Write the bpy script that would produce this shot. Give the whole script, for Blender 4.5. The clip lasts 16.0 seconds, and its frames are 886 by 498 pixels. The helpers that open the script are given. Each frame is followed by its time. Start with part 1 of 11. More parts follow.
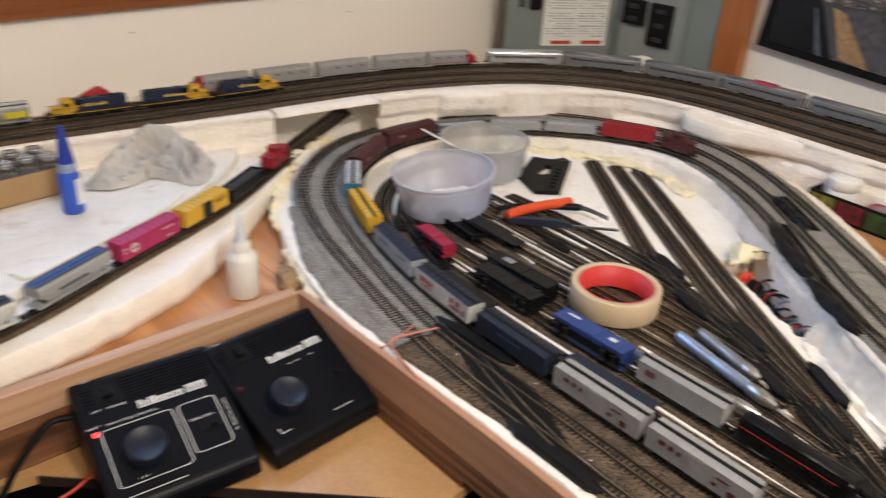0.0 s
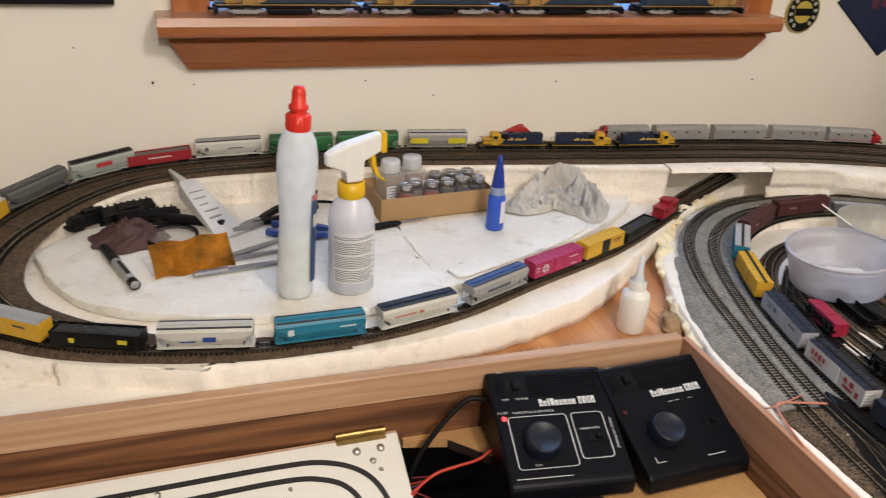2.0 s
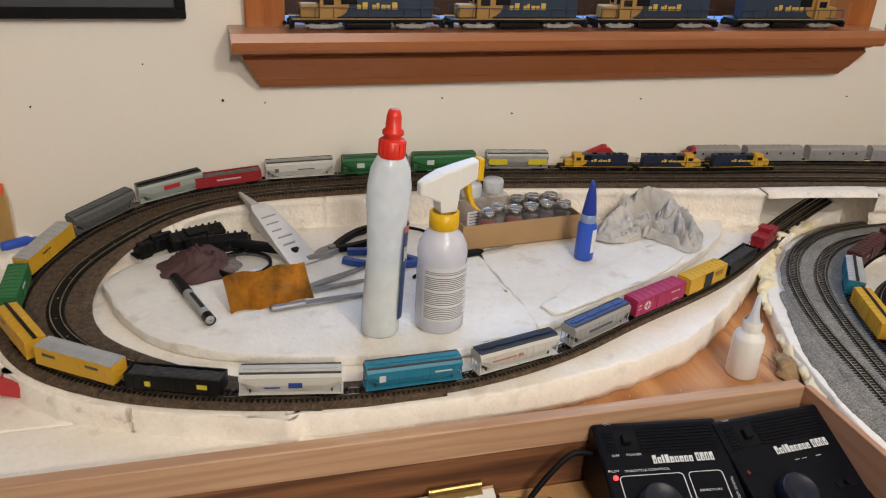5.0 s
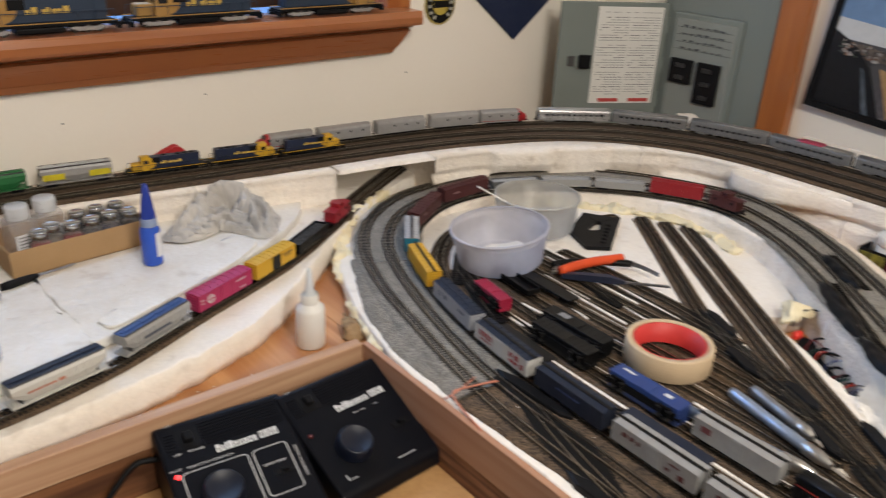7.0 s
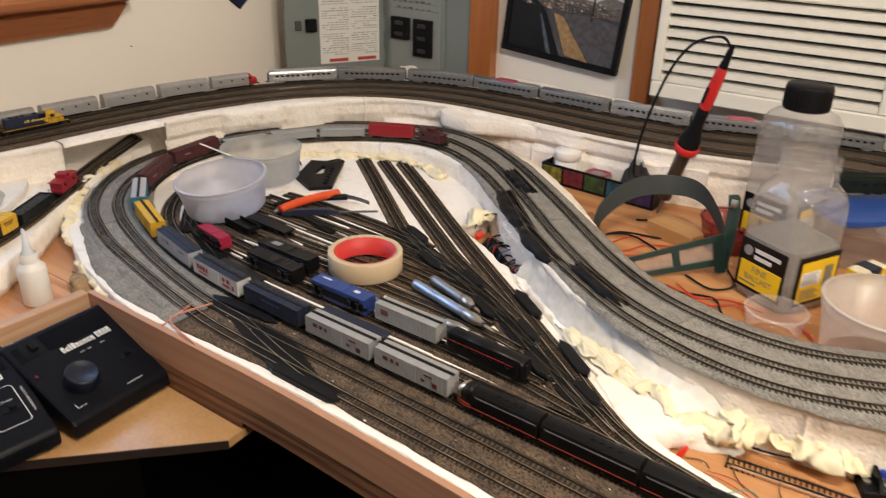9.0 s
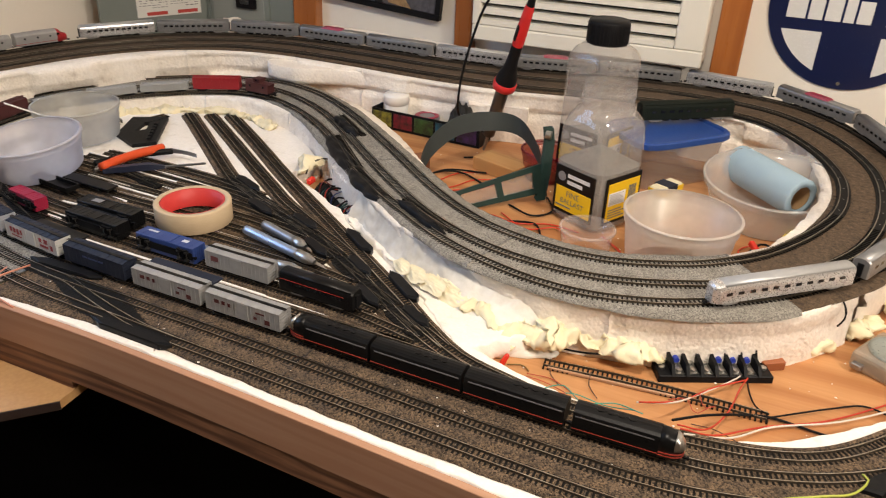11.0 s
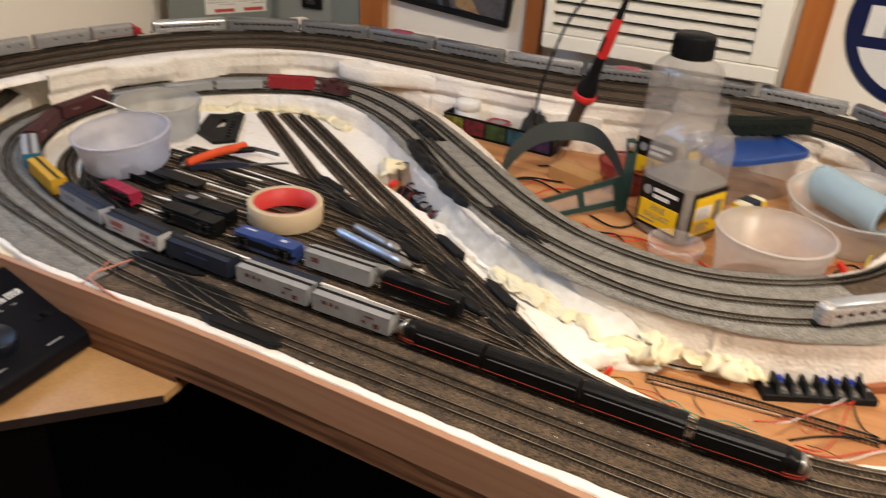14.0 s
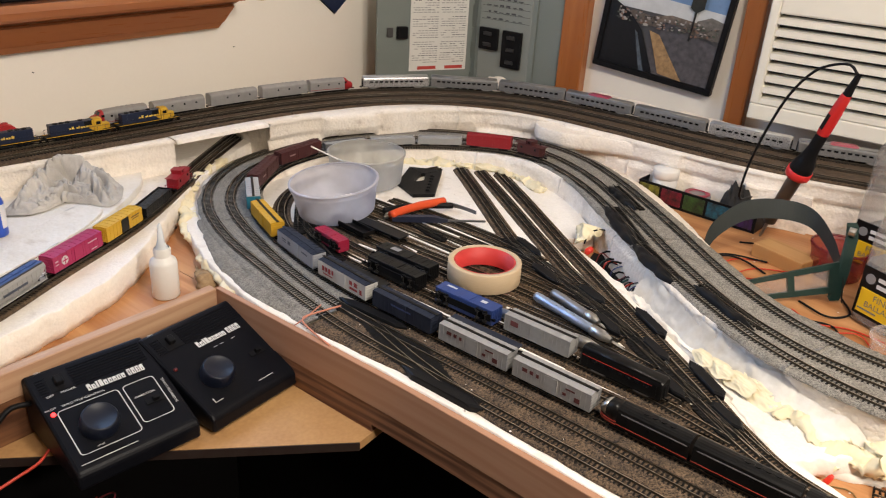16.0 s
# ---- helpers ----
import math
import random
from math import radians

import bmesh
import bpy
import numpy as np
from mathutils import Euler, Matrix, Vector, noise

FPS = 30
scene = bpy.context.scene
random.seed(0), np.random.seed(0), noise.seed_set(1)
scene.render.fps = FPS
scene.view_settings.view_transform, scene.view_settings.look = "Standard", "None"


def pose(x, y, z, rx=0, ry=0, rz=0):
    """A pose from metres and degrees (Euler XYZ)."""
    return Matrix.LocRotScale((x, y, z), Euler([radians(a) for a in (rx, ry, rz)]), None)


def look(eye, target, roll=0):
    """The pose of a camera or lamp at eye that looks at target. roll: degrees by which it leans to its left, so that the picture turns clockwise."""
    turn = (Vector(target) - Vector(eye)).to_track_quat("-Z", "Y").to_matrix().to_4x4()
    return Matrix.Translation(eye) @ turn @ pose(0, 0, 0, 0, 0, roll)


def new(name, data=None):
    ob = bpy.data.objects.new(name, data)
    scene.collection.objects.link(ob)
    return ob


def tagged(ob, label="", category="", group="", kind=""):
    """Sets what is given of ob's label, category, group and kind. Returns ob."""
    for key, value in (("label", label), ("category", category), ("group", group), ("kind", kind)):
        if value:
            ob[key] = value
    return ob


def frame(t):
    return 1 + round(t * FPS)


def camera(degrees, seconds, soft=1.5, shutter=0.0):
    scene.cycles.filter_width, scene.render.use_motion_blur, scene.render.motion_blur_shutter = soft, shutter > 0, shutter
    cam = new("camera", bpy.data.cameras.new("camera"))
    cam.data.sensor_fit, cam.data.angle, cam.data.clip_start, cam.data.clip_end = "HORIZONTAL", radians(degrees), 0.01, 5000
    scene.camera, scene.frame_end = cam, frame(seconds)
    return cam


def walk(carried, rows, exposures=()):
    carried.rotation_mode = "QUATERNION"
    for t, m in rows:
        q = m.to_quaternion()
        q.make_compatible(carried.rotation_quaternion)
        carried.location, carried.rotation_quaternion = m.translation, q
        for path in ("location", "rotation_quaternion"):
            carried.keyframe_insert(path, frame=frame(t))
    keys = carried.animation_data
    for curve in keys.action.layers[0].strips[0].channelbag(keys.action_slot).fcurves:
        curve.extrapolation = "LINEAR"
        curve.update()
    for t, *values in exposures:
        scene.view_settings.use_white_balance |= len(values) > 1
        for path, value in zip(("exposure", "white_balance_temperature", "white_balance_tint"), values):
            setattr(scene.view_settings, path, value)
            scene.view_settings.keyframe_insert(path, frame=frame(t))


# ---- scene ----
cam = camera(59.3, 16.0, soft=1.1, shutter=0.5)
PATH = [
    (0, (0.1885, 0.0601, 0.4395), (0.9168, 0.8335, -0.1186), 3.60),
    (0.5, (0.1568, 0.0395, 0.4529), (0.7310, 0.9416, -0.0915), 2.70),
    (1, (0.1161, 0.0333, 0.4557), (0.5934, 1.0007, -0.0700), 2.78),
    (1.5, (0.0775, 0.0434, 0.4561), (0.4772, 1.0463, -0.0676), 3.60),
    (2, (0.0639, 0.0464, 0.4633), (0.4048, 1.0723, -0.0574), 3.53),
    (2.5, (0.0440, 0.0541, 0.4651), (0.3339, 1.0945, -0.0578), 3.24),
    (3, (0.0443, 0.0494, 0.4733), (0.2976, 1.1021, -0.0439), 3.11),
    (5.3, (0.0185, 0.1427, 0.4555), (0.3382, 1.1803, -0.0554), 3.08),
    (5.5, (0.0336, 0.1450, 0.4574), (0.4093, 1.1634, -0.0541), 3.25),
    (6, (0.0744, 0.1326, 0.4597), (0.5976, 1.0862, -0.0471), 3.33),
    (6.5, (0.1149, 0.1131, 0.4595), (0.7444, 1.0053, -0.0383), 2.98),
    (7, (0.1497, 0.0545, 0.4658), (0.8522, 0.8896, -0.0333), 2.89),
    (7.5, (0.1642, -0.0198, 0.4725), (0.9408, 0.7470, -0.0264), 2.89),
    (8, (0.1722, -0.0671, 0.4687), (0.9991, 0.6425, -0.0342), 2.49),
    (8.5, (0.1598, -0.0992, 0.4711), (1.0182, 0.5691, -0.0354), 2.01),
    (9, (0.1439, -0.1353, 0.4662), (1.0273, 0.4903, -0.0517), 1.55),
    (9.5, (0.1324, -0.1755, 0.4569), (1.0327, 0.4047, -0.0840), 1.85),
    (10, (0.1305, -0.2013, 0.4556), (1.0520, 0.3274, -0.1025), 2.31),
    (10.2, (0.1332, -0.1974, 0.4566), (1.0670, 0.3066, -0.1037), 2.22),
    (12.3, (0.1218, -0.1681, 0.4527), (1.1160, 0.1907, -0.1156), 3.66),
    (12.5, (0.1214, -0.1647, 0.4525), (1.1168, 0.1896, -0.1164), 3.67),
    (13, (0.1170, -0.1612, 0.4530), (1.1136, 0.1811, -0.1211), 3.78),
    (13.5, (0.1088, -0.1426, 0.4502), (1.0994, 0.2126, -0.1264), 4.24),
    (14, (0.0882, -0.0976, 0.4592), (1.0514, 0.3421, -0.1055), 4.21),
    (14.5, (0.0738, -0.0662, 0.4656), (0.9982, 0.4755, -0.0748), 3.76),
    (15, (0.0688, -0.0504, 0.4710), (0.9688, 0.5471, -0.0515), 3.74),
    (15.5, (0.0665, -0.0489, 0.4726), (0.9463, 0.5859, -0.0401), 3.74),
    (16, (0.0678, -0.0454, 0.4709), (0.9313, 0.6131, -0.0397), 3.52),
]
walk(cam, [(t, look(eye, target, roll)) for t, eye, target, roll in PATH],
     exposures=[(0.0, -0.11, 6550, 11), (2.5, -0.12, 6550, 10), (3.2, -0.20, 6550, 10), (5.3, -0.29, 6500, 10), (7.0, -0.26, 6500, 10), (8.5, -0.18, 6850, 11), (10.0, -0.10, 6900, 12), (12.5, -0.22, 7000, 12), (13.5, -0.20, 7000, 12), (14.5, -0.12, 6900, 12), (16.0, -0.05, 6750, 12)])
# ---- light ----
world = bpy.data.worlds.new("room_world")
scene.world = world
world.use_nodes = True
world.node_tree.nodes["Background"].inputs[0].default_value = (0.9, 0.85, 0.8, 1)
world.node_tree.nodes["Background"].inputs[1].default_value = 0.02


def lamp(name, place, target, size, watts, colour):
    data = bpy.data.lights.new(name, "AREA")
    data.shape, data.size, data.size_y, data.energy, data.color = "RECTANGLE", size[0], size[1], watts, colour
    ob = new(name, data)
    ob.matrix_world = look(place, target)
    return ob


def bulb(name, place, radius, watts, colour):
    data = bpy.data.lights.new(name, "POINT")
    data.shadow_soft_size, data.energy, data.color = radius, watts, colour
    ob = new(name, data)
    ob.matrix_world = pose(*place)
    return ob


bulb("ceiling_bulb", (0.46, -0.16, 1.00), 0.06, 29.5, (1.0, 0.93, 0.83))
bulb("room_bulb", (0.12, -1.40, 1.20), 0.09, 74.0, (1.0, 0.94, 0.85))
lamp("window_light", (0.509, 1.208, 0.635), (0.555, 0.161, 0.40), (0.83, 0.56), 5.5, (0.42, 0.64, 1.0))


# ---- materials ----
MATS = {}


def mat(name, colour, rough=0.5, other=None, scale=40.0, amount=0.5, grain=600.0, bump=0.15, metal=0.0, stretch=(1, 1, 1),
        spec=0.5, glow=None, through_light=0.0, ior=1.45, depth=0.0006, random_shift=0.0, coords="Object", coat=0.0, sheen=0.0):
    """A surface with broad stains, a fine grain and relief."""
    if name in MATS:
        return MATS[name]
    m = bpy.data.materials.new(name)
    m.use_nodes = True
    t = m.node_tree
    n, l = t.nodes, t.links
    b = n["Principled BSDF"]
    other = other or tuple(c * 0.8 for c in colour)
    tc = n.new("ShaderNodeTexCoord")
    mp = n.new("ShaderNodeMapping")
    mp.inputs["Scale"].default_value = stretch
    l.new(tc.outputs[coords], mp.inputs[0])
    broad, fine = n.new("ShaderNodeTexNoise"), n.new("ShaderNodeTexNoise")
    for node, s, d in ((broad, scale, 4), (fine, grain, 3)):
        node.inputs["Scale"].default_value, node.inputs["Detail"].default_value = s, d
        l.new(mp.outputs[0], node.inputs["Vector"])
    mixf = n.new("ShaderNodeMath")
    mixf.operation = "MULTIPLY_ADD"
    mixf.inputs[1].default_value, mixf.inputs[2].default_value = 0.35, 0.0
    l.new(fine.outputs["Fac"], mixf.inputs[0])
    add = n.new("ShaderNodeMath")
    add.operation = "ADD"
    l.new(broad.outputs["Fac"], add.inputs[0])
    l.new(mixf.outputs[0], add.inputs[1])
    ramp = n.new("ShaderNodeMapRange")
    ramp.inputs["From Min"].default_value, ramp.inputs["From Max"].default_value = 0.45, 0.9
    ramp.inputs["To Max"].default_value = amount
    l.new(add.outputs[0], ramp.inputs["Value"])
    mix = n.new("ShaderNodeMix")
    mix.data_type = "RGBA"
    mix.inputs["A"].default_value, mix.inputs["B"].default_value = (*colour, 1), (*other, 1)
    l.new(ramp.outputs[0], mix.inputs["Factor"])
    last = mix.outputs["Result"]
    if random_shift:
        info = n.new("ShaderNodeObjectInfo")
        hsv = n.new("ShaderNodeHueSaturation")
        mr = n.new("ShaderNodeMapRange")
        mr.inputs["To Min"].default_value, mr.inputs["To Max"].default_value = 1 - random_shift, 1 + random_shift
        l.new(info.outputs["Random"], mr.inputs["Value"])
        l.new(mr.outputs[0], hsv.inputs["Value"])
        l.new(last, hsv.inputs["Color"])
        last = hsv.outputs[0]
    l.new(last, b.inputs["Base Color"])
    rr = n.new("ShaderNodeMapRange")
    rr.inputs["To Min"].default_value, rr.inputs["To Max"].default_value = max(rough - 0.1, 0.02), min(rough + 0.12, 1)
    l.new(fine.outputs["Fac"], rr.inputs["Value"])
    l.new(rr.outputs[0], b.inputs["Roughness"])
    b.inputs["Metallic"].default_value = metal
    b.inputs["Specular IOR Level"].default_value = spec
    b.inputs["IOR"].default_value = ior
    b.inputs["Transmission Weight"].default_value = through_light
    b.inputs["Coat Weight"].default_value = coat
    if bump:
        bp = n.new("ShaderNodeBump")
        bp.inputs["Strength"].default_value, bp.inputs["Distance"].default_value = bump, depth
        l.new(add.outputs[0], bp.inputs["Height"])
        l.new(bp.outputs[0], b.inputs["Normal"])
    if glow:
        b.inputs["Emission Color"].default_value, b.inputs["Emission Strength"].default_value = (*glow[:3], 1), glow[3]
    MATS[name] = m
    return m


def paint(colour, rough=0.42, name=""):
    """Model paint of one colour, with slight dust and scuffs."""
    key = name or "paint_%02x%02x%02x" % tuple(int(min(max(c, 0), 1) * 255) for c in colour)
    return mat(key, colour, rough, tuple(min(1, c * 0.82 + 0.02) for c in colour), 60, 0.55, 900, 0.06)


def wood(name, colour, dark, along="x", rough=0.55, scale=9.0, coat=0.0, bands="", warped=0.18):
    """Wood with stretched grain and growth rings."""
    if name in MATS:
        return MATS[name]
    m = mat(name, colour, rough, dark, scale * 4, 0.7, 260, 0.12, stretch={"x": (0.06, 1, 1), "y": (1, 0.06, 1), "z": (1, 1, 0.06)}[along], coat=coat)
    t = m.node_tree
    n, l = t.nodes, t.links
    mp = next(k for k in n if k.type == "MAPPING")
    warp = n.new("ShaderNodeTexNoise")
    warp.inputs["Scale"].default_value = 6.0
    l.new(mp.outputs[0], warp.inputs["Vector"])
    mixv = n.new("ShaderNodeMix")
    mixv.data_type = "RGBA"
    mixv.inputs["Factor"].default_value = warped
    l.new(mp.outputs[0], mixv.inputs["A"])
    l.new(warp.outputs["Color"], mixv.inputs["B"])
    wave = n.new("ShaderNodeTexWave")
    wave.inputs["Scale"].default_value, wave.inputs["Distortion"].default_value = scale, 7.0
    wave.inputs["Detail"].default_value, wave.inputs["Detail Scale"].default_value = 3.0, 1.5
    wave.bands_direction = bands or {"x": "Y", "y": "X", "z": "X"}[along]
    l.new(mixv.outputs["Result"], wave.inputs["Vector"])
    mr = n.new("ShaderNodeMapRange")
    mr.inputs["From Min"].default_value, mr.inputs["To Max"].default_value = 0.35, 0.70
    l.new(wave.outputs["Fac"], mr.inputs["Value"])
    b = n["Principled BSDF"]
    old = b.inputs["Base Color"].links[0].from_socket
    mix = n.new("ShaderNodeMix")
    mix.data_type = "RGBA"
    mix.inputs["B"].default_value = (*dark, 1)
    l.new(old, mix.inputs["A"])
    l.new(mr.outputs[0], mix.inputs["Factor"])
    l.new(mix.outputs["Result"], b.inputs["Base Color"])
    return m


# South and west walls, out of view; dark colour added to hold back bounce.
UNSEEN_WALL = mat("unseen_dark_wall", (0.16, 0.10, 0.06), 0.6, (0.10, 0.06, 0.035), 6, 0.7, 200, 0.2, stretch=(1, 1, 0.1))
WALL = mat("wall_paint", (0.84, 0.795, 0.715), 0.75, (0.79, 0.74, 0.65), 2.5, 0.5, 160, 0.35, depth=0.0012)
# Ceiling out of view, greyed to weaken the light it throws back.
CEIL = mat("ceiling_greyed", (0.40, 0.37, 0.34), 0.9, None, 3, 0.3, 120, 0.3)
# Floor colour carries the deep shade under the layout.
FLOOR_SHADE = mat("floor_shade_black", (0.010, 0.010, 0.012), 0.95, (0.006, 0.006, 0.008), 20, 0.8, 500, 0.6, depth=0.003)
PLY = wood("plywood_deck", (0.63, 0.325, 0.140), (0.38, 0.145, 0.048), "y", 0.5, 7.0)
PINE = wood("pine_board", (0.56, 0.36, 0.225), (0.42, 0.235, 0.135), "x", 0.5, 34.0, bands="Z", warped=0.10)
PINE_Y = wood("pine_board_long", (0.50, 0.290, 0.185), (0.42, 0.215, 0.125), "y", 0.5, 26.0, bands="Z", warped=0.08)
# Black of the shaded space under the deck.
UNDER_SHADE = mat("under_deck_shade", (0.005, 0.0045, 0.0045), 0.9, (0.008, 0.007, 0.007), 8, 0.6, 200, 0.2, spec=0.05)
ROUGHWOOD = wood("rough_plank", (0.30, 0.130, 0.052), (0.055, 0.018, 0.008), "x", 0.7, 24.0, bands="Z", warped=0.30)
ROUGHWOOD_Y = wood("rough_plank_long", (0.36, 0.175, 0.090), (0.075, 0.028, 0.014), "y", 0.65, 40.0, bands="Z", warped=0.12)
TRIM = wood("varnished_trim", (0.44, 0.155, 0.042), (0.30, 0.09, 0.022), "z", 0.3, 12.0, coat=0.3)
TRIM_X = wood("varnished_shelf", (0.40, 0.150, 0.055), (0.27, 0.085, 0.028), "x", 0.3, 12.0, coat=0.3)
FOAM = mat("styrofoam", (0.91, 0.862, 0.795), 0.85, (0.80, 0.72, 0.60), 14, 0.5, 330, 0.10, depth=0.0010)
FOAM_SIDE = mat("styrofoam_cut", (0.91, 0.850, 0.775), 0.9, (0.80, 0.70, 0.57), 22, 0.5, 240, 0.3, depth=0.0016)


def beaded(m, bead, strength, pit, dirt):
    """Gives cut foam its beads, torn pits and a few grubby specks."""
    n, l = m.node_tree.nodes, m.node_tree.links
    b = n["Principled BSDF"]
    tc = next(k for k in n if k.type == "TEX_COORD")
    cells, holes, grub = n.new("ShaderNodeTexVoronoi"), n.new("ShaderNodeTexNoise"), n.new("ShaderNodeTexNoise")
    cells.inputs["Scale"].default_value = bead
    holes.inputs["Scale"].default_value, holes.inputs["Detail"].default_value = pit, 5.0
    grub.inputs["Scale"].default_value, grub.inputs["Detail"].default_value = 34.0, 8.0
    for k in (cells, holes, grub):
        l.new(tc.outputs["Object"], k.inputs["Vector"])
    dip, speck = n.new("ShaderNodeMapRange"), n.new("ShaderNodeMapRange")
    dip.inputs["From Min"].default_value, dip.inputs["From Max"].default_value, dip.inputs["To Max"].default_value = 0.56, 0.68, -1.6
    speck.inputs["From Min"].default_value, speck.inputs["From Max"].default_value, speck.inputs["To Max"].default_value = 0.60, 0.72, dirt
    l.new(holes.outputs["Fac"], dip.inputs["Value"])
    l.new(grub.outputs["Fac"], speck.inputs["Value"])
    total = n.new("ShaderNodeMath")
    total.operation = "SUBTRACT"
    l.new(dip.outputs[0], total.inputs[0])
    l.new(cells.outputs["Distance"], total.inputs[1])
    relief = n.new("ShaderNodeBump")
    relief.inputs["Strength"].default_value, relief.inputs["Distance"].default_value = strength, 0.0022
    l.new(total.outputs[0], relief.inputs["Height"])
    l.new(b.inputs["Normal"].links[0].from_socket, relief.inputs["Normal"])
    l.new(relief.outputs[0], b.inputs["Normal"])
    mix = n.new("ShaderNodeMix")
    mix.data_type = "RGBA"
    l.new(speck.outputs[0], mix.inputs["Factor"])
    l.new(b.inputs["Base Color"].links[0].from_socket, mix.inputs["A"])
    mix.inputs["B"].default_value = (0.42, 0.33, 0.24, 1)
    l.new(mix.outputs["Result"], b.inputs["Base Color"])


beaded(FOAM, 260.0, 0.12, 46.0, 0.30)
beaded(FOAM_SIDE, 230.0, 0.32, 50.0, 0.40)
FOAM_WORN = mat("worn_styrofoam", (0.86, 0.835, 0.785), 0.42, (0.72, 0.665, 0.57), 16, 0.75, 130, 0.55, depth=0.0016)
beaded(FOAM_WORN, 200.0, 0.30, 24.0, 0.30)
SPRAY = mat("expanding_foam", (0.88, 0.80, 0.58), 0.6, (0.76, 0.62, 0.34), 30, 0.5, 220, 0.5, depth=0.002)


def beads(m, size=300.0, strength=0.5, dark=0.12):
    """Adds the packed-bead relief of foam, or grains of gravel, to a material."""
    n, l = m.node_tree.nodes, m.node_tree.links
    b = n["Principled BSDF"]
    v = n.new("ShaderNodeTexVoronoi")
    v.inputs["Scale"].default_value = size
    tc = next(k for k in n if k.type == "TEX_COORD")
    l.new(tc.outputs["Object"], v.inputs["Vector"])
    bp = n.new("ShaderNodeBump")
    bp.invert = True
    bp.inputs["Strength"].default_value, bp.inputs["Distance"].default_value = strength, 0.4 / size
    l.new(v.outputs["Distance"], bp.inputs["Height"])
    l.new(b.inputs["Normal"].links[0].from_socket, bp.inputs["Normal"])
    l.new(bp.outputs[0], b.inputs["Normal"])
    hsv, mr = n.new("ShaderNodeHueSaturation"), n.new("ShaderNodeMapRange")
    mr.inputs["To Min"].default_value, mr.inputs["To Max"].default_value = 1 - dark, 1 + dark
    sep = n.new("ShaderNodeSeparateColor")
    l.new(v.outputs["Color"], sep.inputs[0])
    l.new(sep.outputs[0], mr.inputs["Value"])
    l.new(mr.outputs[0], hsv.inputs["Value"])
    l.new(b.inputs["Base Color"].links[0].from_socket, hsv.inputs["Color"])
    l.new(hsv.outputs[0], b.inputs["Base Color"])
    return m


beads(FOAM, 320, 0.15, 0.03)
beads(FOAM_SIDE, 260, 0.22, 0.04)
GREY_BALLAST = beads(mat("grey_ballast", (0.265, 0.247, 0.215), 0.95, (0.165, 0.152, 0.132), 60, 0.7, 900, 0.7, depth=0.001), 950, 0.7, 0.5)
BROWN_BALLAST = beads(mat("brown_ballast", (0.132, 0.087, 0.051), 0.95, (0.052, 0.037, 0.026), 45, 0.9, 500, 0.9, depth=0.0014), 760, 0.95, 0.85)
CORK = beads(mat("cork_roadbed", (0.125, 0.083, 0.050), 0.95, (0.040, 0.026, 0.017), 180, 0.9, 800, 0.9, depth=0.0014), 900, 0.6, 0.4)
TIE = mat("black_ties", (0.008, 0.0075, 0.007), 0.5, (0.012, 0.010, 0.008), 200, 0.6, 900, 0.2, spec=0.15)
RAIL = mat("nickel_rail", (0.55, 0.50, 0.42), 0.32, (0.26, 0.21, 0.16), 60, 0.9, 800, 0.05, metal=1.0)
RAIL_SIDE = mat("tarnished_rail", (0.120, 0.098, 0.072), 0.45, (0.045, 0.036, 0.027), 90, 0.8, 800, 0.05, metal=0.5)
BLACK = mat("black_plastic", (0.006, 0.006, 0.007), 0.45, (0.012, 0.012, 0.013), 40, 0.6, 1200, 0.25, depth=0.0003, spec=0.14)
BLACKP = mat("black_model_paint", (0.004, 0.004, 0.0045), 0.33, (0.009, 0.009, 0.009), 60, 0.5, 900, 0.06, spec=0.25)
STEEL = mat("steel", (0.60, 0.60, 0.58), 0.3, (0.42, 0.40, 0.38), 80, 0.6, 700, 0.06, metal=1.0)
WHEEL = mat("blackened_wheel", (0.10, 0.095, 0.09), 0.35, (0.05, 0.048, 0.045), 80, 0.6, 700, 0.05, metal=0.9)
SILVER = mat("silver_paint", (0.40, 0.395, 0.39), 0.36, (0.30, 0.295, 0.29), 90, 0.6, 900, 0.05, metal=0.35)
WINDOW = mat("dark_window", (0.01, 0.011, 0.013), 0.15, None, 30, 0.3, 300, 0.0)
WHITEP = mat("white_plastic", (0.80, 0.79, 0.76), 0.4, (0.72, 0.70, 0.66), 30, 0.4, 500, 0.05)


# ---- mesh tools ----
def mesh_ob(name, verts, faces, material, parent=None, label="", smooth=False, place=None):
    me = bpy.data.meshes.new(name)
    me.from_pydata([tuple(map(float, v)) for v in verts], [], faces)
    me.materials.append(material)
    if smooth:
        me.polygons.foreach_set("use_smooth", [True] * len(me.polygons))
    me.update()
    ob = new(name, me)
    if parent:
        ob.parent = parent
    if place is not None:
        ob.matrix_basis = place
    if label:
        ob["label"] = label
    return ob


def part(name, bm, material, parent=None, label="", smooth=False, place=None):
    """Links a bmesh as one mesh object under a thing or a part."""
    me = bpy.data.meshes.new(name)
    bm.to_mesh(me)
    bm.free()
    me.materials.append(material)
    if smooth:
        me.polygons.foreach_set("use_smooth", [True] * len(me.polygons))
    ob = new(name, me)
    if parent:
        ob.parent = parent
    if place is not None:
        ob.matrix_basis = place
    if label:
        ob["label"] = label
    return ob


def thing(name, place, label, category, group="", kind=""):
    ob = new(name)
    ob.empty_display_size = 0.01
    ob.matrix_basis = place
    return tagged(ob, label, category, group, kind)


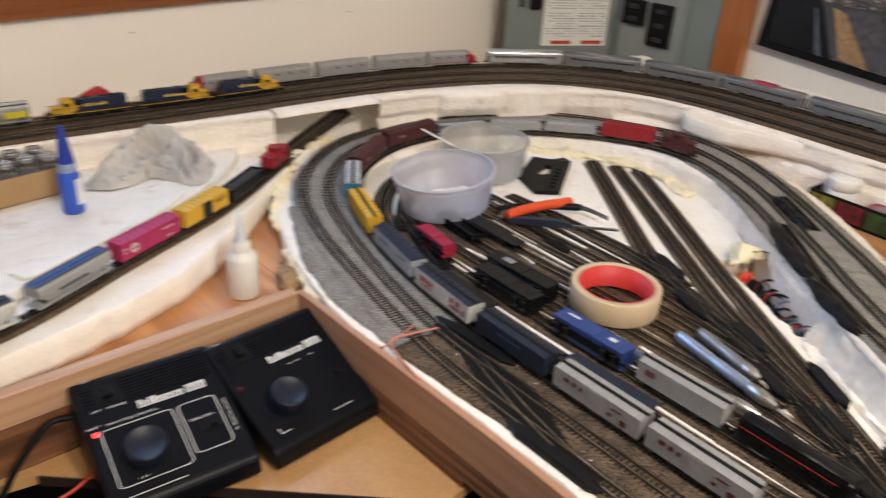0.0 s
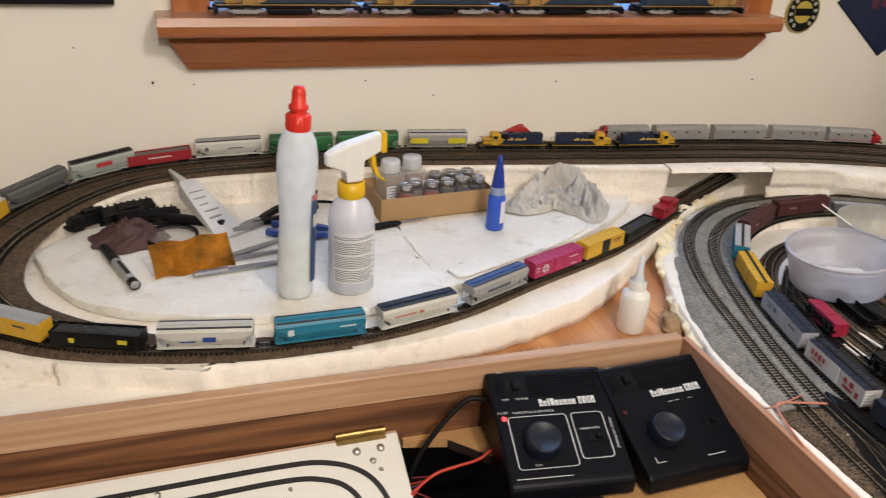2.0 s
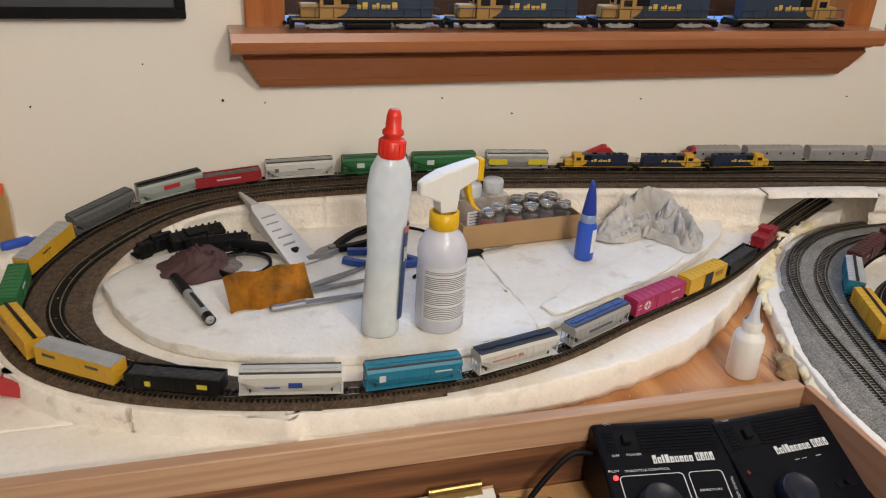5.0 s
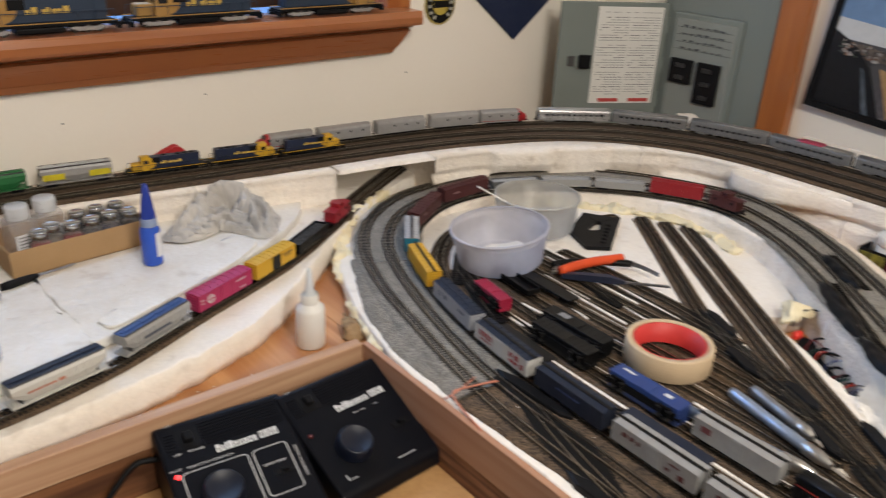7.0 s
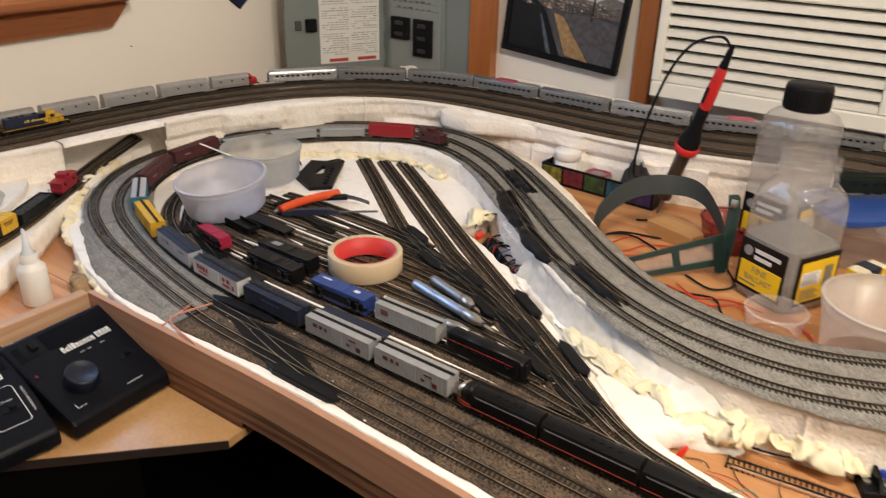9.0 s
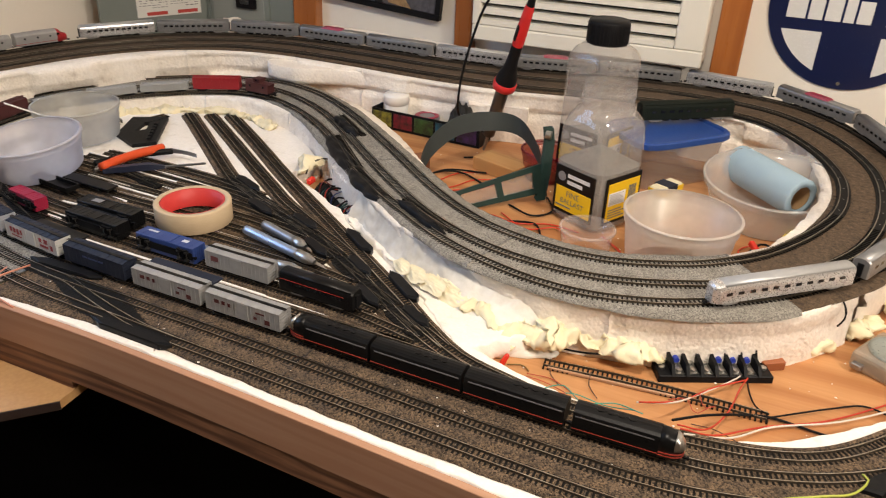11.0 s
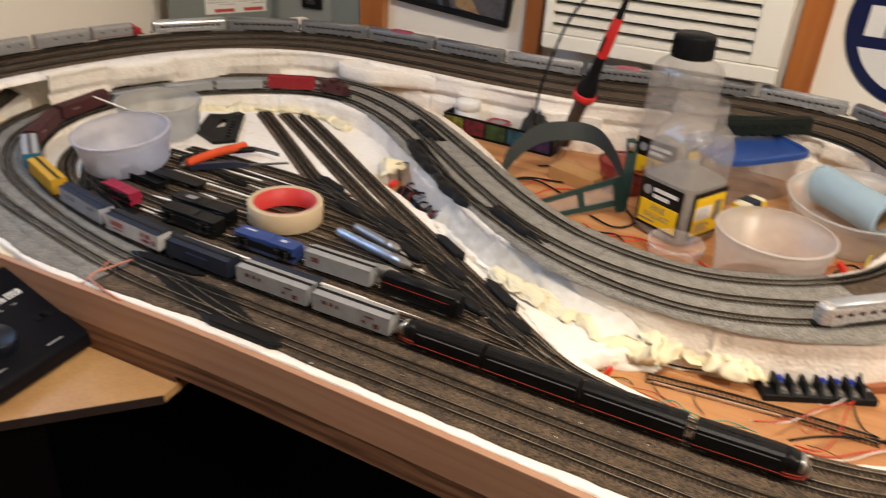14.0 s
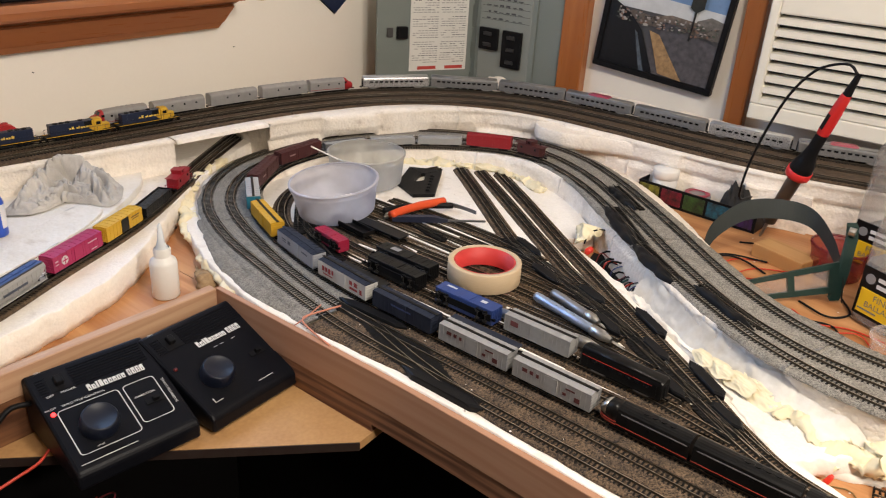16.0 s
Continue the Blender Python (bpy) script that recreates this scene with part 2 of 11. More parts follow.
def box(bm, x0, y0, z0, x1, y1, z1, bevel=0.0, seg=1):
    vs = [bm.verts.new(p) for p in ((x0, y0, z0), (x1, y0, z0), (x1, y1, z0), (x0, y1, z0), (x0, y0, z1), (x1, y0, z1), (x1, y1, z1), (x0, y1, z1))]
    fs = [bm.faces.new([vs[i] for i in f]) for f in ((3, 2, 1, 0), (4, 5, 6, 7), (0, 1, 5, 4), (1, 2, 6, 5), (2, 3, 7, 6), (3, 0, 4, 7))]
    if bevel:
        es = list({e for f in fs for e in f.edges})
        bmesh.ops.bevel(bm, geom=es, offset=bevel, segments=seg, affect="EDGES", profile=0.5)
    return bm


def boxed(x0, y0, z0, x1, y1, z1, bevel=0.0, seg=1):
    return box(bmesh.new(), x0, y0, z0, x1, y1, z1, bevel, seg)


def lathe(profile, seg=32, cap=False):
    """A turned body from (radius, height) pairs, first to last."""
    vs, fs = [], []
    for r, z in profile:
        for k in range(seg):
            a = 2 * math.pi * k / seg
            vs.append((r * math.cos(a), r * math.sin(a), z))
    for i in range(len(profile) - 1):
        for k in range(seg):
            k2 = (k + 1) % seg
            fs.append((i * seg + k, i * seg + k2, (i + 1) * seg + k2, (i + 1) * seg + k))
    if cap:
        fs.append(tuple(range(seg))[::-1])
        fs.append(tuple((len(profile) - 1) * seg + k for k in range(seg)))
    return vs, fs


def turned(name, profile, material, parent=None, label="", seg=32, cap=False, place=None, squash=1.0):
    vs, fs = lathe(profile, seg, cap)
    if squash != 1.0:
        vs = [(x, y * squash, z) for x, y, z in vs]
    return mesh_ob(name, vs, fs, material, parent, label, True, place)


def spline(points, step=0.004):
    """A smooth line through the points, cut into even steps."""
    p = np.array(points, float)
    p = np.vstack([2 * p[0] - p[1], p, 2 * p[-1] - p[-2]])
    fine = []
    for i in range(1, len(p) - 2):
        a, b, c, d = p[i - 1], p[i], p[i + 1], p[i + 2]
        for u in np.linspace(0, 1, 24, endpoint=False):
            fine.append(0.5 * (2 * b + (c - a) * u + (2 * a - 5 * b + 4 * c - d) * u * u + (3 * b - a - 3 * c + d) * u ** 3))
    fine.append(p[-2])
    fine = np.array(fine)
    s = np.concatenate([[0], np.cumsum(np.linalg.norm(np.diff(fine[:, :3], axis=0), axis=1))])
    n = max(int(round(s[-1] / step)), 2)
    u = np.linspace(0, s[-1], n + 1)
    return np.stack([np.interp(u, s, fine[:, k]) for k in range(fine.shape[1])], 1)


def across(path):
    """Unit vectors to the left of a path, in plan."""
    d = np.gradient(path[:, :2], axis=0)
    d /= np.maximum(np.linalg.norm(d, axis=1, keepdims=True), 1e-9)
    return np.stack([-d[:, 1], d[:, 0], np.zeros(len(d))], 1)


def sweep(path, profile, closed=True):
    """A section of (left, up) pairs drawn along a path."""
    side = across(path)
    n, k = len(path), len(profile)
    vs = np.concatenate([(path[:, :3] + side * a + np.array([0, 0, b]))[:, None] for a, b in profile], 1).reshape(-1, 3)
    fs = []
    for i in range(n - 1):
        for j in range(k if closed else k - 1):
            j2 = (j + 1) % k
            fs.append((i * k + j, i * k + j2, (i + 1) * k + j2, (i + 1) * k + j))
    if closed:
        fs += [tuple(range(k))[::-1], tuple((n - 1) * k + j for j in range(k))]
    return vs, fs


def wire(name, points, radius, material, parent=None, label="", category="", step=0.006, seg=6):
    """A round cord along a line."""
    path = spline(points, step)
    d = np.gradient(path, axis=0)
    d /= np.maximum(np.linalg.norm(d, axis=1, keepdims=True), 1e-9)
    vs, fs = [], []
    up = np.array([0.13, 0.21, 0.97])
    for i, (c, t) in enumerate(zip(path, d)):
        a = np.cross(t, up)
        a /= max(np.linalg.norm(a), 1e-6)
        b = np.cross(t, a)
        for k in range(seg):
            w = 2 * math.pi * k / seg
            vs.append(c + radius * (a * math.cos(w) + b * math.sin(w)))
        if i:
            for k in range(seg):
                k2 = (k + 1) % seg
                fs.append(((i - 1) * seg + k, (i - 1) * seg + k2, i * seg + k2, i * seg + k))
    fs += [tuple(range(seg))[::-1], tuple((len(path) - 1) * seg + k for k in range(seg))]
    ob = mesh_ob(name, vs, fs, material, parent, label, True)
    if category:
        tagged(ob, label, category)
    return ob


def rough(v, size, amount):
    """A smooth random push for a point."""
    return noise.noise_vector(Vector(v) * size) * amount


def slab(name, outline, z0, z1, material, label="", category="", kind="", cell=0.0060, jag=0.002, skin=0.0008, side=None):
    """A sheet cut along a free outline, with a torn edge: top and side rings."""
    ring = spline(list(outline) + [outline[0]], cell)[:-1]
    ring = [(p[0] + (noise.noise(Vector((p[0] * 60, p[1] * 60, z0))) + 0.35 * noise.noise(Vector((p[0] * 150, p[1] * 150, z0)))) * jag, p[1] + (noise.noise(Vector((p[0] * 60, p[1] * 60, 5 + z0))) + 0.35 * noise.noise(Vector((p[0] * 150, p[1] * 150, 5 + z0)))) * jag) for p in ring]
    n = len(ring)
    area = sum(ring[i][0] * ring[(i + 1) % n][1] - ring[(i + 1) % n][0] * ring[i][1] for i in range(n))
    inward = []
    for i in range(n):
        dx, dy = ring[(i + 2) % n][0] - ring[i - 2][0], ring[(i + 2) % n][1] - ring[i - 2][1]
        d = math.hypot(dx, dy) or 1
        inward.append((-dy / d, dx / d) if area > 0 else (dy / d, -dx / d))
    bm = bmesh.new()
    lv = []
    tall = z1 - z0
    edge = min(tall * 0.12, 0.0016)
    for u, inset in ((0, 0.0), (0.3, -jag * 0.4), (0.6, -jag * 0.2), (1 - edge / tall * 0.6, 0.0), (1 - edge / tall * 0.15, edge * 0.5), (1, edge), (1, edge + 0.004)):
        z = z0 + tall * u
        row = []
        for (x, y), (ix, iy) in zip(ring, inward):
            q = rough((x, y, z * 0.6), 110, jag * 0.45) + rough((x, y, 0), 13, jag * 0.9) + rough((x, y, z * 2), 300, jag * 0.12) if 0 < u < 1 else rough((x, y, z), 60, 0.0005)
            row.append(bm.verts.new((x + ix * inset + q.x, y + iy * inset + q.y, z + (q.z * 0.4 if u < 1 else 0))))
        lv.append(row)
    for a, b in zip(lv, lv[1:]):
        for i in range(len(ring)):
            j = (i + 1) % len(ring)
            bm.faces.new((a[i], a[j], b[j], b[i]))
    top = bm.faces.new(lv[-1])
    bm.faces.new(lv[0][::-1])
    bmesh.ops.triangulate(bm, faces=[top])
    bmesh.ops.recalc_face_normals(bm, faces=bm.faces[:])
    ob = part(name, bm, material, smooth=True)
    return tagged(ob, label, category, kind=kind)


def band(name, rows, base, material, label, category, jag=0.003, step=0.012, levels=5, thick=0.0, chunk=0.0, cut=0.0, piece="foam_piece", lip=0.0):
    """A raised strip of ground: rows of x, y, z of its line and its reach to the left and right; torn sides down to base."""
    path = spline(rows, step)
    side = across(path)
    vs, fs = [], []
    prof = []
    for i in range(len(path)):
        c, s, (wl, wr) = path[i], side[i], path[i, 3:5]
        foot = c[2] - thick if thick else base
        flare = min(thick, 0.002) if thick else 0.004
        line = []
        for sign, reach in ((1, wl), (-1, wr)):
            half = []
            for k in range(levels + 1):
                z = foot + (c[2] - foot) * k / levels
                out = flare * (1 - k / levels)
                if chunk:
                    cell = noise.cell(Vector((i * step / 0.115 + (7 if z > 0.046 else 0), z / 0.046, sign * 3)))
                    out += chunk * (cell - 0.5) * (1 if k < levels else 0.3)
                if lip:
                    out += lip * (1.0 if k / levels > 0.66 else -0.6) * (0.6 + 0.8 * noise.noise(Vector((c[0] * 9, c[1] * 9, sign))))
                half.append((c[:2] + sign * s[:2] * (reach + out), z, 1))
            line.append(half)
        top = [(c[:2] + s[:2] * (wl * u - wr * (1 - u)), c[2], 0) for u in np.linspace(1, 0, 7)[1:-1]]
        line = line[0] + top + line[1][::-1]
        prof = line
        for xy, z, rim in line:
            p = Vector((xy[0], xy[1], z))
            q = rough(p, 85, jag * 0.5) + rough(p, 32, jag * 0.45) + rough(p, 240, jag * 0.22) if rim else rough(p, 60, 0.0005)
            vs.append((p.x + (q.x if rim else 0), p.y + (q.y if rim else 0), z + (q.z * 0.4 if z > foot + 1e-4 else 0)))
    k = len(prof)

    def stretch(i0, i1):
        pick = vs[i0 * k:(i1 + 1) * k]
        fs = [(i * k + j, i * k + j + 1, (i + 1) * k + j + 1, (i + 1) * k + j) for i in range(i1 - i0) for j in range(k - 1)]
        return pick, fs + [tuple(range(k)), tuple((i1 - i0) * k + j for j in range(k))[::-1]]
    last = len(path) - 1
    if not cut:
        return tagged(mesh_ob(name, *stretch(0, last), material, smooth=True), label, category)
    whole = tagged(new(name), label, category)
    n = max(1, int(round(last * step / cut)))
    marks = [int(round(last * i / n)) for i in range(n + 1)]
    for i0, i1 in zip(marks, marks[1:]):
        mesh_ob(piece, *stretch(i0, i1), material, whole, smooth=True)
    return whole


# ---- room ----
# The room stands turned by 2.5 degrees against the layout.
ROOM = pose(1.535, 1.205, 0, 0, 0, 2.5)   # the corner: x along the shelf wall, y along the other
FLOOR_Z, CEIL_Z = -0.95, 1.42


def room_part(name, bm, material, label, category, kind="structure"):
    return tagged(part(name, bm, material, place=ROOM.copy()), label, category, kind=kind)


room_part("floor", boxed(-3.6, -3.4, FLOOR_Z - 0.1, 0.1, 0.1, FLOOR_Z), FLOOR_SHADE, "floor coloured near-black for the shade under the layout", "floor")
room_part("ceiling", boxed(-3.6, -3.4, CEIL_Z, 0.1, 0.1, CEIL_Z + 0.1), CEIL, "plain unseen ceiling, greyed to cut bounced light", "ceiling")
bm = bmesh.new()
box(bm, -3.6, 0.0, FLOOR_Z, -1.475, 0.1, CEIL_Z)
box(bm, -0.575, 0.0, FLOOR_Z, 0.1, 0.1, CEIL_Z)
box(bm, -1.475, 0.0, FLOOR_Z, -0.575, 0.1, 0.262)
box(bm, -1.475, 0.0, 0.955, -0.575, 0.1, CEIL_Z)
room_part("wall_north", bm, WALL, "cream painted wall with the display window", "wall")
room_part("wall_east", boxed(0.0, -3.4, FLOOR_Z, 0.1, -0.0, CEIL_Z), WALL, "cream painted wall with wooden posts", "wall")
room_part("wall_south", boxed(-3.6, -3.5, FLOOR_Z, 0.1, -3.4, CEIL_Z), UNSEEN_WALL, "unseen closing wall, darkened to cut bounced light", "wall")
room_part("wall_west", boxed(-3.7, -3.4, FLOOR_Z, -3.6, 0.1, CEIL_Z), UNSEEN_WALL, "unseen closing wall, darkened to cut bounced light", "wall")


# ---- layout ground ----
deck = tagged(new("layout_deck"), "orange-brown plywood deck that carries the whole layout", "tabletop", kind="structure")
part("sheet", boxed(0.5685, -1.0, -0.016, 1.51, 1.14, 0.0), PLY, deck)
part("sheet", boxed(-0.9, 0.672, -0.016, 0.5680, 1.09, -0.0005), PLY, deck)

# outer face of the front fascia, x and y, bent to fit the camera's view
EDGE = spline([(0.503, -1.0, 0), (0.529, -0.2, 0), (0.538, 0.0, 0), (0.546, 0.17, 0), (0.552, 0.35, 0), (0.552, 0.46, 0), (0.5515, 0.66, 0)], 0.02)


def edge_x(y):
    return float(np.interp(y, EDGE[:, 1], EDGE[:, 0]))


def fascia(name, out, thick, z0, z1, material, label):
    r = 0.0006
    vs, fs = sweep(EDGE, [(-out, z0), (-out - thick, z0), (-out - thick, z1 - r), (-out - thick + r, z1), (-out - r, z1), (-out, z1 - r)])
    mesh_ob(name, vs, fs, material, deck, label)


fascia("front_board", 0.0, 0.0072, -0.0225, 0.0195, PINE_Y, "smooth pine fascia board")
fascia("lower_plank", 0.0012, 0.0150, -0.0480, -0.0229, ROUGHWOOD_Y, "rough brown plank with strong grain")
part("front_board", boxed(-0.9, 0.658, -0.012, 0.5515, 0.6715, 0.0195, 0.001), PINE, deck, "smooth pine fascia board")
part("lower_plank", boxed(-0.9, 0.660, -0.075, 0.5525, 0.672, -0.0125, 0.001), ROUGHWOOD, deck, "rough brown plank")

# Added panels: their black stands in for the dark space below the deck.
part("base_panel", boxed(0.62, -1.0, -0.94, 0.64, 0.74, -0.017), UNDER_SHADE, deck, "near-black panel standing in for the shade under the deck")
part("base_panel", boxed(-0.9, 0.74, -0.94, 0.64, 0.76, -0.017), UNDER_SHADE, deck, "near-black panel standing in for the shade under the deck")

# ---- track lines: x, y of the line; heights come from the climbing route ----
SECOND = [(0.80, -0.455, 0.026), (0.74, -0.41, 0.026), (0.674, -0.346, 0.026), (0.634, -0.276, 0.026), (0.612, -0.215, 0.026), (0.602, -0.15, 0.026), (0.601, -0.05, 0.026), (0.604, 0.06, 0.026), (0.609, 0.20, 0.026), (0.613, 0.35, 0.026), (0.618, 0.50, 0.026), (0.629, 0.585, 0.0265),
          (0.654, 0.691, 0.028), (0.692, 0.802, 0.030), (0.735, 0.87, 0.032), (0.80, 0.922, 0.034), (0.873, 0.940, 0.037), (0.965, 0.932, 0.041), (1.06, 0.895, 0.044), (1.135, 0.83, 0.047), (1.185, 0.75, 0.050), (1.217, 0.655, 0.053), (1.198, 0.57, 0.055), (1.14, 0.47, 0.057),
          (1.035, 0.35, 0.060), (0.955, 0.262, 0.062), (0.878, 0.165, 0.064), (0.835, 0.083, 0.066), (0.821, 0.01, 0.066), (0.824, -0.06, 0.066), (0.845, -0.125, 0.067), (0.882, -0.19, 0.067), (0.93, -0.245, 0.068), (1.022, -0.300, 0.070), (1.14, -0.325, 0.073), (1.27, -0.315, 0.077), (1.385, -0.258, 0.080),
          (1.455, -0.17, 0.083), (1.47, -0.04, 0.085), (1.435, 0.12, 0.088), (1.395, 0.26, 0.090), (1.385, 0.40, 0.090), (1.382, 0.55, 0.091), (1.370, 0.70, 0.092), (1.328, 0.812, 0.092), (1.253, 0.912, 0.092), (1.145, 0.985, 0.092), (1.0, 1.035, 0.092), (0.88, 1.057, 0.092), (0.79, 1.068, 0.092), (0.65, 1.080, 0.092), (0.45, 1.106, 0.092), (0.32, 1.118, 0.092), (0.15, 1.122, 0.090),
          (0.02, 1.118, 0.086), (-0.07, 1.097, 0.079), (-0.145, 1.048, 0.068), (-0.196, 0.97, 0.056), (-0.205, 0.885, 0.047), (-0.17, 0.81, 0.042), (-0.095, 0.756, 0.040), (0.0, 0.722, 0.040), (0.10, 0.706, 0.040), (0.21, 0.709, 0.040), (0.315, 0.735, 0.040), (0.424, 0.786, 0.039), (0.564, 0.850, 0.038), (0.694, 0.935, 0.037), (0.80, 1.01, 0.036), (0.99, 1.125, 0.036)]
CLIMB = spline(SECOND, 0.004)
LOOKUP = CLIMB[:int(len(CLIMB) * 0.90)]


def height(x, y):
    k = int(np.argmin((LOOKUP[:, 0] - x) ** 2 + (LOOKUP[:, 1] - y) ** 2))
    return float(LOOKUP[k, 2])


def on_grade(points):
    return [(x, y, height(x, y)) for x, y in points]


FRONT = on_grade([(0.76, -0.49), (0.71, -0.455), (0.645, -0.40), (0.60, -0.33), (0.578, -0.25), (0.5695, -0.16), (0.5705, -0.05), (0.5735, 0.05), (0.577, 0.20), (0.582, 0.35), (0.588, 0.48), (0.600, 0.56), (0.617, 0.65), (0.642, 0.76), (0.683, 0.855), (0.744, 0.925), (0.82, 0.966), (0.90, 0.975),
                  (0.98, 0.967), (1.08, 0.935), (1.165, 0.868), (1.222, 0.78), (1.258, 0.66), (1.235, 0.55), (1.165, 0.44), (1.05, 0.305), (0.948, 0.19), (0.887, 0.10), (0.864, 0.025), (0.862, -0.04), (0.877, -0.097), (0.909, -0.153), (0.964, -0.208), (1.05, -0.255),
                  (1.13, -0.278), (1.22, -0.275), (1.31, -0.238), (1.39, -0.165), (1.41, -0.06), (1.385, 0.08), (1.345, 0.22), (1.333, 0.36), (1.332, 0.50), (1.325, 0.65), (1.295, 0.775), (1.22, 0.878), (1.11, 0.955), (0.98, 1.0), (0.86, 1.022), (0.73, 1.038), (0.52, 1.062), (0.336, 1.080), (0.16, 1.087), (0.03, 1.082), (-0.05, 1.060), (-0.112, 1.015), (-0.158, 0.955), (-0.168, 0.885), (-0.135, 0.822), (-0.07, 0.772)])
THIRD = on_grade([(0.79, -0.402), (0.722, -0.351), (0.679, -0.298), (0.650, -0.234), (0.637, -0.17), (0.635, -0.05), (0.637, 0.10), (0.640, 0.25), (0.643, 0.40), (0.648, 0.50), (0.658, 0.589), (0.681, 0.694), (0.717, 0.787), (0.765, 0.85), (0.85, 0.897), (0.94, 0.898), (1.02, 0.862), (1.085, 0.808),
                  (1.137, 0.74), (1.17, 0.665), (1.168, 0.595), (1.135, 0.52), (1.075, 0.435), (0.989, 0.34), (0.915, 0.255), (0.868, 0.19), (0.822, 0.118), (0.795, 0.047), (0.785, -0.01), (0.787, -0.06), (0.802, -0.115), (0.828, -0.165), (0.875, -0.227), (0.945, -0.288), (1.03, -0.337), (1.15, -0.368), (1.29, -0.357),
                  (1.425, -0.293), (1.505, -0.20), (1.526, -0.06), (1.497, 0.10), (1.450, 0.24), (1.431, 0.40), (1.425, 0.56), (1.412, 0.70), (1.368, 0.835), (1.285, 0.945), (1.165, 1.025), (1.02, 1.070), (0.90, 1.090), (0.78, 1.103), (0.65, 1.114), (0.48, 1.128)])
LADDER = [(0.81, -0.378), (0.745, -0.330), (0.70, -0.285), (0.676, -0.235), (0.664, -0.17), (0.660, -0.09), (0.664, 0.0), (0.684, 0.06), (0.712, 0.11), (0.748, 0.165), (0.785, 0.222), (0.820, 0.285), (0.848, 0.345), (0.872, 0.400), (0.899, 0.455), (0.928, 0.497), (0.984, 0.567), (1.053, 0.653), (1.104, 0.718)]
SPUR_B = [(0.690, 0.055), (0.722, 0.110), (0.760, 0.163), (0.806, 0.228), (0.850, 0.305), (0.888, 0.371), (0.923, 0.420), (0.978, 0.495), (1.043, 0.582), (1.118, 0.684)]
SPUR_C = [(0.666, -0.03), (0.682, 0.035), (0.713, 0.085), (0.748, 0.130), (0.794, 0.193), (0.848, 0.267), (0.908, 0.351), (0.976, 0.444), (1.060, 0.554), (1.135, 0.656)]
YARD = [[(0.668, 0.02), (0.674, 0.10), (0.674, 0.25), (0.676, 0.40), (0.680, 0.52), (0.690, 0.62), (0.715, 0.715), (0.755, 0.780), (0.81, 0.825), (0.88, 0.845), (0.96, 0.828), (1.02, 0.785)],
        [(0.69, 0.085), (0.703, 0.17), (0.707, 0.28), (0.709, 0.42), (0.713, 0.55), (0.726, 0.66), (0.752, 0.735)],
        [(0.722, 0.145), (0.735, 0.22), (0.739, 0.32), (0.740, 0.45), (0.742, 0.58), (0.755, 0.69), (0.775, 0.745)],
        [(0.752, 0.195), (0.765, 0.28), (0.769, 0.40), (0.770, 0.55), (0.778, 0.67), (0.795, 0.75)],
        [(0.782, 0.245), (0.796, 0.33), (0.800, 0.45), (0.800, 0.58), (0.805, 0.70), (0.812, 0.765)],
        [(0.812, 0.292), (0.826, 0.38), (0.830, 0.50), (0.830, 0.62), (0.832, 0.745)],
        [(0.838, 0.332), (0.855, 0.43), (0.858, 0.55), (0.858, 0.72)],
        [(0.866, 0.378), (0.880, 0.46), (0.884, 0.58), (0.882, 0.715)],
        [(0.890, 0.415), (0.905, 0.50), (0.909, 0.62), (0.906, 0.70)]]

# ---- ground of the layout ----
yard = tagged(new("yard_foam"), "white styrofoam sheets under the brown yard tracks", "foam sheet")
for outline, top in (([(0.5606, 0.300), (0.5604, 0.36), (0.5600, 0.5), (0.563, 0.62), (0.60, 0.76), (0.655, 0.87), (0.73, 0.95), (0.83, 1.0), (0.95, 1.0), (1.10, 0.94), (1.19, 0.86), (1.22, 0.76), (1.20, 0.657), (1.124, 0.52), (1.033, 0.418),
                       (1.005, 0.414), (0.982, 0.426), (0.948, 0.368), (0.920, 0.325), (0.898, 0.30), (0.75, 0.292), (0.58, 0.291), (0.5630, 0.2925)], 0.0205),
                     ([(0.519, -0.75), (0.5375, -0.2), (0.5462, 0.0), (0.5555, 0.2), (0.5590, 0.275), (0.5600, 0.305), (0.5630, 0.3112), (0.58, 0.312), (0.75, 0.312), (0.905, 0.316), (0.880, 0.272), (0.824, 0.196), (0.768, 0.120), (0.72, 0.060), (0.688, -0.037), (0.677, -0.103), (0.681, -0.187), (0.696, -0.230),
                       (0.726, -0.273), (0.767, -0.318), (0.81, -0.362), (0.91, -0.42), (1.1, -0.5), (1.1, -0.75)], 0.0200)):
    slab("sheet", outline, 0.0, top, FOAM, jag=0.0016).parent = yard
loop = tagged(new("loop_foam"), "white styrofoam sheets with cracks under the freight loop", "foam sheet")
for outline, top in (([(-0.24, 0.89), (-0.20, 0.80), (-0.11, 0.735), (0.02, 0.692), (0.06, 0.690), (0.10, 0.80), (0.11, 1.0), (0.11, 1.13), (-0.1, 1.12), (-0.22, 1.02)], 0.0325),
                     ([(0.045, 0.6905), (0.15, 0.684), (0.30, 0.694), (0.45, 0.735), (0.54, 0.79), (0.63, 0.865), (0.73, 0.945), (0.86, 1.02), (0.98, 1.07), (1.0, 1.14), (0.4, 1.14), (0.09, 1.135), (0.085, 1.0), (0.075, 0.80)], 0.0330)):
    slab("sheet", outline, 0.0, top, FOAM, jag=0.0026).parent = loop


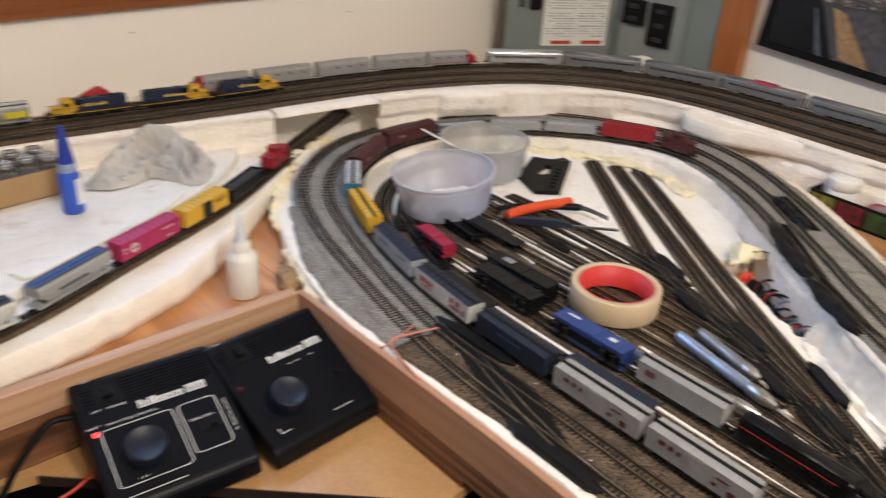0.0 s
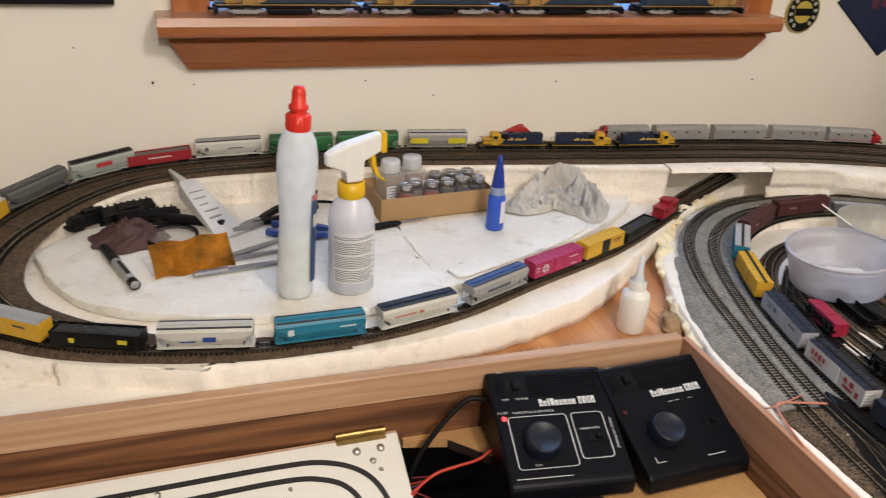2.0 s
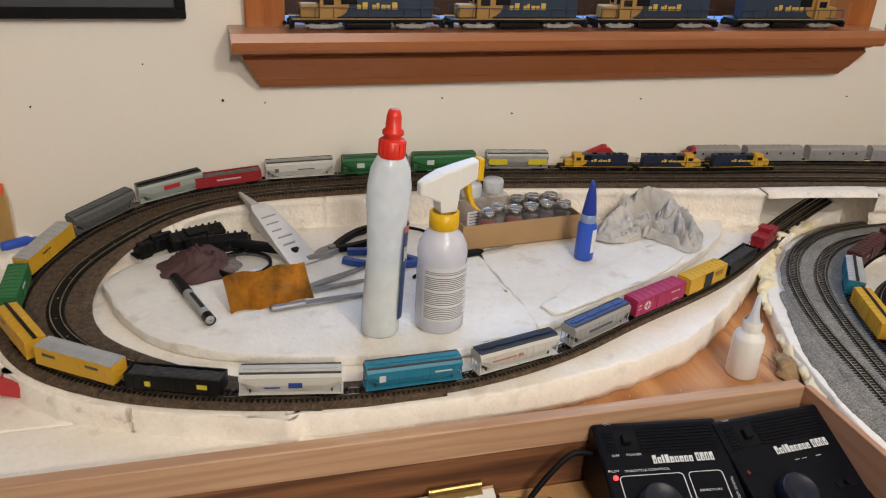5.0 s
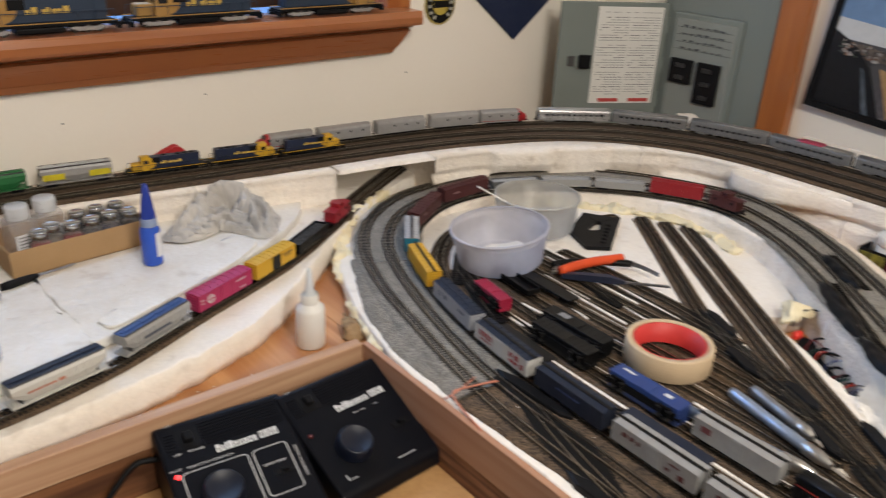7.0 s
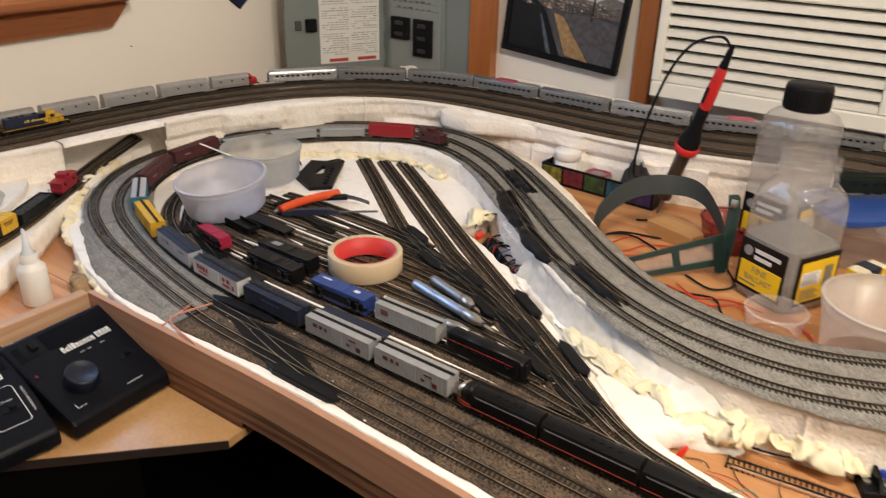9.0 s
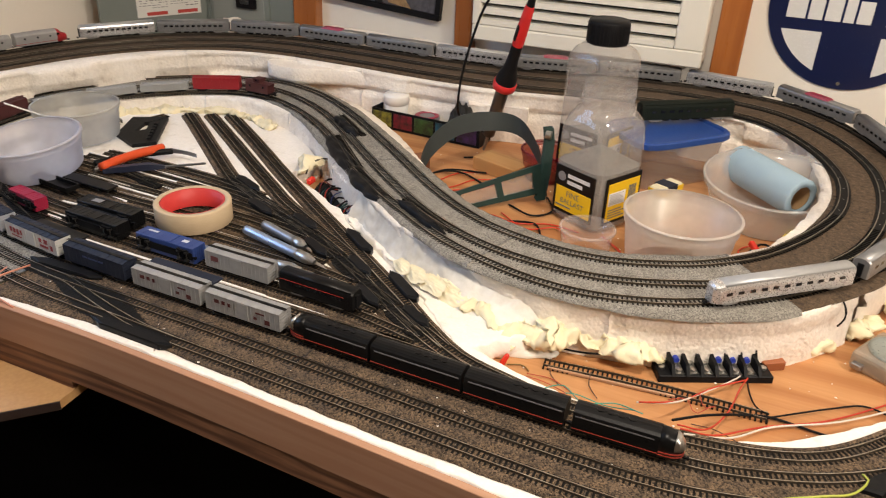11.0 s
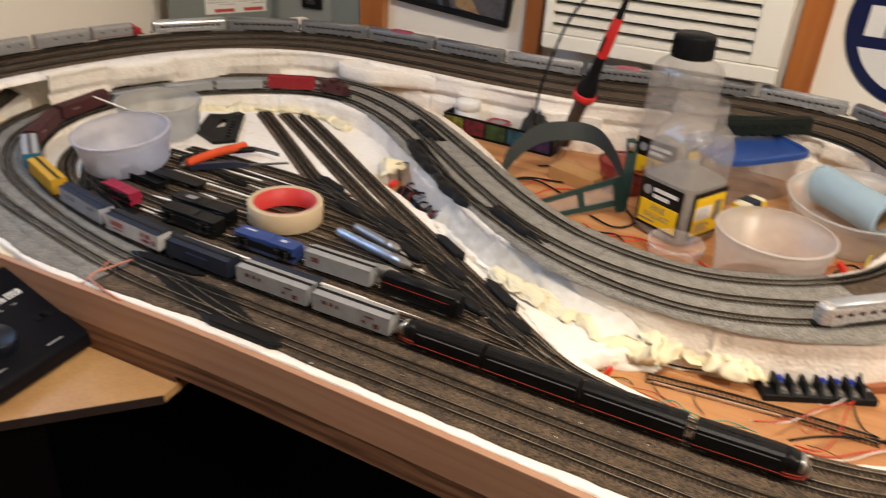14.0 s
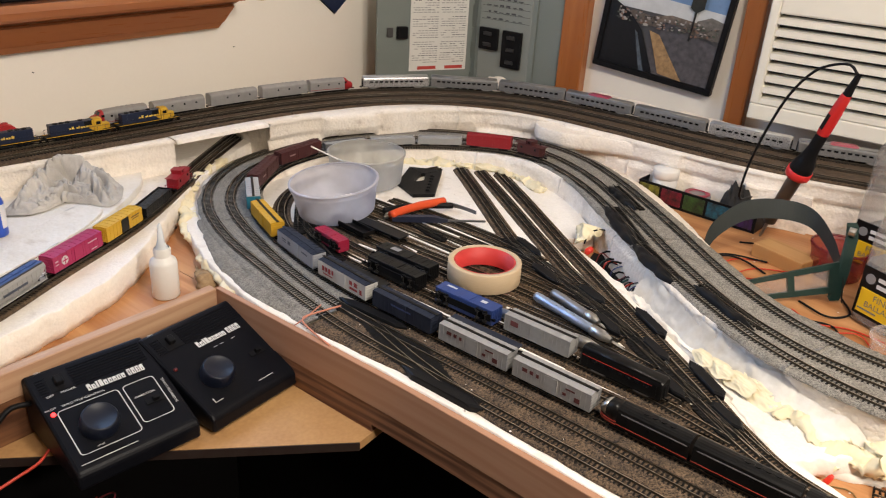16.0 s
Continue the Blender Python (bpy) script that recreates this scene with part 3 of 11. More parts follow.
island = tagged(new("island_foam"), "cracked white styrofoam island littered with tools", "foam sheet")
for outline in ([(-0.130, 0.94), (-0.10, 0.862), (-0.04, 0.80), (0.074, 0.762), (0.19, 0.748), (0.255, 0.757), (0.3085, 0.775, 1), (0.300, 0.90), (0.288, 1.056, 1), (0.10, 1.06), (0.0, 1.045), (-0.07, 1.01), (-0.115, 0.975)],
                [(0.3110, 0.7755, 1), (0.36, 0.796), (0.40, 0.815), (0.50, 0.862), (0.60, 0.925), (0.66, 0.985), (0.66, 1.03), (0.50, 1.045), (0.40, 1.05), (0.2905, 1.056, 1), (0.3025, 0.90)]):
    sheet = slab("sheet", [p[:2] for p in outline], 0.033, 0.044, FOAM_WORN, jag=0.0018)
    sheet.parent = island


def graded(rows, drop):
    return [(x, y, height(x, y) - drop, a, b) for x, y, a, b in rows]


band("loop_embankment", graded([(-0.06, 0.765, 0.03, 0.045), (-0.13, 0.805, 0.025, 0.045), (-0.18, 0.88, 0.022, 0.045), (-0.18, 0.96, 0.03, 0.045), (-0.135, 1.03, 0.035, 0.05), (-0.06, 1.08, 0.045, 0.045), (0.03, 1.10, 0.045, 0.045), (0.15, 1.105, 0.05, 0.05), (0.35, 1.10, 0.055, 0.055),
                                (0.55, 1.082, 0.06, 0.065), (0.735, 1.066, 0.075, 0.06)][::-1], 0.0075), 0.0, FOAM_SIDE, "white styrofoam embankment rising to the back wall", "foam embankment", jag=0.0020, step=0.006, levels=12, chunk=0.007, cut=0.22, lip=0.003)
band("bridge_deck", graded([(0.738, 1.066, 0.06, 0.075), (0.82, 1.056, 0.06, 0.072), (0.905, 1.045, 0.06, 0.072)], 0.0065), 0.080, FOAM_SIDE, "thin styrofoam deck bridging the tunnel mouth", "bridge deck", jag=0.0006)
band("back_embankment", graded([(0.908, 1.045, 0.085, 0.075), (1, 1.03, 0.085, 0.078), (1.12, 0.985, 0.085, 0.085), (1.25, 0.905, 0.07, 0.085), (1.34, 0.81, 0.07, 0.085), (1.385, 0.69, 0.07, 0.085), (1.395, 0.55, 0.08, 0.09),
                                (1.395, 0.4, 0.08, 0.095), (1.405, 0.27, 0.08, 0.1), (1.445, 0.12, 0.084, 0.087), (1.47, -0.03, 0.082, 0.071), (1.455, -0.16, 0.072, 0.071), (1.395, -0.25, 0.06, 0.061), (1.29, -0.3, 0.05, 0.061),
                                (1.16, -0.315, 0.05, 0.061), (1.05, -0.295, 0.05, 0.058), (0.96, -0.255, 0.055, 0.054)], 0.0075), 0.0, FOAM_SIDE, "white styrofoam embankment along the walls with rough cut sides", "foam embankment", jag=0.0022, step=0.006, levels=16, chunk=0.010, cut=0.38, lip=0.007)
band("ramp_embankment", graded([(0.962, -0.257, 0.055, 0.056), (0.90, -0.20, 0.055, 0.064), (0.855, -0.13, 0.057, 0.062), (0.832, -0.05, 0.051, 0.058), (0.828, 0.02, 0.046, 0.052), (0.848, 0.09, 0.047, 0.050), (0.89, 0.17, 0.047, 0.050), (0.96, 0.25, 0.050, 0.052), (1.05, 0.35, 0.063, 0.055),
                                (1.14, 0.45, 0.06, 0.055), (1.195, 0.54, 0.055, 0.06), (1.21, 0.65, 0.05, 0.06), (1.185, 0.76, 0.05, 0.06), (1.125, 0.85, 0.05, 0.06), (1.04, 0.915, 0.05, 0.055), (0.95, 0.945, 0.05, 0.055), (0.86, 0.945, 0.05, 0.05),
                                (0.78, 0.915, 0.05, 0.05), (0.71, 0.845, 0.045, 0.045), (0.67, 0.76, 0.042, 0.04), (0.64, 0.66, 0.04, 0.038), (0.622, 0.56, 0.034, 0.035)][::-1], 0.0062), 0.0, FOAM_SIDE,
     "white styrofoam ramp that carries the grey ballasted tracks", "foam embankment", jag=0.0030, step=0.006, levels=9, chunk=0.003, cut=0.22)

# loose ballast
band("grey_ballast_bed", graded([(0.618, 0.515, 0.057, 0.046), (0.629, 0.585, 0.050, 0.046), (0.654, 0.691, 0.048, 0.045), (0.692, 0.802, 0.048, 0.045), (0.735, 0.87, 0.046, 0.045), (0.8, 0.922, 0.038, 0.044), (0.873, 0.94, 0.038, 0.048), (0.965, 0.932, 0.037, 0.046),
                                 (1.06, 0.895, 0.037, 0.048), (1.135, 0.83, 0.038, 0.048), (1.185, 0.75, 0.038, 0.05), (1.217, 0.655, 0.044, 0.06), (1.198, 0.57, 0.044, 0.056), (1.14, 0.47, 0.043, 0.056), (1.035, 0.35, 0.043, 0.06), (0.955, 0.262, 0.038, 0.062), (0.878, 0.165, 0.037, 0.06),
                                 (0.835, 0.083, 0.044, 0.066), (0.821, 0.01, 0.047, 0.062), (0.824, -0.06, 0.051, 0.062), (0.845, -0.125, 0.059, 0.062), (0.878, -0.186, 0.059, 0.06), (0.896, -0.207, 0.057, 0.060)][::-1], 0.0026), 0.0, GREY_BALLAST,
     "grey ballast spread between the curved tracks", "ballast", jag=0.0030, step=0.005, levels=1, thick=0.0048, cut=0.3, piece="ballast_stretch")
band("grey_ballast_apron", [(0.668, 0.822, 0.0250, 0.030, 0.02), (0.645, 0.775, 0.0240, 0.036, 0.02), (0.618, 0.722, 0.0232, 0.032, 0.02), (0.600, 0.668, 0.0230, 0.038, 0.02), (0.590, 0.615, 0.0230, 0.0295, 0.02), (0.588, 0.565, 0.0232, 0.0275, 0.02), (0.586, 0.516, 0.0234, 0.0270, 0.02)],
     0.0, GREY_BALLAST, "thin grey ballast spilled over the foam towards the front board", "ballast", jag=0.0040, step=0.004, levels=1, thick=0.0030, cut=0.15, piece="ballast_stretch")
band("brown_ballast_bed", [(0.616, 0.512, 0.0236, 0.052, 0.048), (0.613, 0.35, 0.0236, 0.0415, 0.048), (0.609, 0.20, 0.0236, 0.0435, 0.05), (0.604, 0.06, 0.0236, 0.0450, 0.075), (0.601, -0.05, 0.0236, 0.0445, 0.066), (0.603, -0.15, 0.0236, 0.0475, 0.064), (0.614, -0.215, 0.0236, 0.0525, 0.062), (0.636, -0.276, 0.0236, 0.063, 0.062),
                           (0.676, -0.346, 0.0236, 0.066, 0.062), (0.74, -0.41, 0.0236, 0.068, 0.062), (0.80, -0.455, 0.0236, 0.070, 0.062)][::-1], 0.0, BROWN_BALLAST, "brown ballast spread between the yard tracks", "ballast", jag=0.0022, step=0.004, levels=1, thick=0.0030, cut=0.3, piece="ballast_stretch")
band("cork_bed", graded([(0.893, -0.204, 0.055, 0.054), (0.945, -0.254, 0.055, 0.05), (1.0, -0.285, 0.055, 0.05), (1.14, -0.325, 0.058, 0.05), (1.27, -0.315, 0.058, 0.05), (1.385, -0.258, 0.058, 0.055), (1.455, -0.17, 0.055, 0.068), (1.47, -0.04, 0.07, 0.074), (1.435, 0.12, 0.07, 0.074), (1.395, 0.26, 0.07, 0.06), (1.385, 0.40, 0.07, 0.06), (1.38, 0.55, 0.065, 0.06), (1.365, 0.70, 0.06, 0.06), (1.323, 0.812, 0.055, 0.058),
                         (1.25, 0.908, 0.05, 0.055), (1.145, 0.983, 0.05, 0.055), (1.0, 1.033, 0.05, 0.05), (0.88, 1.055, 0.05, 0.048), (0.70, 1.072, 0.05, 0.045), (0.45, 1.10, 0.047, 0.035), (0.32, 1.113, 0.047, 0.02), (0.15, 1.117, 0.045, 0.02), (0.02, 1.114, 0.047, 0.02), (-0.07, 1.093, 0.054, 0.018), (-0.145, 1.046, 0.064, 0.018), (-0.195, 0.97, 0.068, 0.018), (-0.204, 0.885, 0.068, 0.018),
                         (-0.168, 0.81, 0.062, 0.018), (-0.094, 0.758, 0.048, 0.018), (0.0, 0.724, 0.028, 0.016), (0.10, 0.708, 0.018, 0.016), (0.19, 0.709, 0.018, 0.016)], 0.0034), 0.0, CORK, "brown cork roadbed under the climbing tracks", "roadbed", jag=0.001, step=0.006, levels=1, thick=0.0034, cut=0.3, piece="cork_strip")

# ---- tracks ----
TRACK_LABEL = "black-tied model railway track with nickel rails"


TIE_MESH = bpy.data.meshes.new("tie")
tie_bm = boxed(-0.0084, -0.00095, -0.0038, 0.0084, 0.00095, -0.0020)
tie_bm.to_mesh(TIE_MESH)
tie_bm.free()
TIE_MESH.materials.append(TIE)


def track(rows, bed, label=TRACK_LABEL, bed_width=0.021, bed_from=0.0, loose=None):
    """A length of model track: roadbed, ties and two rails."""
    path = spline(rows, 0.004)
    ob = tagged(new("model_track"), label, "model track", "model tracks")
    if bed_from < 1:
        vs, fs = sweep(path[int(len(path) * bed_from)::2], [(-bed_width / 2 - 0.002, -0.0060), (bed_width / 2 + 0.002, -0.0060), (bed_width / 2, -0.0027), (-bed_width / 2, -0.0027)])
        mesh_ob("roadbed", vs, fs, bed, ob)
    for off in (-0.0047, 0.0047):
        vs, fs = sweep(path, [(off - 0.00045, -0.0023), (off + 0.00045, -0.0023), (off + 0.00045, 0), (off - 0.00045, 0)])
        one = mesh_ob("rail", vs, fs, RAIL, ob, "worn nickel silver rail")
        one.data.materials.append(RAIL_SIDE)
        one.data.polygons.foreach_set("material_index", [0 if k % 4 == 2 else 1 for k in range(len(fs))])
    vs, fs = [], []
    sleepers = spline(rows, 0.0047)
    for i, (p, s) in enumerate(zip(sleepers, across(sleepers))):
        if loose and i < len(sleepers) * 0.3 and loose[0] < p[1] < loose[1]:
            one = new("tie", TIE_MESH)
            one.parent, one.matrix_basis = ob, pose(p[0], p[1], p[2], 0, 0, math.degrees(math.atan2(s[1], s[0])) + random.uniform(-1.2, 1.2))
            continue
        d = np.array([s[1], -s[0], 0])
        b = len(vs)
        turn = random.uniform(-0.00025, 0.00025)
        for z in (-0.0038, -0.0020):
            for u, v in ((-1, -1), (1, -1), (1, 1), (-1, 1)):
                vs.append(p[:3] + s * 0.0084 * u + d * (0.00095 * v + turn * u) + np.array([0, 0, z]))
        fs += [(b + 4, b + 5, b + 6, b + 7), (b, b + 1, b + 5, b + 4), (b + 1, b + 2, b + 6, b + 5), (b + 2, b + 3, b + 7, b + 6), (b + 3, b, b + 4, b + 7)]
    tagged(mesh_ob("tie_strip", vs, fs, TIE, ob), kind="stuff")
    return path


def flat(points, z=0.026):
    return [(x, y, z) for x, y in points]


PATHS = {"second": track(SECOND, CORK, bed_from=0.87, loose=(-0.25, 0.34)), "front": track(FRONT, CORK, bed_from=1, loose=(-0.25, 0.34)), "third": track(THIRD, CORK, bed_from=1),
         "ladder": track(flat(LADDER), BROWN_BALLAST, bed_width=0.025), "spur_b": track(flat(SPUR_B, 0.0261), BROWN_BALLAST, bed_width=0.0215), "spur_c": track(flat(SPUR_C, 0.0262), BROWN_BALLAST, bed_width=0.0225)}
for k, line in enumerate(YARD):
    PATHS["yard_%d" % k] = track(flat(line, 0.0258), BROWN_BALLAST, bed_width=0.024)
track([(0.70, 0.955, 0.0375), (0.80, 1.025, 0.0372), (0.975, 1.135, 0.037)], CORK)
track([(0.741, -0.030, 0.0045), (0.752, -0.12, 0.0045), (0.757, -0.235, 0.0045)], PLY, "loose length of model track lying on the plywood", 0.012)
track([(0.6175, 0.500, 0.0259), (0.6145, 0.460, 0.0259), (0.6035, 0.420, 0.0259), (0.5920, 0.375, 0.0259), (0.5835, 0.330, 0.0259), (0.5800, 0.290, 0.0259)], BROWN_BALLAST, "black-tied crossover track between the two front lines", bed_from=1)
track([(0.985, 0.745, 0.0262), (1.03, 0.752, 0.0262), (1.075, 0.742, 0.0262)], BROWN_BALLAST)


def black_web(route, a, b):
    """The solid black web between the rails of sectional track."""
    p = PATHS[route]
    i = int(np.argmin((p[:, 0] - a[0]) ** 2 + (p[:, 1] - a[1]) ** 2))
    j = int(np.argmin((p[:, 0] - b[0]) ** 2 + (p[:, 1] - b[1]) ** 2))
    vs, fs = sweep(p[min(i, j):max(i, j)], [(-0.0088, -0.0040), (0.0088, -0.0040), (0.0080, -0.0018), (-0.0080, -0.0018)])
    ob = mesh_ob("sectional_web", vs, fs, TIE)
    tagged(ob, "solid black web of sectional track on the loop", "track web")
    for k in range(min(i, j) + 4, max(i, j), 9):
        dot = part("rivet", boxed(-0.0006, -0.0006, -0.0019, 0.0006, 0.0006, -0.0014), SILVER, ob, place=pose(*p[k, :3]))


black_web("second", (1.08, -0.316), (1.475, 0.0))
black_web("front", (1.10, -0.27), (1.405, 0.0))
black_web("front", (-0.02, 1.07), (-0.07, 0.772))

# ---- rolling stock ----
SHARED = {}


def shared(name, key, build, material, parent, place=None, smooth=False, label=""):
    """A part whose mesh is made once and then used again."""
    if (key, material.name) not in SHARED:
        bm = build()
        me = bpy.data.meshes.new(name)
        bm.to_mesh(me)
        bm.free()
        me.materials.append(material)
        if smooth:
            me.polygons.foreach_set("use_smooth", [True] * len(me.polygons))
        SHARED[key, material.name] = me
    ob = new(name, SHARED[key, material.name])
    ob.parent = parent
    if place is not None:
        ob.matrix_basis = place
    if label:
        ob["label"] = label
    return ob


def cylinder(bm, r, x0, x1, axis="y", seg=12, at=(0, 0, 0)):
    ends = []
    for x in (x0, x1):
        row = []
        for k in range(seg):
            a = 2 * math.pi * k / seg
            u, v = r * math.cos(a), r * math.sin(a)
            p = {"x": (x, u, v), "y": (u, x, v), "z": (u, v, x)}[axis]
            row.append(bm.verts.new((p[0] + at[0], p[1] + at[1], p[2] + at[2])))
        ends.append(row)
    for k in range(seg):
        k2 = (k + 1) % seg
        bm.faces.new((ends[0][k], ends[0][k2], ends[1][k2], ends[1][k]))
    bm.faces.new(ends[0][::-1])
    bm.faces.new(ends[1])
    bmesh.ops.recalc_face_normals(bm, faces=bm.faces[:])
    return bm


def loft(sections):
    """Closed rings of equal length joined to a skin with end caps."""
    bm = bmesh.new()
    rings = [[bm.verts.new(p) for p in s] for s in sections]
    n = len(rings[0])
    for a, b in zip(rings, rings[1:]):
        for i in range(n):
            j = (i + 1) % n
            bm.faces.new((a[i], a[j], b[j], b[i]))
    bm.faces.new(rings[0][::-1])
    bm.faces.new(rings[-1])
    bmesh.ops.recalc_face_normals(bm, faces=bm.faces[:])
    return bm


def truck_frame(long=0.016):
    bm = bmesh.new()
    for s in (-1, 1):
        y = s * 0.0062
        box(bm, -long / 2, y - 0.0008, 0.0026, long / 2, y + 0.0008, 0.0040)
        box(bm, -long * 0.3, y - 0.0010, 0.0014, long * 0.3, y + 0.0010, 0.0030)
        for x in (-long * 0.34, long * 0.34):
            box(bm, x - 0.0012, y - 0.0011, 0.0018, x + 0.0012, y + 0.0011, 0.0046)
    box(bm, -0.0016, -0.0062, 0.0030, 0.0016, 0.0062, 0.0052)
    return bm


def wheelset(r=0.0028):
    bm = bmesh.new()
    for s in (-1, 1):
        cylinder(bm, r, s * 0.0046 - 0.0009, s * 0.0046 + 0.0009, "y", 12)
    cylinder(bm, 0.0007, -0.0046, 0.0046, "y", 6)
    return bm


def running_gear(car, half, colour=None, long=0.016, axles=2):
    m = colour or BLACK
    for s in (-1, 1):
        tr = shared("truck", "truck%.3f" % long, lambda: truck_frame(long), m, car, pose(s * half, 0, 0))
        for a in range(axles):
            x = (a / (axles - 1) - 0.5) * long * 0.68
            shared("wheelset", "wheelset", wheelset, WHEEL, tr, pose(x, 0, 0.0028))


def couplers(car, half):
    for s in (-1, 1):
        shared("coupler", "coupler", lambda: box(boxed(0, -0.0008, 0.0032, 0.0045, 0.0008, 0.0046), 0.003, -0.0016, 0.0028, 0.0052, 0.0012, 0.0052), BLACK, car, pose(s * half, 0, 0, 0, 0, 0 if s > 0 else 180))


def lettering(car, colour, marks, y):
    """Plain bars that stand for the writing on a side; marks: x, z, width, height."""
    m = paint(colour)
    for x, z, w, h in marks:
        for s in (-1, 1):
            part("lettering", boxed(x * s - w / 2, s * y - 0.00012, z - h / 2, x * s + w / 2, s * y + 0.00012, z + h / 2), m, car)


def boxcar(m, side, roof, label, door=None, marks=(), mark=(0.7, 0.7, 0.7), rib=None, long=0.092, ends=None, walk_board=BLACKP, group="freight cars", tall=0.0258):
    car = thing("boxcar", m, label, "boxcar", group)
    h, w = long / 2 - 0.004, 0.0092
    part("body", boxed(-h, -w, 0.0052, h, w, tall - 0.0012, 0.0003), side, car)
    for s in (-1, 1):
        for k in range(5):
            shared("end_rib", "end_rib", lambda: boxed(-0.0005, -w + 0.001, 0, 0.0005, w - 0.001, 0.0013), side, car, pose(s * h, 0, 0.0085 + k * 0.0033))
    n = rib or 11
    for s in (-1, 1):
        for k in range(n + 1):
            shared("side_post", "side_post%.4f" % tall, lambda: boxed(-0.00035, -0.0003, 0.0056, 0.00035, 0.0003, tall - 0.0016), side, car, pose(-h + 2 * h * k / n, s * w, 0))
        shared("door", "door%.4f" % tall, lambda: box(box(boxed(-0.0075, -0.0001, 0.0058, 0.0075, 0.00055, tall - 0.0026), -0.0075, 0.0004, 0.0068, -0.0068, 0.0008, tall - 0.003), 0.0068, 0.0004, 0.0068, 0.0075, 0.0008, tall - 0.003), door or side, car, pose(0, s * w, 0, 0, 0, 0 if s > 0 else 180))
    vs = [(-h, -w - 0.0003, tall - 0.0012), (-h, 0, tall), (-h, w + 0.0003, tall - 0.0012), (-h, w, tall - 0.0016), (-h, -w, tall - 0.0016)]
    part("roof", loft([vs, [(-x, y, z) for x, y, z in vs]]), roof, car)
    for k in range(9):
        x = -h + 2 * h * (k + 0.5) / 9
        shared("roof_rib", "roof_rib%.4f" % tall, lambda: loft([[(u, -w - 0.0002, tall - 0.0013), (u, 0, tall - 0.0001), (u, w + 0.0002, tall - 0.0013), (u, w + 0.0002, tall - 0.0008), (u, 0, tall + 0.0004), (u, -w - 0.0002, tall - 0.0008)] for u in (-0.0005, 0.0005)]), roof, car, pose(x, 0, 0))
    if walk_board:
        part("running_board", boxed(-h - 0.002, -0.0018, tall + 0.0002, h + 0.002, 0.0018, tall + 0.0007), walk_board, car)
    part("underframe", boxed(-h + 0.001, -0.004, 0.0038, h - 0.001, 0.004, 0.0054), BLACK, car)
    for s in (-1, 1):
        bm = bmesh.new()
        for y in (-0.0036, 0.0036):
            box(bm, s * h - 0.0003 + s * 0.0006, s * w * 0.6 + y * 0.3 - 0.0002, 0.006, s * h + 0.0003 + s * 0.0006, s * w * 0.6 + y * 0.3 + 0.0002, tall - 0.002)
        for k in range(6):
            box(bm, s * h + s * 0.0006 - 0.0002, s * w * 0.6 - 0.0012, 0.0075 + k * 0.0027, s * h + s * 0.0006 + 0.0002, s * w * 0.6 + 0.0012, 0.0078 + k * 0.0027)
        part("ladder", bm, side, car)
    lettering(car, mark, marks, w + 0.0005)
    running_gear(car, h - 0.013)
    couplers(car, h)
    return car


# Black of the roof lines, also used for shadow painted at hopper ends.
DARKLINE = paint((0.05, 0.05, 0.052), 0.6, "line_and_shade_black")


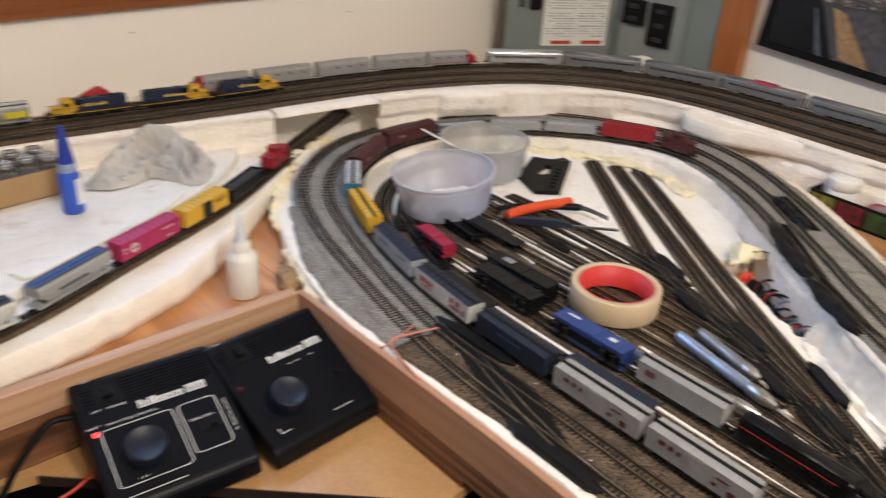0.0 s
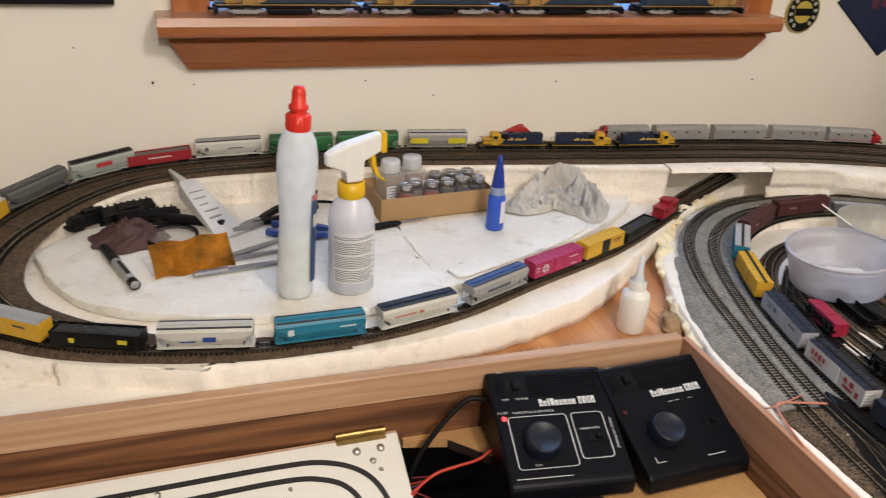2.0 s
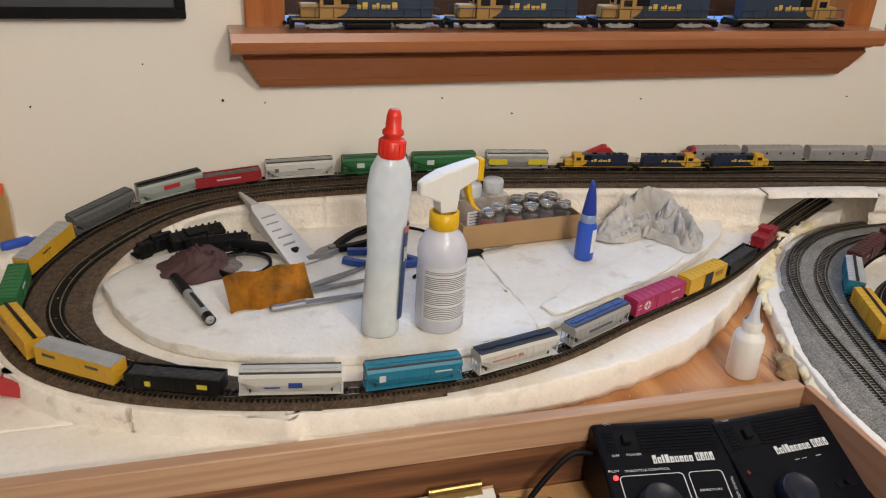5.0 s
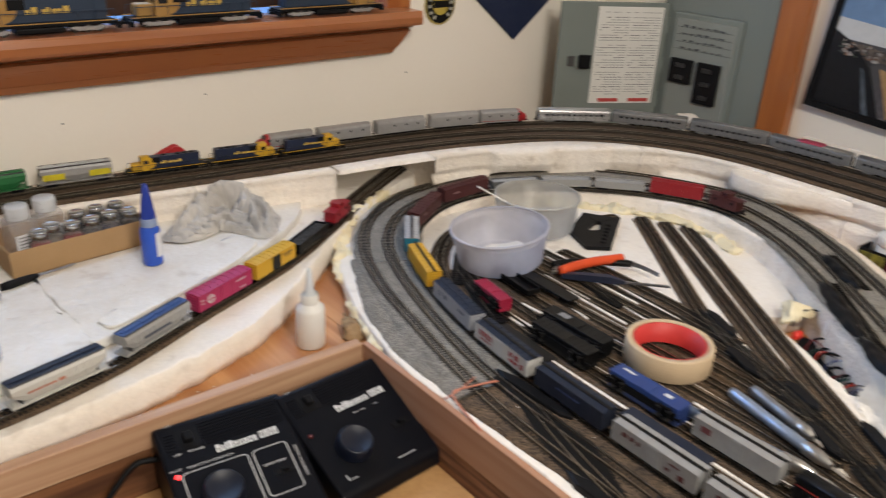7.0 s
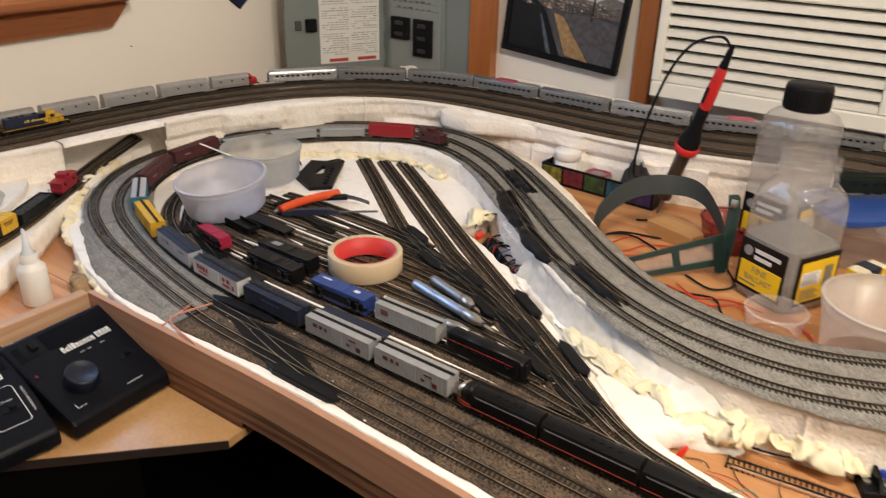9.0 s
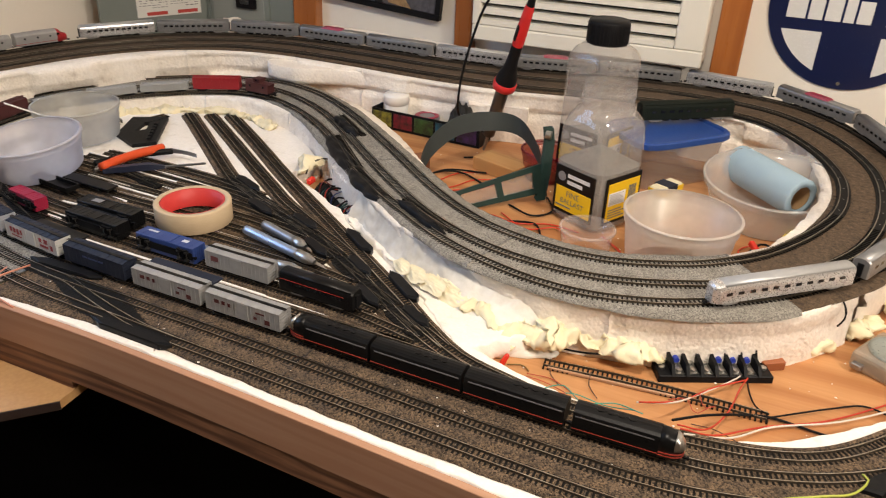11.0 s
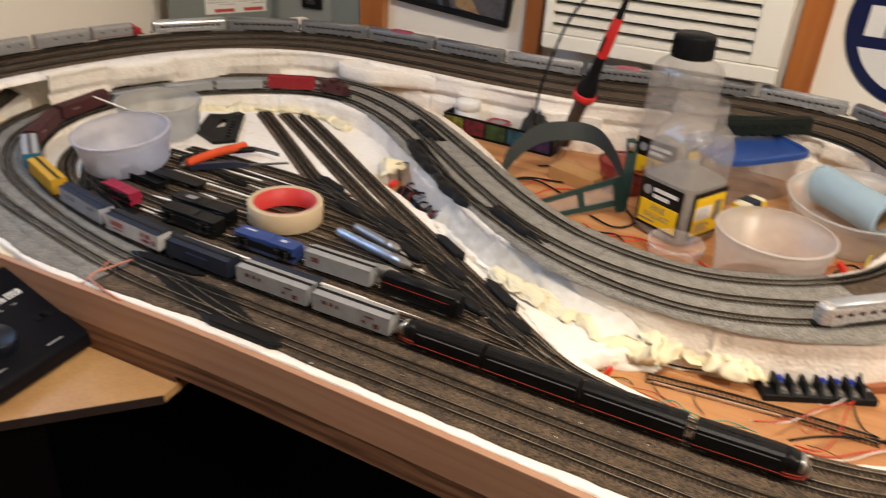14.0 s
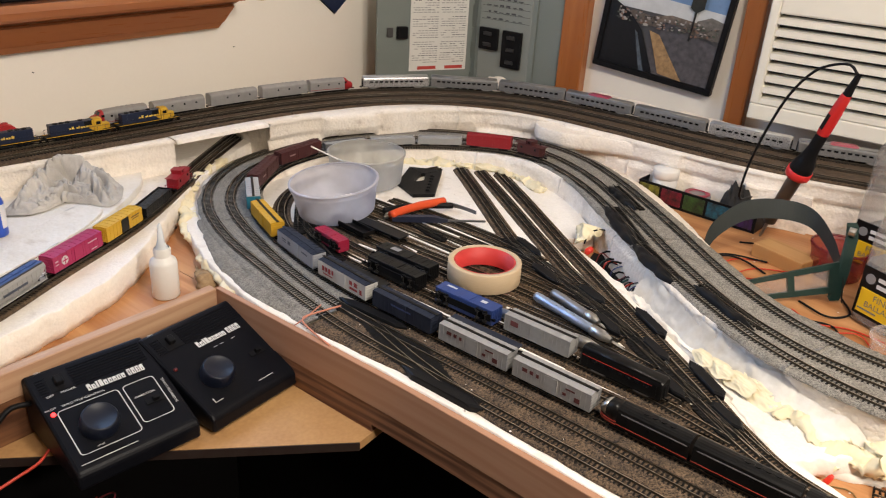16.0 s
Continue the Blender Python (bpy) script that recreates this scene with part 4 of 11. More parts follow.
def hopper(m, side, roof, label, marks=(), mark=(0.1, 0.1, 0.12), long=0.096, posts=True, group="freight cars", band_colour=None, tall=0.0272):
    """A covered hopper with rounded sides, sloping ends and three outlet bays."""
    car = thing("covered_hopper", m, label, "hopper car", group)
    h, w = long / 2 - 0.004, 0.0094

    def ring(x, low):
        return [(x, -w * 0.7, low), (x, -w, low + (tall - low) * 0.35), (x, -w, tall - 0.004), (x, -w * 0.72, tall - 0.0005), (x, w * 0.72, tall - 0.0005), (x, w, tall - 0.004), (x, w, low + (tall - low) * 0.35), (x, w * 0.7, low)]
    part("body", loft([ring(-h, 0.0165), ring(-h * 0.72, 0.0085), ring(h * 0.72, 0.0085), ring(h, 0.0165)]), side, car, smooth=False)
    if posts:
        for s in (-1, 1):
            for k in range(13):
                x = -h * 0.97 + 2 * h * 0.97 * k / 12
                z0 = 0.0125 if abs(x) < h * 0.75 else 0.0165
                shared("side_post", "hop_post%.4f%.4f" % (tall, z0), lambda: boxed(-0.0004, -0.0003, z0, 0.0004, 0.0004, tall - 0.0042), side, car, pose(x, s * w, 0, 0, 0, 0 if s > 0 else 180))
            part("top_chord", boxed(-h, s * w - 0.0003, tall - 0.0048, h, s * w + 0.0005, tall - 0.0038), side, car)
    for k in (-1, 0, 1):
        x = k * h * 0.5
        a = [(x - h * 0.22, -0.0062, 0.0098), (x + h * 0.22, -0.0062, 0.0098), (x + h * 0.22, 0.0062, 0.0098), (x - h * 0.22, 0.0062, 0.0098)]
        b = [(x - 0.002, -0.0035, 0.0035), (x + 0.002, -0.0035, 0.0035), (x + 0.002, 0.0035, 0.0035), (x - 0.002, 0.0035, 0.0035)]
        part("outlet_bay", loft([a, b]), side, car)
    part("roof", loft([[(x, -w * 0.70, tall - 0.0006), (x, w * 0.70, tall - 0.0006), (x, w * 0.55, tall + 0.0002), (x, -w * 0.55, tall + 0.0002)] for x in (-h, h)]), roof, car)
    bm = boxed(-h * 0.93, -0.0016, tall + 0.0002, h * 0.93, 0.0016, tall + 0.0012)
    for k in range(4):
        x = -h * 0.7 + k * h * 1.4 / 3
        box(bm, x - 0.006, -0.0024, tall + 0.0002, x + 0.006, 0.0024, tall + 0.0016)
    part("hatch_trough", bm, roof, car)
    for s in (-1, 1):
        part("roof_edge", boxed(-h * 0.98, s * w * 0.72 - 0.0007, tall - 0.0012, h * 0.98, s * w * 0.72 + 0.0007, tall + 0.0003), DARKLINE, car)
        part("end_shade", boxed(s * h * 0.80 - 0.0006, -w * 0.66, 0.0066, s * h * 0.80 + 0.0006, w * 0.66, 0.0105), DARKLINE, car)
    part("sill", boxed(-h - 0.001, -0.0085, 0.0052, h + 0.001, 0.0085, 0.0066), side if not band_colour else band_colour, car)
    for s in (-1, 1):
        bm = bmesh.new()
        for y in (-0.0082, -0.003, 0.003, 0.0082):
            box(bm, s * h * 0.99 - 0.0004, y - 0.0003, 0.0062, s * h * 0.99 + 0.0004, y + 0.0003, 0.0172)
        for k in range(4):
            box(bm, s * h * 0.99 - 0.0003, -0.0082, 0.0085 + k * 0.0022, s * h * 0.99 + 0.0003, -0.003, 0.0088 + k * 0.0022)
        part("end_frame", bm, side, car)
    lettering(car, mark, marks, w + 0.0005)
    running_gear(car, h - 0.012)
    couplers(car, h)
    return car


def gondola(m, side, label, load=None, marks=(), mark=(0.8, 0.7, 0.1), long=0.092, deep=0.0125, group="freight cars"):
    car = thing("gondola", m, label, "gondola car", group)
    h, w, z0, z1 = long / 2 - 0.004, 0.0092, 0.0052, 0.0052 + deep
    bm = boxed(-h, -w, z0, h, w, z0 + 0.001)
    for s in (-1, 1):
        box(bm, -h, s * w - 0.0005, z0, h, s * w + 0.0005, z1)
        box(bm, s * h - 0.0005, -w, z0, s * h + 0.0005, w, z1)
    part("body", bm, side, car)
    for s in (-1, 1):
        part("top_chord", boxed(-h - 0.0006, s * w - 0.0008, z1 - 0.0008, h + 0.0006, s * w + 0.0008, z1 + 0.0002), side, car)
        for k in range(13):
            shared("side_post", "gon_post%.4f" % deep, lambda: boxed(-0.0004, -0.0002, 0.0052, 0.0004, 0.0009, 0.0052 + deep), side, car, pose(-h + 2 * h * k / 12, s * w, 0, 0, 0, 0 if s > 0 else 180))
    if load:
        bm = bmesh.new()
        n = 14
        grid = [[bm.verts.new((-h * 0.97 + 2 * h * 0.97 * i / n, -w * 0.92 + 2 * w * 0.92 * j / 4, z1 - 0.002 + (0.0018 if 0 < j < 4 and 0 < i < n else 0) + 0.0007 * math.sin(i * 2.3 + j * 1.7))) for j in range(5)] for i in range(n + 1)]
        for i in range(n):
            for j in range(4):
                bm.faces.new((grid[i][j], grid[i + 1][j], grid[i + 1][j + 1], grid[i][j + 1]))
        part("load", bm, load, car)
    lettering(car, mark, marks, w + 0.001)
    running_gear(car, h - 0.012)
    couplers(car, h)
    return car


def flatcar(m, side, label, long=0.09, group="freight cars"):
    car = thing("flatcar", m, label, "flatcar", group)
    h = long / 2 - 0.004
    part("deck", boxed(-h, -0.0092, 0.0062, h, 0.0092, 0.0078, 0.0003), side, car)
    part("side_sill", loft([[(x, -0.009, 0.0045 if abs(x) < h * 0.6 else 0.0058), (x, 0.009, 0.0045 if abs(x) < h * 0.6 else 0.0058), (x, 0.009, 0.0063), (x, -0.009, 0.0063)] for x in (-h, -h * 0.62, -h * 0.5, h * 0.5, h * 0.62, h)]), side, car)
    for k in range(16):
        x = -h + 2 * h * (k + 0.5) / 16
        for s in (-1, 1):
            shared("stake_pocket", "stake_pocket", lambda: boxed(-0.0006, -0.0003, 0.0058, 0.0006, 0.0003, 0.0074), side, car, pose(x, s * 0.0094, 0))
    running_gear(car, h - 0.012)
    couplers(car, h)
    return car


def caboose(m, side, label, roof=None, group="freight cars", long=0.066):
    car = thing("caboose", m, label, "caboose", group)
    h, w, t = long / 2 - 0.009, 0.0088, 0.0215
    part("body", boxed(-h, -w, 0.0052, h, w, t, 0.0003), side, car)
    vs = [(-h - 0.006, -w - 0.0004, t), (-h - 0.006, 0, t + 0.0014), (-h - 0.006, w + 0.0004, t), (-h - 0.006, 0, t - 0.0004)]
    part("roof", loft([vs, [(-x, y, z) for x, y, z in vs]]), roof or side, car)
    cup = part("cupola", box(boxed(-0.007, -w * 0.85, t, 0.007, w * 0.85, t + 0.0062, 0.0003), -0.008, -w * 0.95, t + 0.0060, 0.008, w * 0.95, t + 0.0070), side, car)
    for s in (-1, 1):
        shared("pane", "pane_s", lambda: boxed(-0.0016, -0.0002, -0.0013, 0.0016, 0.0002, 0.0013), WINDOW, cup, pose(0, s * w * 0.86, t + 0.0038))
        for x in (-h * 0.6, h * 0.6):
            shared("window", "pane_m", lambda: boxed(-0.0018, -0.0002, -0.0019, 0.0018, 0.0002, 0.0019), WINDOW, car, pose(x, s * w, 0.0155))
        part("end_platform", boxed(s * h - 0.0002 if s > 0 else s * h - 0.0065, -w, 0.0050, s * h + 0.0065 if s > 0 else s * h + 0.0002, w, 0.0060), BLACK, car)
        bm = bmesh.new()
        for y in (-w, -0.004, 0.004, w):
            box(bm, s * (h + 0.0058) - 0.0003, y - 0.0003, 0.006, s * (h + 0.0058) + 0.0003, y + 0.0003, 0.0125)
        box(bm, s * (h + 0.0058) - 0.0003, -w, 0.0120, s * (h + 0.0058) + 0.0003, w, 0.0126)
        part("railing", bm, side, car)
    part("stack", cylinder(bmesh.new(), 0.0009, t, t + 0.005, "z", 8, (h * 0.7, 0.003, 0)), BLACK, car)
    running_gear(car, h - 0.007, long=0.013)
    couplers(car, h + 0.005)
    return car


def arch(x, w, low, top, n=8, shoulder=0.62):
    """A carbody ring: straight sides and a rounded roof."""
    zs = low + (top - low) * shoulder
    pts = [(x, -w, low), (x, -w, zs)]
    for k in range(1, n):
        a = math.pi * k / n
        pts.append((x, -w * math.cos(a), zs + (top - zs) * math.sin(a) ** 0.8))
    return pts + [(x, w, zs), (x, w, low)]


def coach(m, side, roof, label, long=0.140, windows=11, stripe=None, group="streamlined coaches", dome=False, tall=0.0262, round_end=0, flutes=True, pane=WINDOW):
    car = thing("passenger_coach", m, label, "passenger car", group)
    h, w = long / 2 - 0.0025, 0.0094
    xs = [-h, -h + 0.002, h - 0.002, h]
    rings = [arch(x, w * (0.9 if abs(x) == h else 1), 0.0048, tall - (0.0012 if abs(x) == h else 0), shoulder=0.72) for x in xs]
    if round_end:
        rings = [arch(h * (-1) + u, w * s, 0.0052, tall - d, shoulder=0.72) for u, s, d in ((0, 0.5, 0.004), (0.002, 0.78, 0.0016), (0.005, 0.93, 0.0005), (0.010, 1, 0))] + rings[2:]
    part("body", loft(rings), side, car, smooth=False)
    part("roof", loft([[(x, y, z + 0.00025) for _, y, z in arch(x, w * 0.99, 0.0048, tall, shoulder=0.72)[2:-2]] for x in (-h + 0.0105 if round_end else -h + 0.002, h - 0.002)]), roof, car, smooth=True)
    if flutes:
        for s in (-1, 1):
            bm = bmesh.new()
            for z in (0.0062, 0.0076, 0.0090, 0.0104, 0.0186):
                box(bm, -h + 0.011, s * w - 0.0001, z, h - 0.0025, s * w + 0.00028, z + 0.0006)
            part("fluting", bm, side, car)
    for s in (-1, 1):
        for k in range(windows):
            x = -h + 0.016 + (2 * h - 0.032) * k / (windows - 1)
            shared("window", "coach_pane", lambda: boxed(-0.0032, -0.0003, -0.0016, 0.0032, 0.00035, 0.0016), pane, car, pose(x, s * w, 0.0150))
        for x in (-h + 0.007, h - 0.007):
            shared("door", "coach_door", lambda: boxed(-0.0018, -0.0003, -0.006, 0.0018, 0.00025, 0.0055), side, car, pose(x, s * w, 0.0135))
        if stripe:
            part("stripe", boxed(-h + 0.01, s * w - 0.0002, 0.0176, h - 0.003, s * w + 0.0004, 0.0182), stripe, car)
    if dome:
        part("dome", loft([[(x, y * 0.8, z * u) for x, y, z in [(x, -w, tall - 0.002), (x, -w * 0.8, tall + 0.0018), (x, w * 0.8, tall + 0.0018), (x, w, tall - 0.002)]] for x, u in ((-0.022, 0.94), (-0.017, 1.0), (0.017, 1.0), (0.022, 0.94))]), paint((0.34, 0.03, 0.06), 0.3), car, "deep red dome roof")
    bm = bmesh.new()
    for k in range(5):
        x = -h * 0.45 + h * 0.9 * k / 4
        box(bm, x - 0.006, -0.0065, 0.0022, x + 0.004, 0.0065, 0.0050)
    part("underbody", bm, BLACK, car)
    for s in (-1, 1):
        if not (round_end and s < 0):
            part("diaphragm", boxed(s * h - 0.0012, -0.0032, 0.005, s * h + 0.0014, 0.0032, 0.0200, 0.0005), BLACK, car)
    running_gear(car, h - 0.021, SILVER, 0.018)
    couplers(car, h)
    return car


def f_unit(m, side, nose, label, long=0.098, cab=True, stripe=None, roof=None, group="streamlined diesels", tip=None, tall=0.0262, belly=None):
    """A carbody diesel with a rounded bulldog nose; without a cab it is a booster."""
    car = thing("diesel_locomotive", m, label, "locomotive", group)
    h, w = long / 2 - 0.003, 0.0095
    x1 = h - 0.020 if cab else h
    part("body", loft([arch(x, w, 0.0048, tall, shoulder=0.76) for x in (-h, x1)]), side, car, smooth=False)
    part("roof", loft([[(x, y, z + 0.0003) for _, y, z in arch(x, w * 0.97, 0.0048, tall, shoulder=0.76)[2:-2]] for x in (-h + 0.001, x1 - 0.001)]), roof or side, car)
    if cab:
        ns = [(x1, 1.0, 0.0), (x1 + 0.004, 1.0, 0.0006), (x1 + 0.0085, 0.98, 0.0066), (x1 + 0.0130, 0.92, 0.0078), (x1 + 0.0168, 0.78, 0.0095), (x1 + 0.0190, 0.52, 0.0120), (x1 + 0.0198, 0.25, 0.0140)]
        if tip:
            ns = [(x1, 1.0, 0.0), (x1 + 0.006, 0.98, 0.0004), (x1 + 0.011, 0.91, 0.0018), (x1 + 0.015, 0.76, 0.0048), (x1 + 0.0178, 0.52, 0.0088), (x1 + 0.0192, 0.24, 0.0125)]
        part("nose", loft([arch(x, w * s, 0.0042 + 0.0004 * i, tall - d, shoulder=0.70) for i, (x, s, d) in enumerate(ns)]), nose, car, smooth=True)
        if tip:
            part("nose_cap", loft([[(x + 0.0009, y, z) for x, y, z in arch(x, w * s * 1.0, 0.0128, tall - d + 0.0009, shoulder=0.6)] for x, s, d in ns[2:]]), tip, car, "polished silver nose cap", smooth=True)
            for z0, z1 in ((0.0066, 0.0076), (0.0092, 0.0104)):
                part("nose_stripe", loft([[(x + 0.0004, -w * s * 1.03, z0), (x + 0.0004, w * s * 1.03, z0), (x + 0.0004, w * s * 1.03, z1), (x + 0.0004, -w * s * 1.03, z1)] for x, s, d in ns]), stripe, car, "orange-red stripe round the nose")
        for s in () if tip else (-1, 1):
            part("windshield", loft([[(x1 + 0.0050, s * 0.0008, tall - 0.0014), (x1 + 0.0050, s * 0.0070, tall - 0.0022), (x1 + 0.0052, s * 0.0070, tall - 0.0026), (x1 + 0.0052, s * 0.0008, tall - 0.0018)],
                                     [(x1 + 0.0086, s * 0.0008, tall - 0.0058), (x1 + 0.0082, s * 0.0075, tall - 0.0062), (x1 + 0.0084, s * 0.0075, tall - 0.0066), (x1 + 0.0088, s * 0.0008, tall - 0.0062)]]), WINDOW, car)
            part("side_window", boxed(x1 - 0.0006, s * w - 0.0002, 0.0165, x1 + 0.0042, s * w + 0.0003, 0.0200), WINDOW, car)
        part("headlight", cylinder(bmesh.new(), 0.0012, x1 + 0.0150, x1 + 0.0182, "x", 10, (0, 0, 0.0155)), STEEL, car)
    for s in (-1, 1):
        if stripe:
            part("stripe", boxed(-h, s * w - 0.0002, 0.0074, x1, s * w + 0.0003, 0.0081), stripe, car)
        if belly:
            part("side_band", boxed(-h + 0.002, s * w * 0.99 - 0.0002, 0.0196, x1 - 0.004, s * w + 0.0004, 0.0208), belly, car)
        for k in range(3):
            x = -h + 0.016 + k * 0.022
            shared("grille", "f_grille", lambda: cylinder(bmesh.new(), 0.0017, -0.0002, 0.0003, "y", 12), BLACK, car, pose(x, s * w, 0.0165))
    for k in range(4):
        shared("fan", "fan_f", lambda: cylinder(bmesh.new(), 0.0030, -0.0006, 0.0008, "z", 12), roof or side, car, pose(-h + 0.02 + k * 0.0085, 0, tall))
    part("fuel_tank", boxed(-0.014, -0.0075, 0.0012, 0.012, 0.0075, 0.0050, 0.0006), BLACK, car)
    running_gear(car, h - 0.021, BLACK, 0.020)
    couplers(car, h - 0.001)
    return car


def hood_unit(m, hood, trim, label, size=1.0, group="hood diesels", letters=(0.75, 0.52, 0.10), long=0.112, six=True):
    """A road switcher: frame and walkway, long hood, cab, low nose, handrails."""
    car = thing("diesel_locomotive", m @ Matrix.Scale(size, 4), label, "locomotive", group)
    h, w = long / 2 - 0.004, 0.0092
    part("frame", boxed(-h, -w, 0.0056, h, w, 0.0072, 0.0002), BLACK, car)
    part("walkway_edge", box(boxed(-h, -w - 0.0003, 0.0076, h, -w + 0.0003, 0.0083), -h, w - 0.0003, 0.0076, h, w + 0.0003, 0.0083), trim, car)
    c0 = h - 0.030
    part("long_hood", boxed(-h + 0.007, -0.0058, 0.0080, c0, 0.0058, 0.0245, 0.0006), hood, car)
    part("hood_end", boxed(-h + 0.0066, -0.0060, 0.0080, -h + 0.016, 0.0060, 0.0247, 0.0006), hood, car)
    part("nose_flash", loft([[(x, -0.0061, a), (x, 0.0061, a), (x, 0.0061, b), (x, -0.0061, b)] for x, a, b in ((c0 - 0.0085, 0.0150, 0.0185), (c0 - 0.0068, 0.0120, 0.0215), (c0 - 0.0035, 0.0095, 0.0236), (c0 + 0.0002, 0.0085, 0.0247))]), trim, car)
    part("cab", loft([[(x, -0.0088, 0.008), (x, 0.0088, 0.008), (x, 0.0088, 0.0235), (x, 0.0050, 0.0258), (x, -0.0050, 0.0258), (x, -0.0088, 0.0235)] for x in (c0, c0 + 0.0115)]), trim, car)
    part("low_nose", boxed(c0 + 0.0115, -0.0058, 0.0080, h - 0.006, 0.0058, 0.0168, 0.0008), trim, car)
    for s in (-1, 1):
        part("cab_window", boxed(c0 + 0.0022, s * 0.0088 - 0.0002, 0.0170, c0 + 0.0092, s * 0.0088 + 0.0003, 0.0215), WINDOW, car)
        part("windshield", boxed(c0 + 0.0112, s * 0.0046 - 0.0024, 0.0180, c0 + 0.0118, s * 0.0046 + 0.0024, 0.0220), WINDOW, car)
        for k, (u, wide, tall) in enumerate(((0, 0.0036, 0.0046), (0.0044, 0.0026, 0.0030), (0.0078, 0.0030, 0.0030), (0.0116, 0.0018, 0.0042), (0.0142, 0.0026, 0.0030), (0.0205, 0.0034, 0.0046), (0.0247, 0.0027, 0.0030))):
            x = -s * (0.014 - u) - 0.004
            shared("lettering", "hood_bar%d" % k, lambda: boxed(-wide / 2, -0.0003, 0, wide / 2, 0.0003, tall), paint(letters), car, pose(x, s * 0.0058, 0.0138))
        bm = bmesh.new()
        for k in range(9):
            x = -h + 0.003 + (2 * h - 0.006) * k / 8
            box(bm, x - 0.0002, s * w - 0.0002, 0.008, x + 0.0002, s * w + 0.0002, 0.0152)
        box(bm, -h + 0.003, s * w - 0.0002, 0.0149, h - 0.003, s * w + 0.0002, 0.0154)
        part("handrail", bm, hood, car)
        part("stairwell", box(box(boxed(s * h - 0.0015, -w, 0.0018, s * h + 0.0015, -w + 0.004, 0.0058), s * h - 0.0015, w - 0.004, 0.0018, s * h + 0.0015, w, 0.0058), s * h - 0.0006, -w, 0.0024, s * h + 0.0006, w, 0.0056), BLACK, car)
        part("air_filter", boxed(c0 - 0.014, s * 0.0058 - 0.0005, 0.0170, c0 - 0.003, s * 0.0058 + 0.0006, 0.0235), BLACK, car)
    for k in range(3):
        shared("fan", "fan_h", lambda: cylinder(bmesh.new(), 0.0036, 0, 0.0016, "z", 12), BLACK, car, pose(-h + 0.017 + k * 0.009, 0, 0.0240))
    part("exhaust", boxed(0.0, -0.0015, 0.0243, 0.006, 0.0015, 0.0262), BLACK, car)
    part("fuel_tank", boxed(-0.016, -0.0080, 0.0010, 0.016, 0.0080, 0.0052, 0.0012, 2), BLACK, car)
    running_gear(car, h - 0.021, SILVER if size > 1.2 else BLACK, 0.024 if six else 0.018, 3 if six else 2)
    couplers(car, h)
    return car


def on(route, x, y, turn=0, lift=0.0):
    """The pose of a car on a track at the place nearest to x, y."""
    p = PATHS[route]
    near = np.argsort((p[:, 0] - x) ** 2 + (p[:, 1] - y) ** 2)
    k = int(near[0])
    a, b = p[max(k - 8, 0)], p[min(k + 8, len(p) - 1)]
    d = b[:3] - a[:3]
    return pose(*p[k, :2], p[k, 2] + lift, 0, 0, math.degrees(math.atan2(d[1], d[0])) + turn) @ pose(0, 0, 0, 0, -math.degrees(math.atan2(d[2], math.hypot(d[0], d[1]))) * (1 if turn == 0 else -1), 0)


def along(route, x, y, go, turn=0):
    """The pose of a car that stands a distance further along a track than the place nearest to x, y."""
    p = PATHS[route]
    k = int(np.argmin((p[:, 0] - x) ** 2 + (p[:, 1] - y) ** 2)) + int(round(go / 0.004))
    return on(route, p[k, 0], p[k, 1], turn)


WHITE_CAR = paint((0.58, 0.57, 0.53), 0.45, "hopper_white")
TEAL = paint((0.015, 0.19, 0.30), 0.45)
MAGENTA = paint((0.38, 0.012, 0.085), 0.45)
YELLOW = paint((0.62, 0.36, 0.02), 0.45)
GREEN = paint((0.02, 0.15, 0.045), 0.45)
MAROON = paint((0.062, 0.010, 0.010), 0.5)
REDC = paint((0.30, 0.012, 0.018), 0.45)
NAVY = paint((0.005, 0.010, 0.026), 0.62)
BLUEROOF = paint((0.03, 0.07, 0.22), 0.45)
DGREY = paint((0.11, 0.11, 0.11), 0.5)
LGREY = paint((0.33, 0.33, 0.32), 0.5)
ORANGE = paint((0.60, 0.34, 0.02), 0.45)
PULLMAN = mat("pullman_green", (0.007, 0.011, 0.008), 0.6, (0.012, 0.017, 0.012), 60, 0.5, 900, 0.05, spec=0.2)
COACH_GREY = mat("coach_grey", (0.27, 0.268, 0.265), 0.34, (0.19, 0.187, 0.185), 90, 0.6, 900, 0.05, metal=0.45)
ROOFSILVER = mat("galvanised_roof", (0.52, 0.53, 0.54), 0.4, (0.40, 0.41, 0.42), 90, 0.5, 900, 0.05, metal=0.5)
COAL = mat("coal_load", (0.02, 0.02, 0.02), 0.9, (0.05, 0.05, 0.05), 200, 0.8, 500, 1.0, depth=0.002)
BLUEW = paint((0.007, 0.015, 0.045), 0.4)
WB_RED = paint((0.42, 0.018, 0.022), 0.4)
WHITEB = paint((0.55, 0.55, 0.53), 0.45)
CRIMSON = paint((0.30, 0.010, 0.020), 0.4)

